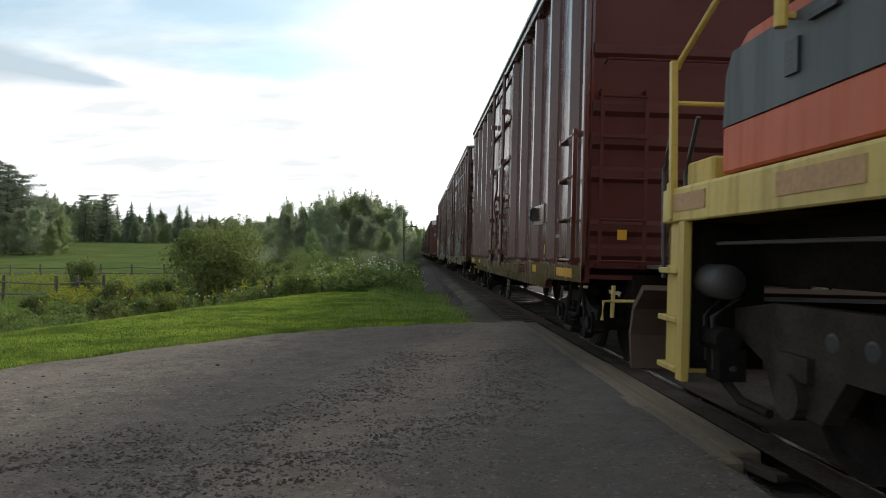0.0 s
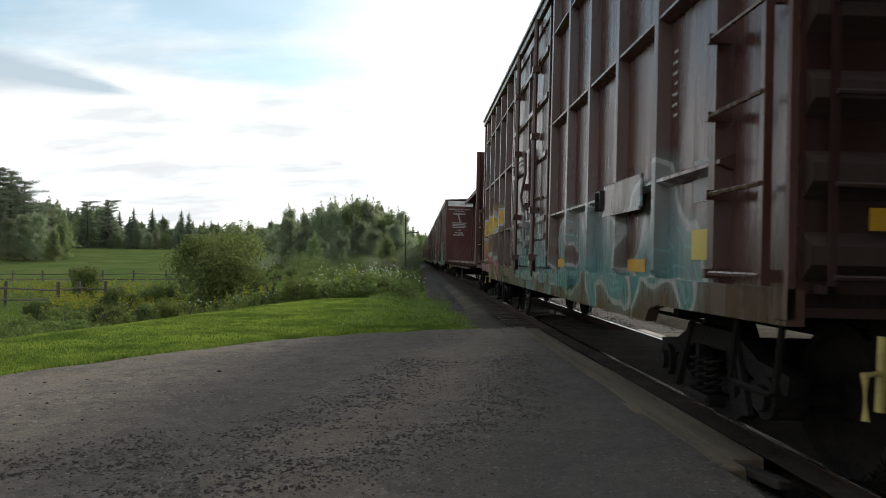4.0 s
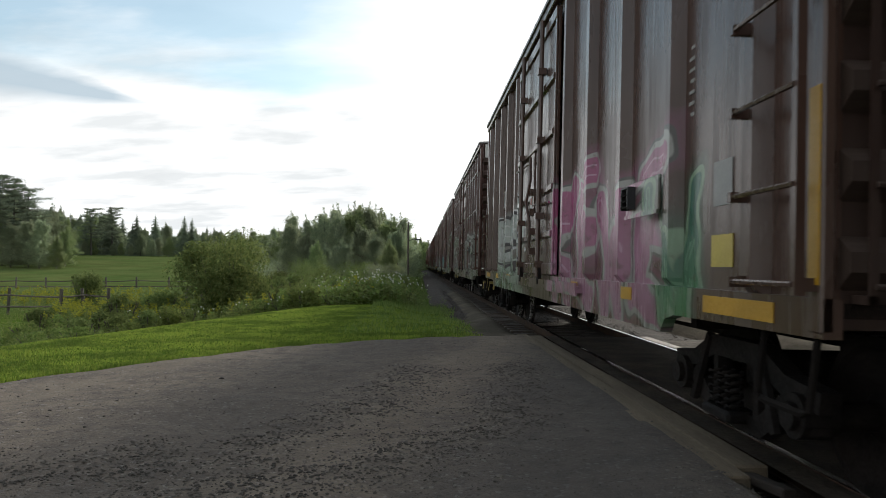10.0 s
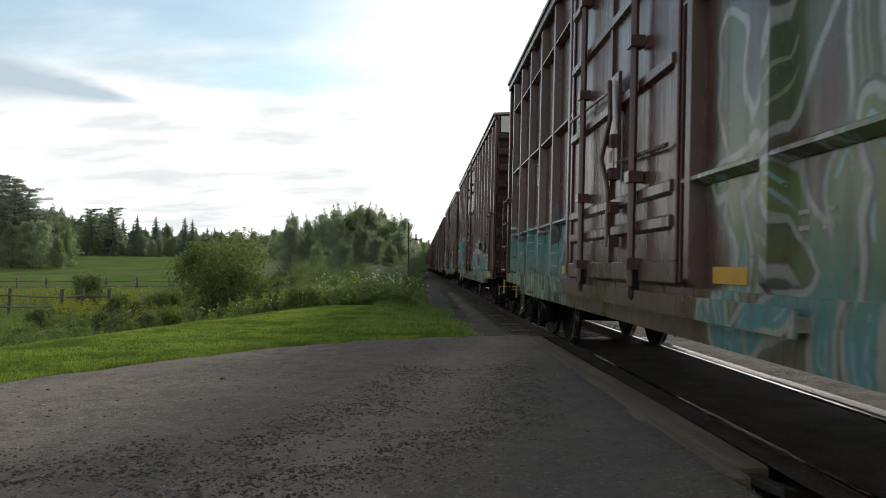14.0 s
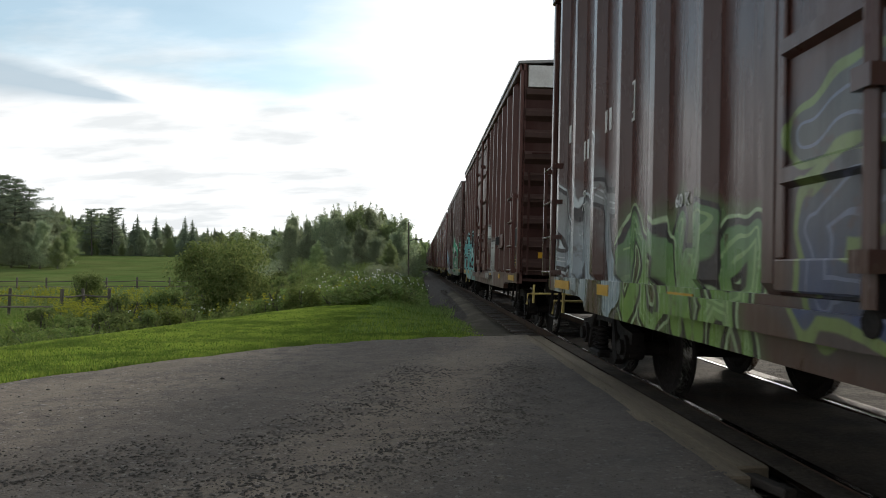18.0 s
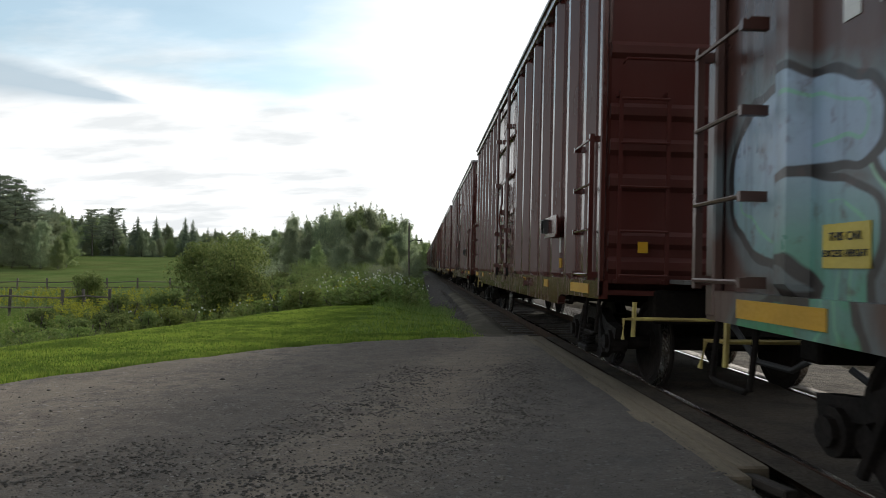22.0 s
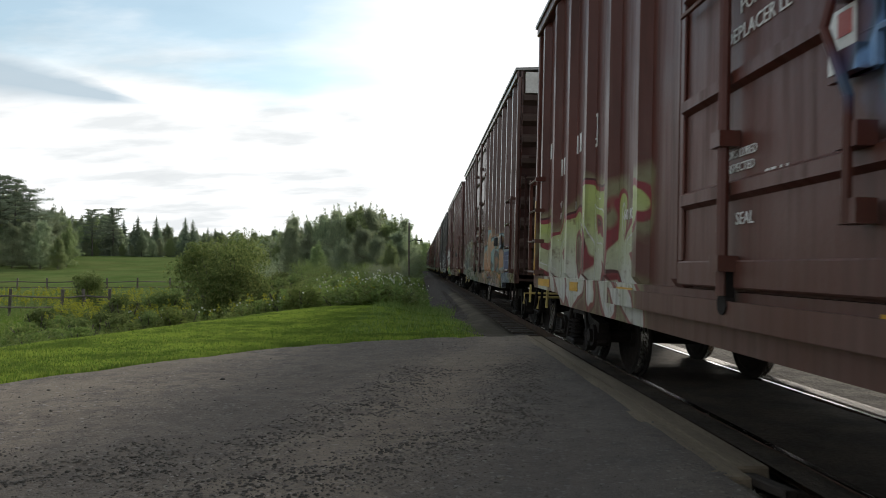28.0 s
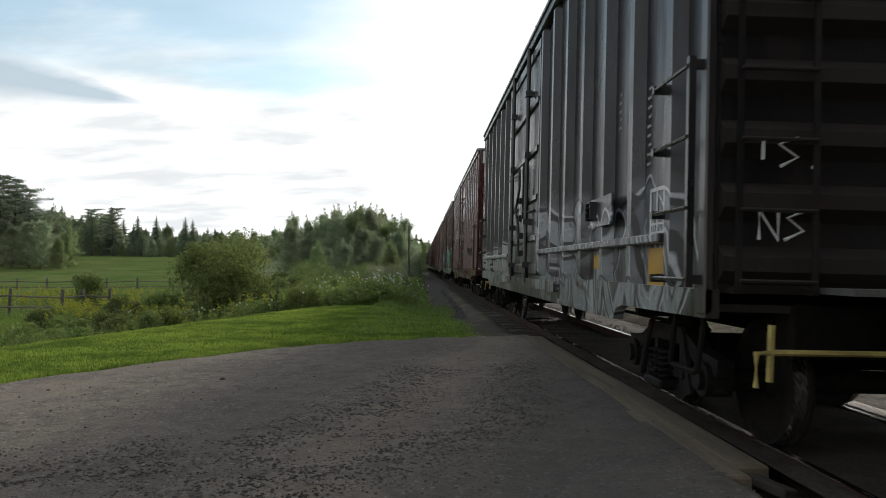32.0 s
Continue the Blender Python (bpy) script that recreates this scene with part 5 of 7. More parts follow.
    for y in (2.6, L - 1.3):
        truck(car, y)
    return car


def locomotive():
    """The tail of a road locomotive: frame, side box, hood, steps, pilot, rails, tank and three-axle truck. Its rear end is at y = 0, its body towards -y."""
    eng = tagged(new("locomotive"), "orange and grey locomotive with a yellow frame and handrails", "locomotive", "freight train")
    yel, orange, grey = PAINTS["engine_yellow"], PAINTS["engine_orange"], PAINTS["engine_grey"]
    put("frame", mesh("engine_frame", lambda bm: (chamfered(bm, -1.55, -1.50, -21.0, 0.0, 1.50, 1.74, 0.01), chamfered(bm, 1.50, 1.55, -21.0, 0.0, 1.50, 1.74, 0.01), quad_box(bm, -1.5, 1.5, -21.0, -0.02, 1.62, 1.735), quad_box(bm, -1.5, 1.5, -0.05, 0.0, 1.2, 1.74)), yel), eng)
    for i, (ya, yb) in enumerate(((-0.75, -0.22), (-2.3, -1.6))):
        put("faded_patch", mesh(("engine_patch", i), lambda bm: quad_box(bm, -1.556, -1.551, ya, yb, 1.57, 1.69), M["faded"]), eng, None, "faded patch on the yellow sill")
    put("lower_panel", mesh("engine_panel_low", lambda bm: chamfered(bm, -1.45, -0.9, -19.0, -0.75, 1.78, 2.07, 0.015), orange), eng)
    put("upper_panel", mesh("engine_panel_top", lambda bm: prism(bm, [(-19.0, 2.072), (-0.75, 2.072), (-0.78, 2.40), (-0.86, 2.52), (-19.0, 2.52)], (-1.45, -0.9), "x"), grey), eng, None, "slate grey stripe")
    put("top_panel", mesh("engine_panel_cap", lambda bm: prism(bm, [(-19.0, 2.523), (-0.87, 2.523), (-1.0, 2.60), (-19.0, 2.60)], (-1.42, -0.88), "x"), orange), eng)
    put("hood", mesh("engine_hood", lambda bm: chamfered(bm, -0.9, 0.95, -19.0, -0.95, 1.75, 4.45, 0.08), orange), eng)
    put("panel_latch", mesh("engine_latch", lambda bm: (quad_box(bm, -1.47, -1.45, -1.62, -1.50, 2.20, 2.38), quad_box(bm, -1.48, -1.45, -1.95, -1.72, 2.42, 2.45)), M["black"]), eng)
    put("toe_box", mesh("engine_toe", lambda bm: chamfered(bm, -1.42, -1.1, -0.55, -0.12, 1.74, 1.93, 0.015), yel), eng)
    rail_pts = [(-1.50, -0.10, 1.55), (-1.50, -0.10, 2.62), (-1.50, -0.16, 2.66), (-1.50, -0.85, 2.92), (-1.50, -0.95, 3.05), (-1.50, -0.95, 3.5)]
    put("corner_post", mesh("engine_post", lambda bm: (prism(bm, [(-0.20, 1.58), (-0.15, 1.58), (-0.10, 2.66), (-0.145, 2.66)], (-1.56, -1.515), "x"), quad_box(bm, -1.57, -1.55, -0.21, -0.13, 1.52, 1.78)), yel), eng)
    put("handrail", mesh("engine_rail", lambda bm: (tube(bm, rail_pts[1:], 0.022, 8), tube(bm, [(-1.5, -0.12, 2.36), (0.6, -0.12, 2.36)], 0.018, 8), tube(bm, [(-1.5, -0.95, 3.0), (-1.5, -19, 3.0)], 0.022, 8)), yel), eng)
    for k in range(6):
        put("stanchion", mesh("engine_stanchion", lambda bm: (tube(bm, [(-1.52, 0, 2.44), (-1.52, 0, 3.0)], 0.035, 8), [tube(bm, [(-1.52, 0, 2.50), (-1.44, 0, 2.50)], 0.02, 6)]), yel), eng, (0, -1.55 - k * 2.6, 0))
    for x in (-1.5, -1.28):
        put("grab_iron", mesh("engine_grab", lambda bm: tube(bm, [(0, 0.06, 1.1), (0, 0.10, 1.9), (0, 0.02, 2.05), (0, -0.12, 2.3)], 0.018, 7), M["black"]), eng, (x, 0.02 if x < -1.4 else 0.16, 0))
    put("step_side", mesh("engine_steps", lambda bm: (quad_box(bm, -1.55, -1.50, -0.42, -0.32, 0.42, 1.5), quad_box(bm, -1.50, -1.46, -0.34, 0.0, 0.5, 1.5)), yel), eng)
    put("step_back", mesh("engine_step_back", lambda bm: quad_box(bm, -1.46, -0.95, -0.34, -0.31, 0.5, 1.5), M["under"]), eng)
    for z in (0.48, 0.82, 1.16):
        put("step", mesh("engine_step", lambda bm: chamfered(bm, -1.56, -1.05, -0.32, 0.02, -0.02, 0.02, 0.006), yel), eng, (0, 0, z))
    put("pilot", mesh("engine_pilot", lambda bm: prism(bm, [(0.62, 1.02), (0.86, 0.84), (0.95, 0.58), (0.88, 0.30), (0.84, 0.30), (0.90, 0.58), (0.81, 0.81), (0.58, 0.98)], (-1.48, 1.48), "x"), PAINTS["rust"]), eng, None, "curved rust-brown snow plough")
    put("pilot_support", mesh("engine_support", lambda bm: quad_box(bm, -1.1, 1.1, -0.05, 0.82, 0.62, 0.95), M["under"]), eng)
    put("air_tank", mesh("engine_tank", lambda bm: [lathe(bm, [(-0.66, 0.10), (-0.64, 0.115), (-0.28, 0.115), (-0.24, 0.10), (-0.21, 0.06)], 18, "y"), bm.transform(Matrix.Translation((-1.34, 0, 1.10)))], M["dull_metal"], True), eng, None, "dull grey air tank")
    put("air_pipe", mesh("engine_pipe", lambda bm: tube(bm, [(-1.4, -0.6, 1.35), (-1.4, -12, 1.35)], 0.012, 6), M["dull_metal"]), eng)
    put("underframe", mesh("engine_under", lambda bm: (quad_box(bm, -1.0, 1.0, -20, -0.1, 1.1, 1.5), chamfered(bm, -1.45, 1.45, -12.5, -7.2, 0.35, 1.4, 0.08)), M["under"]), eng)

    def side(bm):
        prism(bm, [(-0.40, 0.92), (-0.9, 0.99), (-5.2, 1.03), (-5.8, 0.9), (-5.8, 0.6), (-5.3, 0.6), (-5.2, 0.4), (-4.7, 0.4), (-4.5, 0.64), (-3.5, 0.64), (-3.3, 0.4), (-2.8, 0.4), (-2.6, 0.64), (-1.62, 0.64), (-1.42, 0.38), (-0.95, 0.38), (-0.80, 0.62), (-0.40, 0.76)], (-1.18, -1.06), "x")
        for y in (-1.18, -3.05, -4.95):
            tube(bm, [(-1.25, y, 0.48), (-1.0, y, 0.48)], 0.13, 14)
            quad_box(bm, -1.22, -1.16, y - 0.16, y + 0.16, 0.58, 0.72)
        for y in (-2.1, -4.0):
            tube(bm, [(-1.2, y, 0.66), (-1.2, y, 1.0)], 0.07, 10)
    tr = put("engine_truck", mesh("engine_truck", side, M["dusty_cast"]), eng)
    for y in (-1.50, -1.82):
        put("frame_hole", mesh("engine_hole", lambda bm: lathe(bm, [(-1.186, 0.045), (-1.183, 0.058), (-1.17, 0.058)], 14), M["black"]), tr, (0, y, 0.82), "dark round hole in the side frame")
    put("brake_cylinder", mesh("engine_brake", lambda bm: (tube(bm, [(-1.32, -0.62, 0.72), (-1.32, -0.34, 0.72)], 0.085, 12), tube(bm, [(-1.32, -0.34, 0.72), (-1.32, -0.26, 0.72)], 0.055, 12), quad_box(bm, -1.36, -1.18, -0.58, -0.38, 0.45, 0.66), tube(bm, [(-1.3, -0.5, 0.46), (-1.28, -0.72, 0.36), (-1.24, -1.0, 0.34)], 0.03, 8)), M["cast"]), tr)
    for k in range(3):
        put("hose", mesh(("engine_hose", k), lambda bm: tube(bm, [(-1.30 + 0.04 * k, -0.25 - 0.14 * k, 1.0), (-1.36, -0.20 - 0.13 * k, 0.86), (-1.35, -0.24 - 0.12 * k, 0.62 - 0.05 * k), (-1.26, -0.36 - 0.12 * k, 0.54)], 0.020, 7), M["hose"]), tr)
    put("side_frame", mesh("engine_truck_far", lambda bm: quad_box(bm, 1.04, 1.16, -5.8, -0.9, 0.5, 1.0), M["cast"]), tr)
    for i, y in enumerate((-1.18, -3.05, -4.95)):
        AXLES.append((put("wheelset", MESHES["wheelset"], tr, (0, y, 0.46)), 2 + i))
    return eng


# paint of the cars, in the order of the train
BROWN, WORN = (0.056, 0.021, 0.016), (0.086, 0.037, 0.028)
MAROON, DULL = (0.058, 0.014, 0.011), (0.074, 0.020, 0.015)
RED, FADED = (0.078, 0.020, 0.013), (0.105, 0.034, 0.024)
TEAL, AQUA, GREEN, LIME = (0.085, 0.30, 0.27), (0.05, 0.22, 0.22), (0.02, 0.20, 0.10), (0.21, 0.34, 0.06)
PINK, ROSE, GREY, PALE = (0.40, 0.13, 0.24), (0.30, 0.035, 0.07), (0.22, 0.225, 0.215), (0.38, 0.39, 0.37)
BLUE, SKY, ORANGE, GOLD, INK, CHALK, OLIVE = (0.04, 0.09, 0.25), (0.20, 0.34, 0.55), (0.52, 0.20, 0.06), (0.55, 0.36, 0.03), (0.012, 0.012, 0.014), (0.52, 0.53, 0.50), (0.11, 0.15, 0.045)
LILAC = (0.30, 0.22, 0.35)
PAINTS = {
    "beam": paint("maroon_beam_paint", (0.070, 0.023, 0.019), (0.098, 0.038, 0.031), 0.55, 0.6),
    "engine_yellow": paint("engine_yellow", (0.56, 0.41, 0.085), (0.50, 0.38, 0.12), 0.5, 0.6),
    "engine_orange": paint("engine_orange", (0.50, 0.105, 0.045), (0.42, 0.11, 0.06), 0.55, 0.3),
    "engine_grey": paint("engine_grey", (0.065, 0.075, 0.078), (0.085, 0.09, 0.09), 0.55, 0.3),
    "rust": paint("pilot_rust", (0.075, 0.042, 0.026), (0.055, 0.030, 0.02), 0.8, 0.6),
}
END_SHADING = {}


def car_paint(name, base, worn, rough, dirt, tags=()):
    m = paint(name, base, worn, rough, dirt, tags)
    # worn ends take half the side's colour: the gap's shade is painted in; glossy ends lifted
    END_SHADING[m.name] = paint(name + "_end", tuple((1.15 if rough < 0.3 else 0.5) * c for c in base), tuple((1.2 if rough < 0.3 else 0.6) * c for c in base), rough + 0.25, dirt, (), 0.2)
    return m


NEW_CAR = [("bar", 13.6, 2.75, 0.5, 0.26), ("bar", 12.66, 2.74, 0.3, 0.26), ("bar", 13.6, 2.3, 0.5, 0.26), ("bar", 12.66, 2.3, 0.5, 0.26), ("bar", 11.85, 2.32, 0.5, 0.26), ("data", 13.6, 1.85, 0.45, 4), ("plate", 13.6, 1.34, 0.3, 0.13, "yellow"),
           ("text", 10.2, 1.34, "70K", 0.16), ("plate", 2.35, 1.33, 0.34, 0.13, "yellow"), ("plate", 2.35, 1.57, 0.22, 0.2, "white"), ("data", 2.35, 1.2, 0.5, 2), ("bar", 1.6, 1.5, 0.25, 0.05), ("text", 14.55, 1.55, "LD LMT", 0.09), ("text", 14.55, 1.43, "LT WT", 0.09)]
FIRST_CAR = [(kind, y - 1.05 if y > 8 else y, *rest) for kind, y, *rest in NEW_CAR]
OLD_CAR = [("bar", 14.9, 2.95, 0.45, 0.24), ("bar", 14.0, 2.6, 0.5, 0.24), ("bar", 13.1, 2.75, 0.5, 0.24), ("text", 14.1, 2.1, "LD LMT", 0.12), ("text", 14.1, 1.95, "LT WT", 0.12), ("bar", 13.3, 2.02, 0.45, 0.1), ("data", 1.9, 2.8, 0.5, 7), ("text", 11.0, 1.75, "60 K", 0.14),
           ("box", 12.3, 2.75, 0.3, 0.36), ("text", 12.3, 2.72, "F", 0.14), ("plate", 1.18, 1.38, 0.30, 0.20, "sign_yellow"), ("plate", 1.18, 1.80, 0.26, 0.28, "stencil"), ("dtext", 8.6, 1.55, "SEAL", 0.1), ("data", 4.6, 1.55, 0.3, 2)]
SIGN_CAR = [("data", 1.40, 2.5, 0.45, 8), ("plate", 0.72, 1.84, 0.46, 0.34, "black"), ("box", 0.72, 1.84, 0.50, 0.38), ("plate", 0.72, 1.38, 0.5, 0.20, "sign_yellow"), ("btext", 0.72, 1.44, "THIS CAR", 0.075), ("btext", 0.72, 1.375, "EXCESS", 0.07), ("btext", 0.72, 1.31, "HEIGHT", 0.07), ("text", 1.55, 1.33, "B235", 0.15), ("bar", 2.66, 1.78, 0.2, 0.03), ("plate", 2.4, 1.48, 0.18, 0.16, "white"), ("data", 0.62, 1.2, 0.5, 1), ("data", 2.3, 2.3, 0.3, 3),
            ("bar", 14.2, 2.95, 0.5, 0.28), ("bar", 14.2, 2.5, 0.5, 0.28), ("bar", 13.4, 2.62, 0.5, 0.28), ("bar", 12.5, 2.53, 0.5, 0.28), ("plate", 14.35, 1.38, 0.34, 0.20, "sign_yellow"), ("btext", 14.35, 1.42, "THIS CAR", 0.055), ("btext", 14.35, 1.345, "EXCESS HEIGHT", 0.045), ("box", 11.2, 1.45, 0.24, 0.2)]
DATA_CAR = [("text", 2.87, 2.85, "www.", 0.2), ("data", 2.1, 2.4, 0.4, 9), ("data", 1.25, 2.7, 0.4, 4), ("plate", 1.23, 1.82, 0.26, 0.26, "stencil"), ("plate", 1.0, 1.78, 0.09, 0.95, "yellow"), ("plate", 3.77, 1.54, 0.09, 0.45, "yellow"), ("plate", 5.3, 1.5, 0.09, 0.4, "yellow"),
            ("bar", 14.45, 2.65, 0.36, 0.22), ("bar", 14.45, 2.28, 0.36, 0.22), ("bar", 13.45, 2.42, 0.40, 0.24), ("bar", 12.75, 2.46, 0.40, 0.24), ("bar", 13.6, 1.75, 0.4, 0.1), ("bar", 13.6, 1.6, 0.35, 0.1), ("plate", 11.75, 1.6, 0.1, 0.6, "yellow"), ("box", 11.9, 2.55, 0.3, 0.36), ("text", 11.9, 2.52, "F", 0.16), ("plate", 15.1, 1.75, 0.07, 0.7, "yellow")]
DARK_CAR = [("data", 1.5, 2.75, 0.45, 9), ("box", 1.10, 1.72, 0.34, 0.38), ("data", 2.3, 2.9, 0.4, 5), ("plate", 1.10, 1.28, 0.36, 0.30, "yellow"), ("plate", 2.9, 1.33, 0.3, 0.14, "yellow"), ("bar", 13.4, 2.6, 0.5, 0.24), ("bar", 12.5, 2.5, 0.5, 0.24), ("data", 4.4, 1.9, 0.4, 3)]
LUBE_CAR = OLD_CAR + [("dtext", 8.7, 1.92, "DOORS LUBED", 0.07), ("dtext", 8.7, 1.84, "& INSPECTED", 0.07), ("dtext", 8.25, 1.74, "SEAL", 0.13), ("dtext", 8.5, 2.75, "PORTE", 0.12), ("dtext", 8.5, 2.6, "DEPLACER LE", 0.12)]
LENGTH_CAR = OLD_CAR + [("text", 2.4, 2.35, "2012", 0.2)]

B = BODY
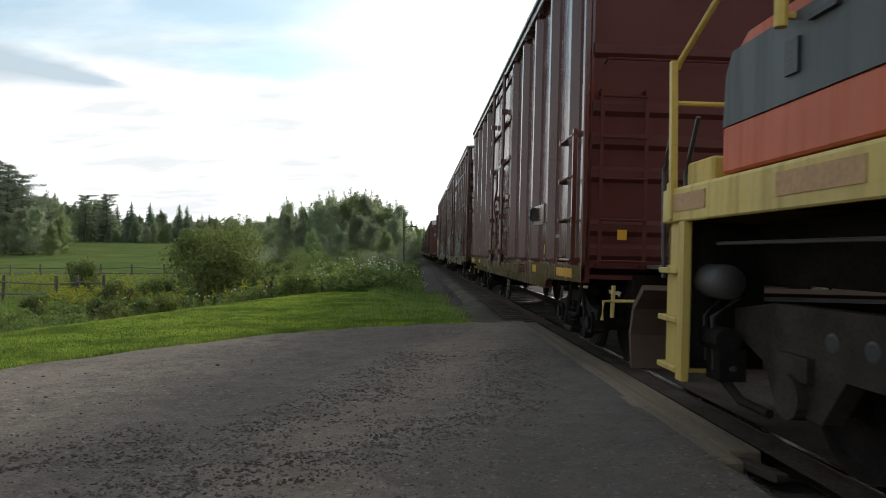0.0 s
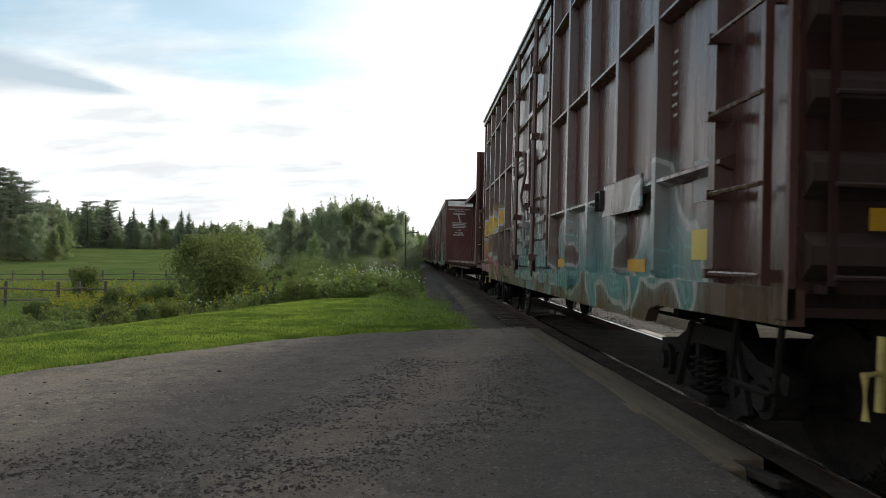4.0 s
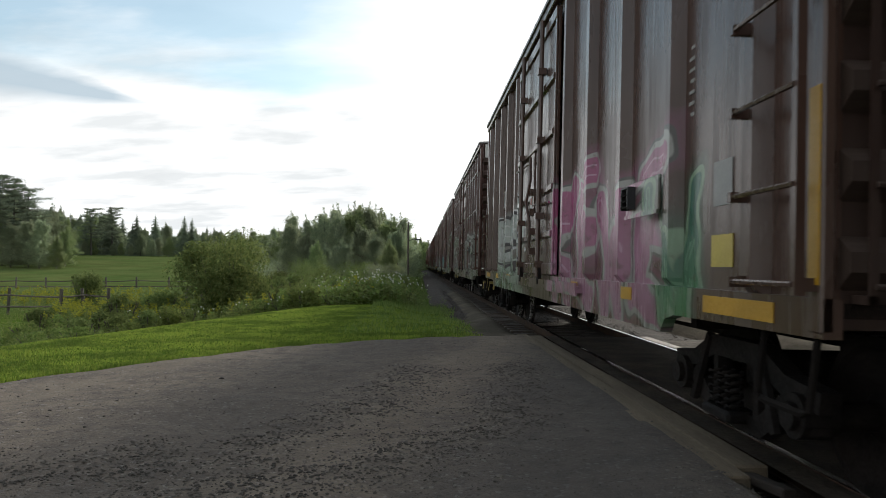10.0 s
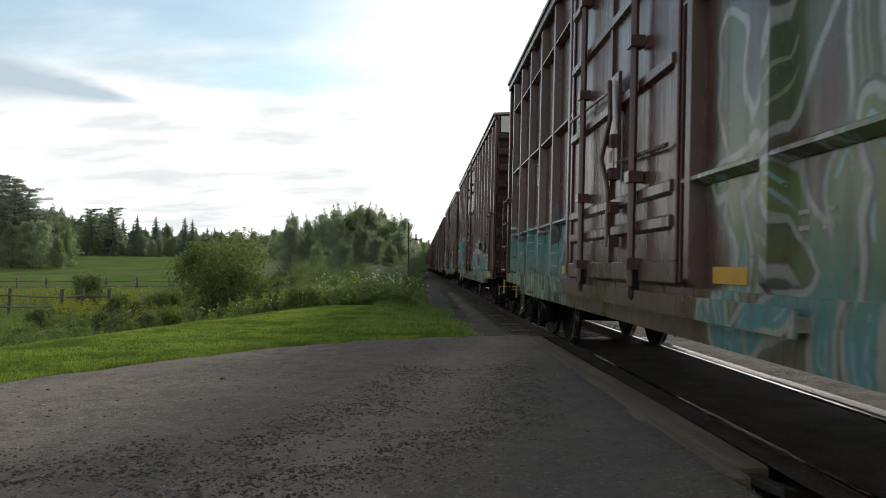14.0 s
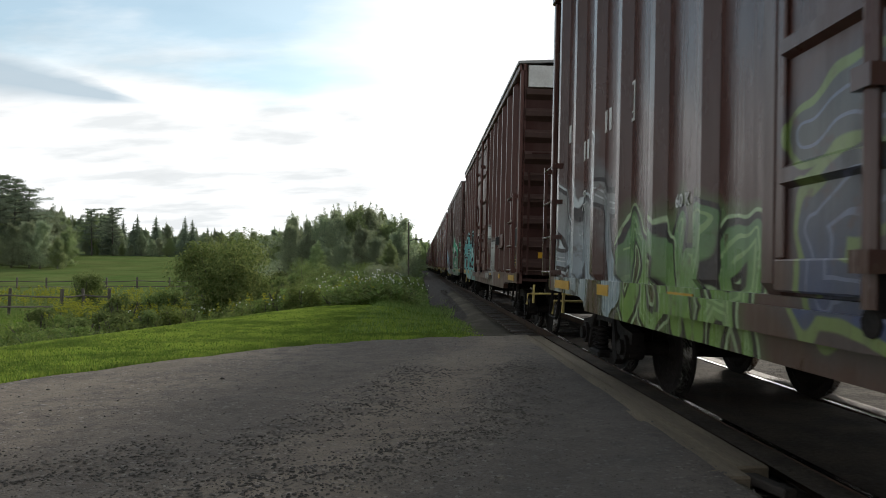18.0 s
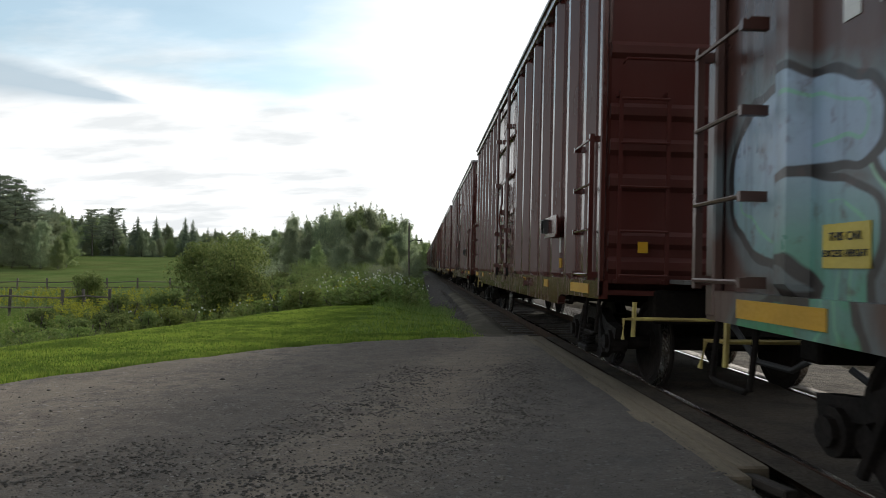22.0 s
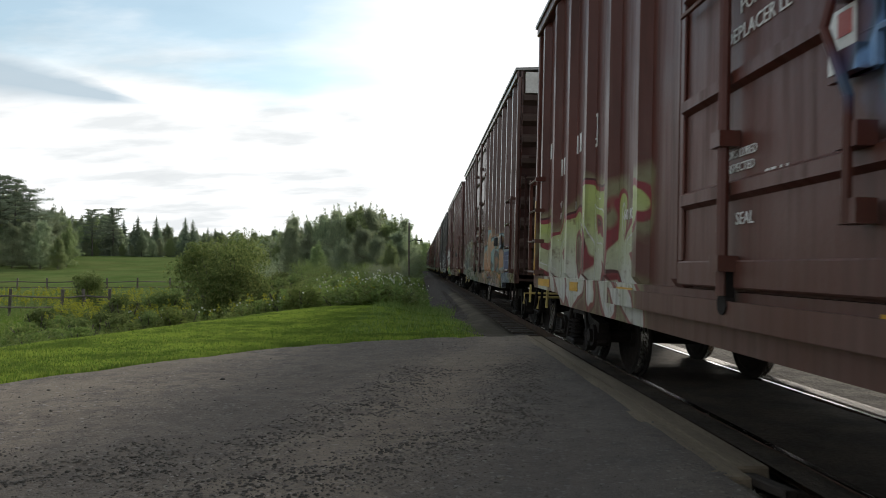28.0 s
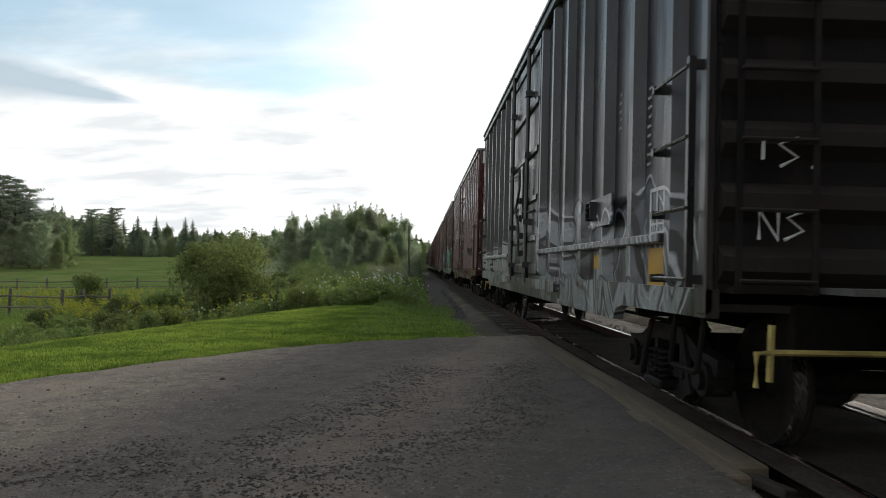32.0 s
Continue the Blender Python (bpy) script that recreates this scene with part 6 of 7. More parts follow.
# label, leading end along the train, style, paint, stencils, white end
TRAIN = [
    ("glossy maroon plug-door boxcar without graffiti", 7.36, "A", car_paint("paint_maroon_gloss", MAROON, DULL, 0.23, 0.15), FIRST_CAR, True),
    ("brown ribbed boxcar with pale graffiti letters low on its side", 24.5, "B", car_paint("paint_brown_letters", BROWN, WORN, 0.30, 0.8, [(2.8, 6.0, 1.0, 2.2, (0.13, 0.13, 0.12), (0.09, 0.09, 0.09), (0.20, 0.20, 0.17), 0.8, 1), (9.0, 13.2, 0.8, 2.0, (0.13, 0.12, 0.115), (0.18, 0.17, 0.16), (0.30, 0.30, 0.29), 0.8, 3)]), OLD_CAR, True),
    ("brown ribbed boxcar with teal and red graffiti", 41.75, "B", car_paint("paint_brown_teal", BROWN, WORN, 0.30, 0.8, [(1.0, 9.0, 0.9, 2.0, AQUA, GREY, PALE, 0.7, 4), (11.5, 15.4, 0.9, 2.4, ROSE, GOLD, PALE, 1.0, 5)]), OLD_CAR, True),
    None,
    ("brown ribbed boxcar with green and turquoise graffiti", 83.05, "B", car_paint("paint_brown_green", BROWN, WORN, 0.30, 0.8, [(2.0, 6.2, 0.8, 1.75, (0.05, 0.28, 0.18), (0.07, 0.30, 0.22), (0.05, 0.12, 0.10), 0.9, 6), (2.2, 6.2, 1.75, 2.4, (0.26, 0.32, 0.12), (0.14, 0.17, 0.09), INK, 0.9, 7), (1.1, 2.0, 0.9, 1.9, (0.05, 0.07, 0.16), (0.24, 0.30, 0.36), INK, 0.6, 45), (8.9, 12.4, 0.7, 1.35, (0.16, 0.34, 0.30), (0.20, 0.36, 0.33), INK, 0.9, 8), (9.8, 12.6, 1.35, 2.0, (0.12, 0.09, 0.08), (0.16, 0.13, 0.12), GREY, 0.9, 44), (6.6, 8.6, 1.7, 2.4, (0.13, 0.14, 0.06), (0.09, 0.06, 0.05), (0.10, 0.08, 0.07), 0.8, 9)]), OLD_CAR, True),
    ("brown boxcar with pink, green and white graffiti", 100.75, "A", car_paint("paint_brown_pink", (0.066, 0.035, 0.025), (0.092, 0.052, 0.038), 0.30, 0.75, [(1.9, 6.2, 0.8, 2.3, (0.40, 0.20, 0.29), (0.34, 0.09, 0.19), (0.36, 0.36, 0.33), 1.0, 10), (1.5, 2.2, 0.8, 1.9, (0.05, 0.20, 0.08), (0.04, 0.14, 0.10), (0.20, 0.32, 0.20), 0.7, 47), (8.8, 12.7, 1.35, 2.45, (0.44, 0.46, 0.43), (0.36, 0.39, 0.36), INK, 1.3, 11), (8.8, 13.2, 0.7, 1.35, (0.24, 0.32, 0.24), (0.30, 0.37, 0.30), INK, 1.0, 46)]), OLD_CAR, True),
    ("brown ribbed boxcar with grey and olive graffiti", 118.83, "B", car_paint("paint_brown_grey", BROWN, WORN, 0.30, 0.8, [(0.4, 6.1, 0.8, 2.3, (0.095, 0.11, 0.105), (0.15, 0.155, 0.13), (0.27, 0.27, 0.24), 0.9, 12), (9.7, 15.4, 1.0, 2.6, (0.14, 0.155, 0.14), (0.09, 0.11, 0.06), (0.28, 0.28, 0.25), 0.9, 13)]), OLD_CAR, True),
    ("brown ribbed boxcar with green and turquoise graffiti letters", 136.87, "B", car_paint("paint_brown_olive", BROWN, WORN, 0.30, 0.75, [(0.8, 5.6, 0.75, 2.9, OLIVE, (0.07, 0.10, 0.05), (0.30, 0.31, 0.28), 1.1, 14), (3.6, 5.7, 0.75, 1.9, (0.06, 0.22, 0.25), OLIVE, (0.30, 0.31, 0.28), 0.7, 43), (9.9, 15.4, 0.8, 1.9, (0.20, 0.26, 0.22), AQUA, INK, 0.7, 15)]), LENGTH_CAR, True),
    ("brown boxcar with teal graffiti outlined in pink", 155.3, "A", car_paint("paint_brown_aqua", BROWN, WORN, 0.30, 0.75, [(1.0, 6.0, 0.9, 2.0, AQUA, GREY, PALE, 0.8, 16), (9.8, 15.4, 0.7, 2.5, TEAL, AQUA, PINK, 1.2, 17)]), OLD_CAR, True),
    ("brown boxcar with turquoise and lime graffiti and a blue door edge", 173.5, "A", car_paint("paint_brown_lime", BROWN, WORN, 0.30, 0.75, [(0.8, 5.9, 0.85, 2.0, (0.14, 0.32, 0.32), (0.34, 0.38, 0.28), INK, 0.8, 18), (6.4, 9.4, 1.0, 2.1, (0.035, 0.06, 0.15), (0.07, 0.08, 0.08), (0.17, 0.24, 0.07), 0.9, 19), (9.8, 12.4, 0.78, 1.75, (0.20, 0.34, 0.08), (0.12, 0.24, 0.10), INK, 0.6, 20), (12.4, 15.4, 0.8, 2.4, (0.36, 0.44, 0.48), GREY, INK, 0.9, 21)]), OLD_CAR, True),
    ("reddish-brown boxcar with turquoise graffiti at its trailing end", 192.33, "A", car_paint("paint_red_aqua", (0.075, 0.026, 0.020), (0.10, 0.042, 0.033), 0.45, 0.6, [(4.3, 5.3, 1.0, 2.1, GREY, CHALK, PALE, 0.5, 22), (9.7, 15.4, 0.7, 2.35, (0.16, 0.42, 0.40), (0.10, 0.34, 0.34), INK, 1.2, 23)]), SIGN_CAR, True),
    ("brown boxcar with green, white and blue graffiti", 210.45, "A", car_paint("paint_brown_bluegreen", BROWN, WORN, 0.38, 0.7, [(0.6, 6.2, 0.7, 2.4, GREEN, (0.03, 0.34, 0.18), CHALK, 1.0, 24), (9.8, 12.6, 0.75, 2.1, SKY, (0.14, 0.26, 0.46), INK, 0.8, 25), (12.6, 15.4, 0.72, 2.2, (0.02, 0.26, 0.10), (0.28, 0.37, 0.48), INK, 1.1, 26)]), SIGN_CAR, True),
    ("glossy maroon plug-door boxcar with clean paint", 228.7, "A", car_paint("paint_maroon_gloss_b", MAROON, DULL, 0.22, 0.15), NEW_CAR, True),
    ("glossy maroon plug-door boxcar with clean paint", 246.5, "A", car_paint("paint_maroon_gloss_c", MAROON, DULL, 0.22, 0.15), NEW_CAR, True),
    ("glossy dark red plug-door boxcar with clean paint", 264.7, "A", car_paint("paint_maroon_gloss_d", (0.070, 0.017, 0.014), DULL, 0.24, 0.2), NEW_CAR, True),
    ("faded red boxcar with white, lime and blue graffiti", 281.8, "A", car_paint("paint_faded_red", RED, FADED, 0.45, 0.95, [(0.6, 4.8, 1.0, 2.5, PALE, GREY, INK, 0.9, 27), (4.8, 6.0, 1.0, 2.0, SKY, PALE, INK, 0.7, 28), (6.4, 7.6, 1.9, 2.4, SKY, BLUE, SKY, 0.9, 29), (10.4, 15.4, 0.8, 2.2, CHALK, (0.34, 0.40, 0.12), (0.20, 0.02, 0.03), 0.75, 30)]), LUBE_CAR, True),
    ("brown boxcar with orange and blue graffiti", 299.75, "A", car_paint("paint_brown_orange", BROWN, WORN, 0.30, 0.75, [(2.3, 6.1, 0.75, 2.15, (0.34, 0.15, 0.055), (0.36, 0.24, 0.14), (0.16, 0.26, 0.26), 0.8, 31), (1.0, 2.2, 0.75, 1.75, (0.035, 0.065, 0.16), (0.05, 0.085, 0.17), (0.16, 0.22, 0.26), 1.0, 32), (2.3, 6.1, 0.72, 1.0, BLUE, ORANGE, INK, 0.9, 33), (8.2, 11.9, 0.78, 2.1, (0.045, 0.085, 0.10), (0.20, 0.18, 0.085), (0.22, 0.23, 0.19), 0.5, 34), (11.9, 15.0, 0.78, 2.1, (0.055, 0.105, 0.12), (0.10, 0.10, 0.06), (0.25, 0.26, 0.20), 0.45, 49)]), DATA_CAR, True),
    ("maroon plug-door boxcar with black and white graffiti at its trailing end", 317.52, "A", car_paint("paint_maroon_white", (0.066, 0.020, 0.016), (0.085, 0.030, 0.024), 0.30, 0.3, [(9.3, 15.0, 0.8, 2.4, PALE, CHALK, INK, 1.0, 35), (8.6, 15.3, 0.7, 1.2, TEAL, LIME, INK, 0.8, 36)]), NEW_CAR, True),
    ("dark grey boxcar with white graffiti along its lower side", 335.18, "A", car_paint("paint_dark_grey", (0.012, 0.011, 0.012), (0.022, 0.020, 0.020), 0.36, 0.6, [(0.3, 3.2, 0.8, 1.9, (0.30, 0.32, 0.33), (0.10, 0.11, 0.12), INK, 0.55, 37), (3.2, 6.2, 0.8, 2.1, (0.20, 0.22, 0.23), (0.33, 0.34, 0.35), INK, 0.6, 48), (9.6, 15.4, 0.8, 1.7, GREY, PALE, INK, 0.8, 38)]), DARK_CAR, False),
]
TAIL_PAINT = [TRAIN[k][3] for k in (0, 1, 9, 11, 15)]
CARS = []                          # (thing, its leading end along the train at the start)


def build_train():
    global BODY, MESHES
    whole = BODY
    for k, row in enumerate(TRAIN):
        if k < 2:
            BODY, MESHES = (SHORT if k == 0 else whole), {}
        if row is None:
            CARS.append((centerbeam(), 58.1))
            continue
        label, y, style, mat, spec, white = row
        CARS.append((boxcar(label, mat, style, spec, white, posts=(6, 0.92, 4.5) if spec is SIGN_CAR else (5, 0.68, 4.92) if k in (0, 5) else None), y))
        if k < 2:
            joined_wheel_material()
        if k == 5:
            put("reflector", mesh("corner_strip", lambda bm: quad_box(bm, -HALF + 0.012, -HALF + 0.019, 0.012, 0.10, 1.2, 2.1), M["yellow"]), CARS[-1][0], None, "tall yellow strip on the corner post")
        if k == 15:
            put("reflector", mesh("rear_strip", lambda bm: quad_box(bm, -HALF + 0.012, -HALF + 0.019, BODY - 0.10, BODY - 0.012, 1.15, 2.3), M["yellow"]), CARS[-1][0], None, "tall yellow strip on the corner post")
    y = 335.18
    for k in range(14):
        y += 17.9
        m = TAIL_PAINT[(k * 3) % 5] if k != 5 else TRAIN[18][3]
        CARS.append((boxcar("brown boxcar far down the train", m, "AB"[k % 3 == 1], (), k % 3 != 2, False), y))
    CARS.append((locomotive(), 5.0))


build_train()

# ---- plants ----


def leaf_cloud(verts, faces, rnd, centre, radii, count, size, droop=0.3):
    """Leaves strewn through a rounded mass, thicker towards its skin."""
    cx, cy, cz = centre
    for _ in range(count):
        d = Vector((rnd.gauss(0, 1), rnd.gauss(0, 1), rnd.gauss(0, 1))).normalized()
        r = rnd.random() ** 0.33
        p = Vector((cx + d.x * radii[0] * r, cy + d.y * radii[1] * r, cz + d.z * radii[2] * r))
        n = (d + Vector((rnd.uniform(-1, 1), rnd.uniform(-1, 1), rnd.uniform(-0.6, 1)))).normalized()
        u = n.orthogonal().normalized()
        u = (Matrix.Rotation(rnd.random() * 6.28, 3, n) @ u)
        w = n.cross(u)
        s = size * rnd.uniform(0.55, 1.25)
        b = len(verts)
        verts += [p - u * s, p - w * s * 0.42 + n * s * 0.12, p + u * s - Vector((0, 0, droop * s)), p + w * s * 0.42 + n * s * 0.12]
        faces.append((b, b + 1, b + 2, b + 3))


def leaf_spray(verts, faces, rnd, centre, spread, count, size):
    """Leaves scattered thick at the middle of a twig and thinning out to nothing."""
    for _ in range(count):
        p = Vector((rnd.gauss(centre[0], spread), rnd.gauss(centre[1], spread), rnd.gauss(centre[2], spread * 0.8)))
        n = Vector((rnd.uniform(-1, 1), rnd.uniform(-1, 1), rnd.uniform(-0.5, 1))).normalized()
        u = Matrix.Rotation(rnd.random() * 6.28, 3, n) @ n.orthogonal().normalized()
        w = n.cross(u)
        s = size * rnd.uniform(0.55, 1.25)
        b = len(verts)
        verts += [p - u * s, p - w * s * 0.45 + n * s * 0.15, p + u * s, p + w * s * 0.45 + n * s * 0.15]
        faces.append((b, b + 1, b + 2, b + 3))


def finished_tree(name, bm, trunk, verts, faces, material):
    me = bpy.data.meshes.new("trunk")
    bm.to_mesh(me)
    bm.free()
    me.materials.append(M[trunk])
    t = new(name)
    put("trunk", me, t)
    put("crown", raw_mesh("crown", verts, faces, M[material]), t)
    return t


def broad_tree(seed, height, reach, leaf, material, trunk="bark", count=17000, size=0.12, slim=False):
    """A broad-leaved tree: a trunk that forks into leaders, rising limbs and many loose leafy twigs, ragged at its top."""
    rnd = random.Random(seed)
    bm = bmesh.new()
    bend = [Vector((rnd.uniform(-1, 1) * 0.015 * height * k, rnd.uniform(-1, 1) * 0.015 * height * k, height * 0.80 * k / 5)) for k in range(6)]
    tube(bm, bend, height * 0.012 + 0.03, 7, True, 0.02)
    verts, faces = [], []
    n, m = 64, 7
    each = max(3, int(count / n / m))
    for i in range(n):
        f = 0.05 + 0.95 * ((i + rnd.random()) / n) ** 0.9
        k = min(4, int(f * 5))
        base = bend[k].lerp(bend[k + 1], f * 5 - k)
        a = i * 2.4 + rnd.uniform(-0.7, 0.7)
        wide = 1.3 * (1 - f) ** 0.8 if slim else 0.62 + 1.3 * f if f < 0.3 else max(0.0, 1 - (f - 0.3) / 0.7) ** 0.9
        L = reach * (wide * rnd.choice((0.55, 0.8, 1.0, 1.15, 1.3)) * 0.92 + 0.14)
        rise = rnd.uniform(0.2, 0.6) + 1.5 * f if slim else rnd.uniform(0.05, 0.4) + 0.45 * f
        tip = base + Vector((math.cos(a), math.sin(a), rise)).normalized() * L
        tube(bm, [base, base.lerp(tip, 0.5) + Vector((0, 0, -0.05 * L)), tip], height * 0.004, 4, True, 0.008)
        thick = rnd.uniform(0.6, 1.4)
        for j in range(m):
            s = 0.25 + 0.82 * j / (m - 1)
            q = (0.30 - 0.20 * s) * (0.55 + 0.45 * reach / 2.4) + 0.07
            p = base.lerp(tip, s) + Vector((rnd.gauss(0, 0.16), rnd.gauss(0, 0.16), rnd.gauss(0, 0.14) - 0.2 * (1 - f) * s))
            leaf_spray(verts, faces, rnd, p, q, max(2, int(each * thick)), size * (1.0 if s < 0.8 else 0.8))
    # loose leaders that stand above the crown
    for i in range(9):
        a, q = rnd.random() * 6.28, reach * rnd.uniform(0.05, 0.45)
        foot = Vector((bend[4].x + math.cos(a) * q, bend[4].y + math.sin(a) * q, height * rnd.uniform(0.62, 0.78) * (1 - 0.25 * q / reach)))
        tip = foot + Vector((rnd.gauss(0, 0.15), rnd.gauss(0, 0.15), height * rnd.uniform(0.14, 0.27)))
        tube(bm, [foot, tip], 0.03, 4, True, 0.008)
        for j in range(8):
            s = (j + rnd.random()) / 8
            leaf_spray(verts, faces, rnd, foot.lerp(tip, s), 0.20 - 0.13 * s, int(each * 0.55), size * 0.85)
    return finished_tree(leaf, bm, trunk, verts, faces, material)


def spruce(seed, height, reach):
    """A spire of drooping needle sprays in uneven tiers."""
    rnd = random.Random(seed)
    bm = bmesh.new()
    tube(bm, [(0, 0, 0), (0.03, 0, height * 0.45), (0, 0.02, height * 0.95)], height * 0.013, 7, True, 0.01)
    verts, faces = [], []
    h = height * 0.06
    while h < height:
        q = reach * (1 - h / height) ** 0.72 * rnd.uniform(0.65, 1.2) + 0.16
        for i in range(max(8, int(16 * (1 - h / height) + 8))):
            a = rnd.random() * 6.28
            d, side = Vector((math.cos(a), math.sin(a), 0)), Vector((-math.sin(a), math.cos(a), 0))
            L, z = q * rnd.uniform(0.6, 1.1), h + rnd.uniform(-0.15, 0.15)
            for s in range(4):
                f0, f1 = s / 4, (s + 1.25) / 4
                wd = 0.26 * L * (1.1 - f0) + 0.03
                for sg in (-1, 1):
                    b = len(verts)
                    z0, z1 = z - 0.30 * L * f0, z - 0.30 * L * f1 - 0.06 * L
                    verts += [d * L * f0 + Vector((0, 0, z0)), d * L * (f0 + f1) / 2 + side * sg * wd + Vector((0, 0, z1 - 0.05 * L)), d * L * f1 + Vector((0, 0, z1))]
                    faces.append((b, b + 1, b + 2))
        h += height * 0.026 * rnd.uniform(0.7, 1.3)
    return finished_tree("spruce", bm, "bark", verts, faces, "needle")


def pine(seed, height, reach):
    """An old pine: bare lower trunk, level boughs in uneven plates, a flat-topped open crown."""
    rnd = random.Random(seed)
    bm = bmesh.new()
    tube(bm, [(0, 0, 0), (0.08, 0.05, height * 0.5), (0.2, 0, height * 0.97)], height * 0.016, 7, True, 0.03)
    verts, faces = [], []
    for i in range(34):
        f = 0.34 + 0.63 * (i + rnd.random()) / 34
        a = i * 2.4 + rnd.uniform(-0.6, 0.6)
        L = reach * rnd.choice((0.4, 0.7, 0.95, 1.2)) * (1.0 if f < 0.8 else 1.75 - 0.95 * f)
        base = Vector((0.2 * f, 0, height * f))
        tip = base + Vector((math.cos(a) * L, math.sin(a) * L, L * rnd.uniform(0.02, 0.28)))
        tube(bm, [base, base.lerp(tip, 0.5) + Vector((0, 0, -0.04 * L)), tip], height * 0.005, 4, True, 0.012)
        for j in range(7):
            s = 0.35 + 0.7 * j / 6
            p = base.lerp(tip, s) + Vector((rnd.gauss(0, 0.2), rnd.gauss(0, 0.2), 0.08))
            for _ in range(42):
                c = Vector((rnd.gauss(p.x, 0.30), rnd.gauss(p.y, 0.30), rnd.gauss(p.z, 0.10)))
                d = Vector((rnd.uniform(-1, 1), rnd.uniform(-1, 1), rnd.uniform(0, 0.8))).normalized() * 0.2
                w = d.orthogonal().normalized() * 0.045
                b = len(verts)
                verts += [c - w, c + w, c + d]
                faces.append((b, b + 1, b + 2))
    return finished_tree("pine", bm, "bark", verts, faces, "needle")


def bush(seed, w, h, material, name="bush", count=5200, size=0.085):
    rnd = random.Random(seed)
    bm = bmesh.new()
    for i in range(9):
        a = rnd.random() * 6.28
        tube(bm, [(0.1 * math.cos(a), 0.1 * math.sin(a), -0.1), (w * 0.25 * math.cos(a), w * 0.25 * math.sin(a), h * 0.4), (w * 0.4 * math.cos(a), w * 0.4 * math.sin(a), h * 0.8)], 0.035, 5, True, 0.008)
    me = bpy.data.meshes.new("stems")
    bm.to_mesh(me)
    bm.free()
    me.materials.append(M["bark"])
    verts, faces = [], []
    for k in range(26):
        a, r = rnd.random() * 6.28, rnd.random() ** 0.6
        zz = rnd.uniform(0.06, 0.86)
        q = w * 0.5 * math.sqrt(max(0.05, 1 - (zz * 1.05 - 0.25) ** 2)) * r * 0.82
        rr = rnd.uniform(0.14, 0.27) * min(w, h * 1.3)
        leaf_cloud(verts, faces, rnd, (q * math.cos(a), q * math.sin(a), h * zz), (rr, rr, rr * 0.9), int(count / 26), size)
    t = new(name)
    put("stem", me, t)
    put("foliage", raw_mesh("foliage", verts, faces, M[material]), t)
    return t


def on_land(ob, x, y, turn=0.0, grow=1.0, sink=0.05):
    ob.matrix_basis = Matrix.Translation((x, y, land(x, y) - sink)) @ Matrix.Rotation(radians(turn), 4, "Z") @ Matrix.Scale(grow, 4)
    return ob


def planted(ob, x, y, turn, grow):
    c = copy_thing(ob, Matrix())
    return on_land(c, x, y, turn, grow)


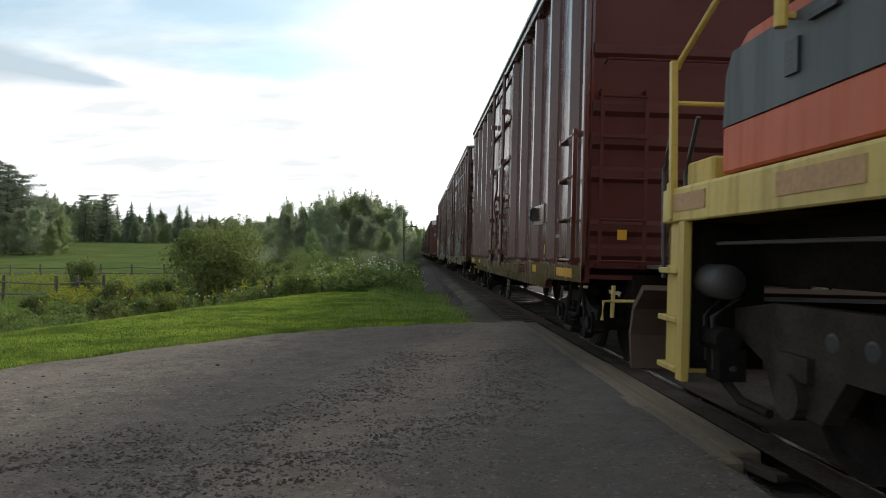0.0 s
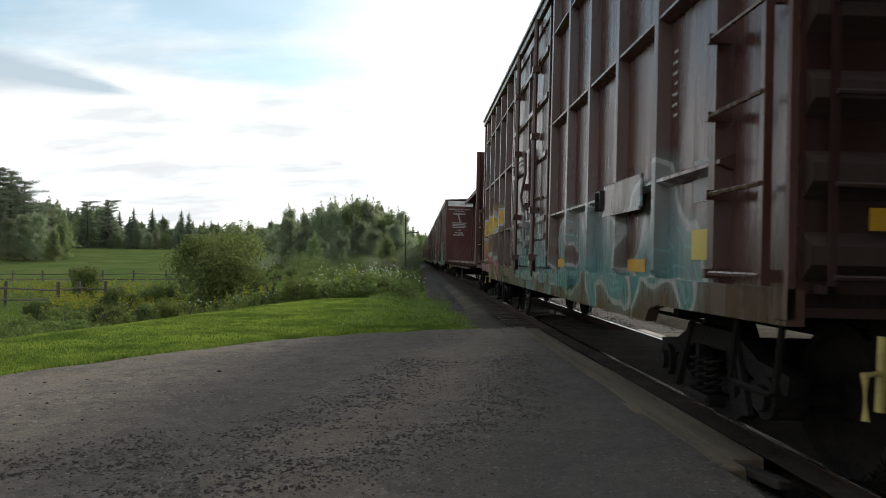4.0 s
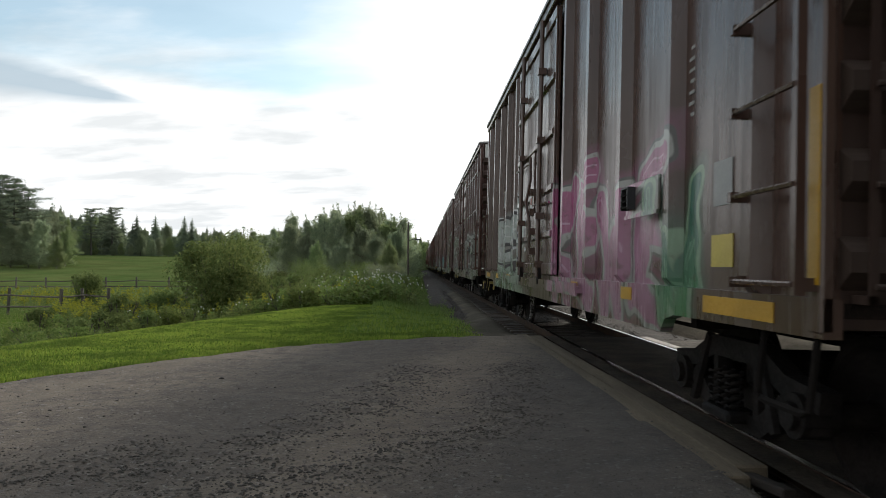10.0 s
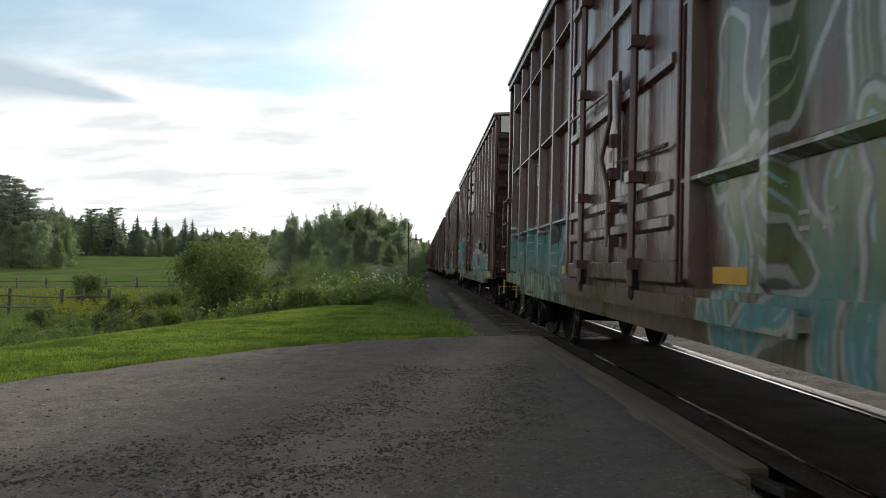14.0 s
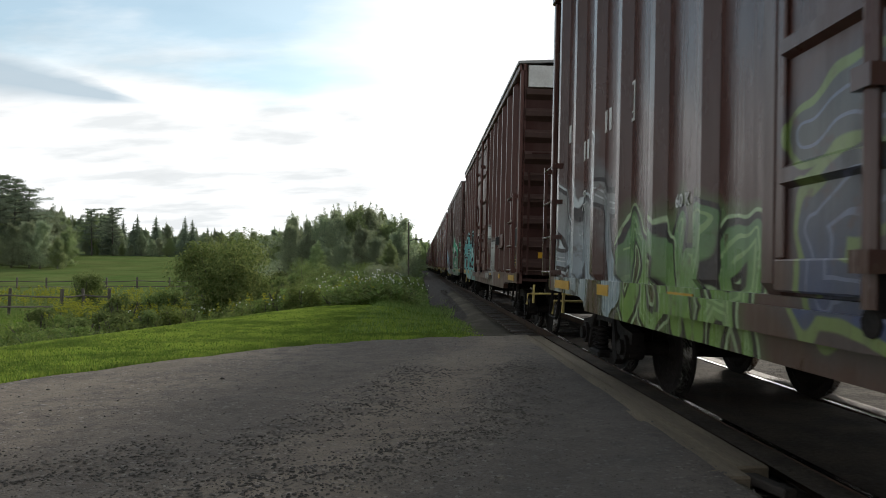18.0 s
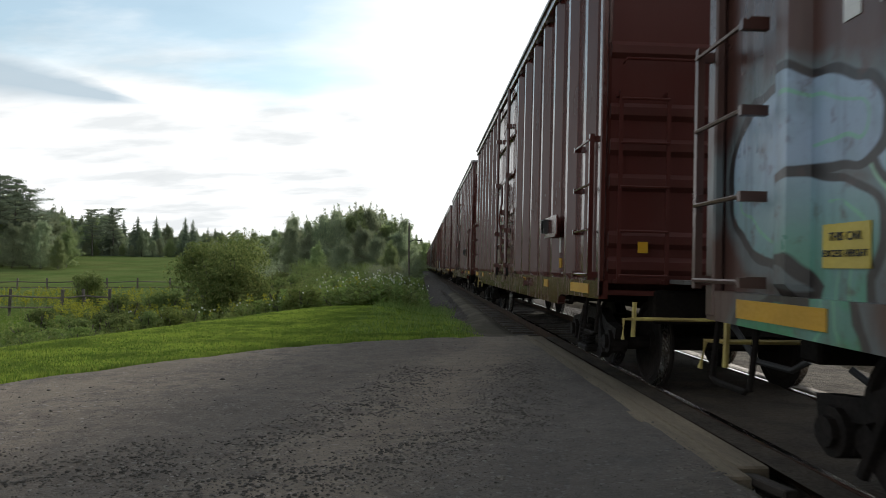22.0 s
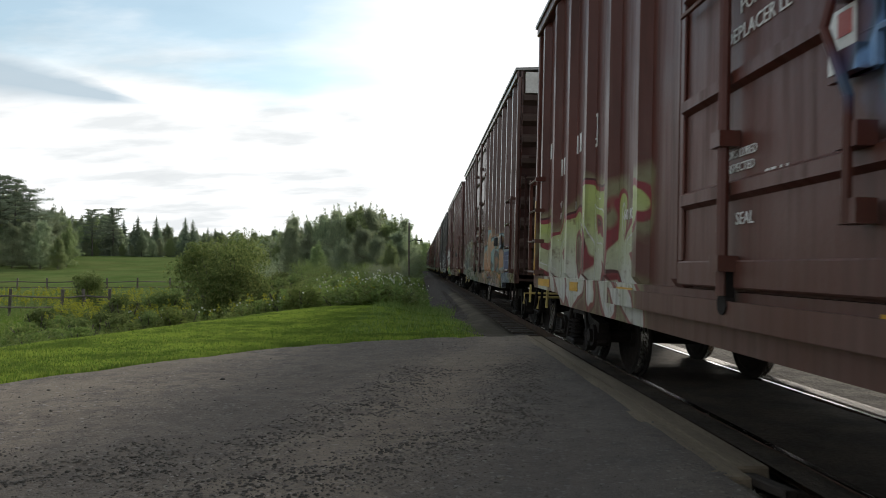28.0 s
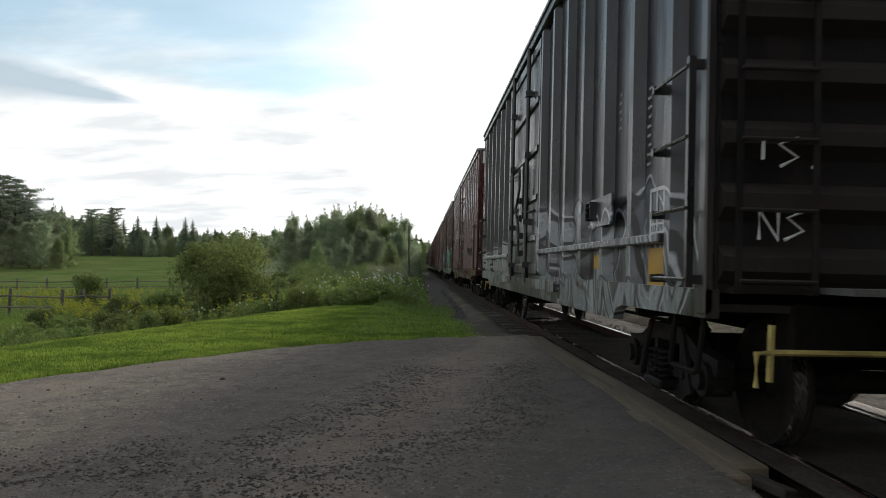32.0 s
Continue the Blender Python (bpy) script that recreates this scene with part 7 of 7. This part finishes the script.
def build_woods():
    kinds = {
        "a": tagged(broad_tree(1, 9.0, 2.7, "aspen_tree", "leaf_far"), "tall aspen at the wood's edge, leaves hazed to grey-green", "tree", "woodland trees"),
        "b": tagged(broad_tree(2, 10.0, 3.2, "maple_tree", "leaf_dark"), "broad dark green maple at the wood's edge", "tree", "woodland trees"),
        "c": tagged(broad_tree(3, 8.0, 2.2, "birch_tree", "leaf_mid", "birch"), "slim pale-barked birch with loose crown", "tree", "woodland trees"),
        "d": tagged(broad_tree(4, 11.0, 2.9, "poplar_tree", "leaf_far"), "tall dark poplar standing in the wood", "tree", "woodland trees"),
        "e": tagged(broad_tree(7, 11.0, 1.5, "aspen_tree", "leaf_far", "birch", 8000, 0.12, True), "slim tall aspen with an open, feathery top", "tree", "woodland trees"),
        "p": tagged(pine(8, 12.0, 2.6), "old dark pine with level boughs and a flat open top", "tree", "woodland trees"),
        "s": tagged(spruce(5, 10.0, 2.2), "dark pointed spruce in the tree line", "tree", "woodland trees"),
        "t": tagged(spruce(6, 12.0, 2.8), "tall dark spruce in the tree line", "tree", "woodland trees"),
    }
    first = dict.fromkeys(kinds, True)

    def tree(k, x, y, turn, grow):
        if first[k]:
            first[k] = False
            return on_land(kinds[k], x, y, turn, grow)
        return planted(kinds[k], x, y, turn, grow)

    rnd = random.Random(11)
    # the clump that stands beside the line
    for k, px, y, top in (("d", 515, 84, 366), ("b", 545, 80, 392), ("a", 580, 86, 352), ("d", 600, 82, 348), ("c", 628, 84, 345), ("a", 655, 86, 344), ("b", 640, 76, 372),
                          ("c", 690, 86, 366), ("b", 705, 80, 380), ("a", 722, 92, 384), ("b", 665, 74, 390), ("c", 560, 74, 410), ("b", 610, 72, 405), ("c", 500, 90, 398), ("a", 530, 92, 376),
                          ("a", 565, 98, 368), ("b", 590, 100, 372), ("d", 618, 98, 356), ("a", 640, 100, 352), ("c", 672, 98, 350), ("b", 682, 96, 372), ("a", 708, 100, 378), ("c", 545, 100, 384), ("b", 575, 76, 412), ("c", 690, 72, 408), ("a", 485, 96, 402), ("b", 460, 100, 410), ("c", 730, 100, 398),
                          ("e", 512, 88, 358), ("e", 524, 90, 364), ("e", 538, 86, 366), ("e", 572, 88, 352), ("e", 585, 84, 346), ("e", 597, 90, 343), ("e", 612, 88, 347), ("e", 626, 86, 340), ("e", 648, 90, 345), ("e", 662, 86, 340), ("e", 671, 92, 345), ("e", 694, 90, 364), ("e", 706, 88, 362), ("e", 718, 96, 374)):
        x = (px - 744) / 1221 * y
        h = 1.31 + (470 - top - (0 if k == "e" else 13)) / 1221 * y - land(x, y)
        base = {"a": 9.0, "b": 10.0, "c": 8.0, "d": 11.0, "e": 11.0}[k]
        tree(k, x, y, rnd.uniform(0, 360), h / base * 0.98)
    # the far tree line, across the hay field
    px = -330
    while px < 520:
        y = rnd.uniform(158, 182) if px > 130 else rnd.uniform(118, 140)
        prof = ((-330, 300), (-100, 320), (0, 335), (40, 322), (70, 345), (110, 368), (150, 378), (200, 372), (240, 400), (290, 395), (330, 392), (400, 408), (520, 405))
        top = 400
        for (a, ta), (b, tb) in zip(prof, prof[1:]):
            if a <= px <= b:
                top = ta + (tb - ta) * (px - a) / (b - a)
        top += rnd.uniform(-4, 26)
        x = (px - 744) / 1221 * y
        h = max(5.0, 1.31 + (470 - top) / 1221 * y - land(x, y))
        k = rnd.choice("abcdabst")
        base = {"a": 9.0, "b": 10.0, "c": 8.0, "d": 11.0, "s": 10.0, "t": 12.0}[k]
        tree(k, x, y, rnd.uniform(0, 360), h / base)
        px += rnd.uniform(5.5, 10)
    for px, top in ((250, 381), (282, 382), (243, 396), (332, 384), (345, 388), (205, 368)):
        y = 156.0
        x = (px - 744) / 1221 * y
        tree("s", x, y, px, (1.31 + (470 - top) / 1221 * y - land(x, y)) / 10.0)
    for px, top, y in ((10, 308, 108), (38, 314, 110), (-30, 318, 106), (62, 332, 112), (172, 370, 150), (208, 368, 152)):
        x = (px - 744) / 1221 * y
        tree("p", x, y, px, (1.31 + (470 - top) / 1221 * y - land(x, y)) / 12.0)
    # low trees where the line runs out of sight
    for px, top, y in ((748, 420, 210), (760, 424, 230), (738, 425, 190), (728, 418, 150), (775, 430, 260), (715, 405, 120)):
        x = (px - 744) / 1221 * y
        tree("c", x, y, px, (1.31 + (470 - top) / 1221 * y - land(x, y)) / 8.0)
    # young growth that hides the trunks at the wood's foot
    px = -330
    while px < 500:
        y = rnd.uniform(150, 156) if px > 130 else rnd.uniform(103, 112)
        x = (px - 744) / 1221 * y
        top = 420 + rnd.uniform(-14, 12) if px > 130 else 385 + rnd.uniform(-25, 30)
        tree(rnd.choice("abccd"), x, y, rnd.uniform(0, 360), max(3.0, 1.31 + (470 - top) / 1221 * y - land(x, y)) / 9.5)
        px += rnd.uniform(12, 20)
    # a second rank and undergrowth that close the tree line below the crowns
    px = -330
    while px < 700:
        y = rnd.uniform(186, 205) if px > 130 else rnd.uniform(142, 152)
        x = (px - 744) / 1221 * y
        top = 410 + rnd.uniform(-6, 14) if px > 130 else 375 + rnd.uniform(-10, 30)
        tree(rnd.choice("abcd"), x, y, rnd.uniform(0, 360), max(4.0, 1.31 + (470 - top) / 1221 * y - land(x, y)) / 9.5)
        px += rnd.uniform(6, 10)
    # beyond the track
    for k, x, y, g in (("t", 15.5, 23, 0.78), ("t", 17.5, 25.5, 0.7), ("s", 16.0, 27.5, 0.62), ("t", 18.6, 21, 0.8), ("b", 16, 36, 0.36), ("a", 19, 38, 0.42), ("c", 17, 42, 0.45), ("b", 20, 45, 0.45), ("a", 16.5, 50, 0.45), ("b", 18, 56, 0.5), ("a", 23, 40, 0.5), ("d", 22, 34, 0.5), ("b", 21, 29, 0.5), ("c", 15.5, 60, 0.5), ("a", 26, 27, 0.6), ("t", 21, 24, 1.0), ("s", 25, 33, 1.05), ("t", 19, 33, 0.55), ("b", 27, 46, 0.65), ("s", 22, 41, 0.5), ("a", 24, 58, 0.7), ("b", 20, 66, 0.6), ("t", 33, 50, 0.8),
                       ("b", 18, 80, 0.6), ("a", 22, 95, 0.75), ("d", 30, 72, 0.7), ("c", 17, 110, 0.8), ("b", 19, 130, 0.8), ("t", 30, 20, 1.1), ("b", 36, 30, 0.9)):
        tree(k, x, y, rnd.uniform(0, 360), g)


def build_bushes():
    big = on_land(tagged(bush(21, 4.9, 3.7, "leaf_light", "willow_bush", 26000, 0.075), "large rounded willow bush beside the weeds", "bush"), -8.6, 31.5)
    for sd, x, y, w, h, mt, nm, lab in (
            (22, -17.9, 38.0, 2.1, 2.2, "scrub", "bush", "small round bush behind the rail fence"),
            (23, -11.0, 26.0, 1.4, 1.5, "scrub", "bush", "small dark bush on one stem below the lawn"),
            (24, -2.6, 50.0, 4.0, 2.9, "leaf_dark", "bush", "dark rounded bush at the wood's foot"),
            (25, -6.0, 37.0, 3.0, 1.9, "scrub", "bush", "low bush among the weeds"),
            (26, -11.4, 31.0, 1.9, 1.4, "scrub", "bush", "dark low bush at the willow's foot"),
            (27, -6.4, 44.0, 4.0, 2.6, "scrub", "bush", "scrubby bush before the wood"),
            (28, -4.4, 52.0, 4.0, 2.8, "scrub", "bush", "scrubby bush before the wood"),
            (29, -9.5, 56.0, 5.0, 3.0, "scrub", "bush", "scrubby bush before the wood"),
            (30, -14.0, 60.0, 5.0, 2.8, "leaf_dark", "bush", "dark scrub before the wood")):
        on_land(tagged(bush(sd, w, h, mt, nm, 5200, 0.07), lab, "bush"), x, y, sd * 40)


def build_shrubs():
    """Low shrubs and coarse weeds in clumps below the lawn's brow and along the wood's foot."""
    rnd = random.Random(31)
    kinds = [tagged(bush(41, 1.3, 0.95, "weed", "shrub", 2200, 0.055), "low leafy shrub among the weeds", "shrub", "shrubs in the hollow"),
             tagged(bush(42, 1.7, 0.8, "weed", "shrub", 2200, 0.06), "low spreading clump of coarse weeds", "shrub", "shrubs in the hollow"),
             tagged(bush(43, 1.1, 1.1, "scrub", "shrub", 2200, 0.055), "low dark shrub among the weeds", "shrub", "shrubs in the hollow")]
    n = 0
    while n < 230:
        y = rnd.uniform(15, 62) if n < 90 else rnd.uniform(27, 60)
        x = rnd.uniform(-0.68 * y, -0.5 - 0.02 * y) if n < 90 else rnd.uniform(-0.27 * y, -0.02 * y)
        q = crest(x, y)
        if q < 3.0 and y < 25 or q > 19 or (x < -13 and 26 < y) or (y > 36 and x < -0.28 * y) or (y > 12 and x < -0.31 * y):
            continue
        k = n % 3
        g = rnd.uniform(0.55, 1.25) * (0.75 if x < -9 and y < 34 else 1.0) * (1.5 if y > 40 else 1.0)
        if n < 3:
            on_land(kinds[k], x, y, rnd.uniform(0, 360), g)
        else:
            planted(kinds[k], x, y, rnd.uniform(0, 360), g)
        n += 1


    for k in range(34):
        y = rnd.uniform(19, 31)
        x = (rnd.uniform(50, 345) - 744) / 1221 * y
        if crest(x, y) > 2.5:
            planted(kinds[rnd.choice((0, 1, 1, 2, 2))], x, y, rnd.uniform(0, 360), rnd.uniform(0.5, 0.95))


def blades(name, spots, material, lean=0.35):
    """Grass blades: (x, y, height, width) each."""
    rnd = random.Random(5)
    verts, faces = [], []
    for x, y, h, w in spots:
        a = rnd.random() * 6.28
        z = land(x, y) - 0.03
        dx, dy = math.cos(a), math.sin(a)
        lx, ly = rnd.uniform(-lean, lean) * h, rnd.uniform(-lean, lean) * h
        b = len(verts)
        verts += [(x - dx * w, y - dy * w, z), (x + dx * w, y + dy * w, z), (x + lx, y + ly, z + h)]
        faces.append((b, b + 1, b + 2))
    return raw_mesh(name, verts, faces, material)


def weeds(name, spots, material, head=None):
    """Tall weeds: stems with narrow leaves, and flower heads of their own mesh where asked."""
    rnd = random.Random(6)
    verts, faces, hv, hf = [], [], [], []
    for x, y, h in spots:
        z = land(x, y) - 0.05
        lx, ly = rnd.uniform(-0.15, 0.15) * h, rnd.uniform(-0.15, 0.15) * h
        top = Vector((x + lx, y + ly, z + h))
        b = len(verts)
        verts += [(x - 0.006, y, z), (x + 0.006, y, z), tuple(top)]
        faces.append((b, b + 1, b + 2))
        for i in range(16):
            f = rnd.uniform(0.05, 0.98)
            p = Vector((x, y, z)).lerp(top, f)
            a, L = rnd.random() * 6.28, h * rnd.uniform(0.14, 0.30) * (1.15 - 0.5 * f)
            d = Vector((math.cos(a), math.sin(a), rnd.uniform(0.0, 0.7))) * L
            s = Vector((-math.sin(a), math.cos(a), 0)) * L * 0.22
            b = len(verts)
            verts += [tuple(p), tuple(p + d * 0.5 + s), tuple(p + d), tuple(p + d * 0.5 - s)]
            faces.append((b, b + 1, b + 2, b + 3))
        if head == "plume":
            for i in range(8):
                a = rnd.random() * 6.28
                p = top + Vector((math.cos(a) * 0.05, math.sin(a) * 0.05, rnd.uniform(-0.20, 0.05)))
                r = rnd.uniform(0.025, 0.05)
                b = len(hv)
                hv += [(p.x - r, p.y, p.z), (p.x + r * 0.3, p.y - r, p.z + r), (p.x + r, p.y, p.z - r * 0.4), (p.x, p.y + r, p.z + r * 0.5)]
                hf += [(b, b + 1, b + 2), (b, b + 2, b + 3)]
        elif head == "umbel":
            r = rnd.uniform(0.02, 0.05)
            b = len(hv)
            hv += [(top.x + r * math.cos(k * 1.047), top.y + r * math.sin(k * 1.047), top.z + 0.02 * (k % 2)) for k in range(6)] + [(top.x, top.y, top.z + 0.03), (top.x, top.y, top.z - 0.05)]
            hf += [(b + k, b + (k + 1) % 6, b + 6) for k in range(6)] + [(b + (k + 1) % 6, b + k, b + 7) for k in range(6)]
    t = new(name)
    put("stalks", raw_mesh("stalks", verts, faces, material), t)
    if hv:
        put("blossoms", raw_mesh("blossoms", hv, hf, M["goldenrod" if head == "plume" else "umbel"]), t)
    return t


def build_grass():
    rnd = random.Random(15)
    spots = []
    while len(spots) < 90000:
        y = rnd.uniform(6.0, 24.5)
        x = rnd.uniform(-0.66 * y - 2.0, 1.25)
        q = crest(x, y)
        edge = road_edge(x) + 0.22 * noise.noise((x * 1.9, 0, 0)) + 0.10 * noise.noise((x * 6, 4, 0))
        if y < edge - 0.05 or q > 2.5 or y > 23.5 + noise.noise((x, 0, 9)) or (x > 0.2 and rnd.random() < (x - 0.2) * 0.9):
            continue
        tall = 0.018 + 0.022 * rnd.random() + 0.035 * max(0, noise.noise((x * 0.8, y * 0.8, 7))) + (0.045 * rnd.random() if y < edge + 0.35 else 0)
        spots.append((x, y, tall, rnd.uniform(0.006, 0.014)))
    tagged(put("lawn_grass", blades("lawn_grass", spots, M["grass"])), "short bright green mown grass on the bank", "grass", kind="stuff")
    tuft = []
    while len(tuft) < 9000:
        y = rnd.uniform(13.5, 45)
        x = rnd.uniform(-1.6, 1.1) + 0.25 * noise.noise((y * 0.4, 2, 2))
        if y < 22.5 and rnd.random() < 0.55:
            continue
        tuft.append((x, y, rnd.uniform(0.06, 0.25) * (1 if y > 22 else 0.6), rnd.uniform(0.01, 0.02)))
    tagged(put("verge_grass", blades("verge_grass", tuft, M["weed"], 0.5)), "ragged grass and weeds along the ballast", "grass", kind="stuff")
    green, gold, lace, field = [], [], [], []
    while len(green) < 5200:
        y = rnd.uniform(12, 52)
        x = rnd.uniform(-0.72 * y - 2, 0.2 - 0.01 * y)
        q = crest(x, y)
        if not ((q > 3.6 and y < 34) or y > 24.3) or (q > 24) or (x < -17 and y > 36):
            continue
        green.append((x, y, rnd.uniform(0.4, 0.95) * (0.55 if 0 < q < 7 and y < 24 else 0.55 if x < -12 else 1.0)))
    for _ in range(260):
        y = rnd.uniform(23.5, 40)
        x = rnd.uniform(-13, -1.5)
        if crest(x, y) < 3.5 and y < 25:
            continue
        gold.append((x, y, rnd.uniform(0.7, 1.15)))
    for _ in range(700):
        y = rnd.uniform(37.5, 56)
        gold.append((rnd.uniform(-0.62 * y - 2, -0.36 * y), y, rnd.uniform(0.5, 0.9)))
    for _ in range(420):
        y = rnd.uniform(27, 36)
        gold.append(((rnd.uniform(110, 340) - 744) / 1221 * y, y, rnd.uniform(0.45, 0.95)))
    for _ in range(170):
        y = rnd.uniform(24, 33)
        lace.append((rnd.gauss(-1.4, 0.9) - 0.02 * y, y, rnd.uniform(0.8, 1.25)))
    for _ in range(50):
        y = rnd.uniform(24, 30)
        lace.append((rnd.uniform(-11, -3), y, rnd.uniform(0.6, 0.9)))
    tagged(weeds("weeds", green, M["weed"]), "tall green weeds filling the hollow and verge", "weeds", kind="stuff")
    tagged(weeds("goldenrod", gold, M["weed"], "plume"), "yellow flowering goldenrod along the fence and verge", "wildflowers", kind="stuff")
    tagged(weeds("queen_annes_lace", lace, M["weed"], "umbel"), "white flat-headed wildflowers on tall stalks", "wildflowers", kind="stuff")
    far = []
    for _ in range(3000):
        far.append((rnd.uniform(8.5, 20), rnd.uniform(4, 60), rnd.uniform(0.3, 0.8)))
    for _ in range(1800):
        far.append((rnd.gauss(9.6, 1.0), rnd.uniform(8, 30), rnd.uniform(0.2, 0.5)))
    tagged(weeds("trackside_weeds", far, M["weed"]), "green weeds on the far side of the track", "weeds", kind="stuff")


def build_fence():
    def run(posts, label, leans, low=0.0):
        f = tagged(new("rail_fence"), label, "fence")
        post = mesh("fence_post", lambda bm: chamfered(bm, -0.07, 0.07, -0.07, 0.07, -0.3, 1.35, 0.02), M["wood_grey"])
        tops = []
        for (x, y), ln in zip(posts, leans):
            put("post", post, f, pose(x, y, land(x, y) - low, ln, ln * 1.3, x * 20))
            tops.append(Vector((x, y, land(x, y) - low)))
        for k, (a, b) in enumerate(zip(tops, tops[1:])):
            for h in (0.42, 0.95):
                j = 0.05 * math.sin(k * 3 + h * 9)
                bm = bmesh.new()
                tube(bm, [a + Vector((0, -0.07, h + j)), a.lerp(b, 0.5) + Vector((0, -0.08, h - 0.02)), b + Vector((0, -0.07, h - j))], 0.045, 6)
                me = bpy.data.meshes.new("fence_rail")
                bm.to_mesh(me)
                bm.free()
                me.materials.append(M["wood_grey"])
                put("rail", me, f)
        return f
    run([(-26.4, 37.0), (-23.7, 36.5), (-21.0, 36.0), (-18.37, 36.0), (-17.16, 36.0), (-15.99, 36.0)], "weathered grey split-rail fence among weeds", [0, 2, -2, 3, -5, 1])
    run([(-46, 71), (-43, 70.5), (-40.1, 70), (-37.2, 70), (-34.2, 70), (-31.3, 70), (-28.3, 70), (-25.1, 70), (-22, 70)], "far grey split-rail fence along the hay field", [0, 1, -1, 0, 2, 0, -1, 0, 1], 0.3)
    run([(-12.6, 37.5), (-11.4, 36.8), (-9.6, 36.2)], "short leaning run of old fence rails", [6, -8, 4])


def build_pole():
    t = tagged(new("utility_pole"), "thin dark pole with a small lamp arm beside the line", "pole")
    y = 62.0
    x = (723 - 744) / 1221 * y
    b = bmesh.new()
    tube(b, [(0, 0, -0.3), (0, 0, 3.0), (0.02, 0, 6.3)], 0.09, 8, True, 0.06)
    me = bpy.data.meshes.new("post"); b.to_mesh(me); b.free(); me.materials.append(M["bark"])
    put("post", me, t)
    b = bmesh.new()
    tube(b, [(0, 0, 4.55), (0.5, 0, 4.75), (1.0, 0, 4.72)], 0.03, 6)
    me = bpy.data.meshes.new("arm"); b.to_mesh(me); b.free(); me.materials.append(M["black"])
    put("arm", me, t)
    b = bmesh.new()
    chamfered(b, 0.75, 1.2, -0.1, 0.1, 4.64, 4.76, 0.03)
    me = bpy.data.meshes.new("lamp_head"); b.to_mesh(me); b.free(); me.materials.append(M["black"])
    put("lamp_head", me, t)
    t.matrix_basis = Matrix.Translation((x, y, land(x, y)))


build_woods()
build_bushes()
build_shrubs()
build_grass()
build_fence()
build_pole()

# ---- what moves ----


def travelled(t):
    """How far the train has rolled past at t seconds; it gathers speed a little."""
    return 9.519 * t + 0.02569 * t * t


def motions():
    lean = radians(CANT)
    for thing, start in CARS:
        walk(thing, [(t, Matrix.Translation((TRACK, start - travelled(t), -0.7525 * math.sin(lean))) @ Matrix.Rotation(lean, 4, "Y")) for t in [0.5 * k for k in range(65)]])
    # wheels roll without slipping; all alike, so the two places in a truck are keyed once and shared
    keyed = {}
    for wheel, place in AXLES:
        if place not in keyed:
            at = wheel.matrix_basis.translation.copy()
            walk(wheel, [(k / FPS, Matrix.Translation(at) @ Matrix.Rotation(travelled(k / FPS) / 0.46, 4, "X")) for k in range(32 * FPS + 1)])
            keyed[place] = wheel
        else:
            src = keyed[place].animation_data
            wheel.rotation_mode = "QUATERNION"
            wheel.animation_data_create()
            wheel.animation_data.action = src.action
            wheel.animation_data.action_slot = src.action_slot


motions()
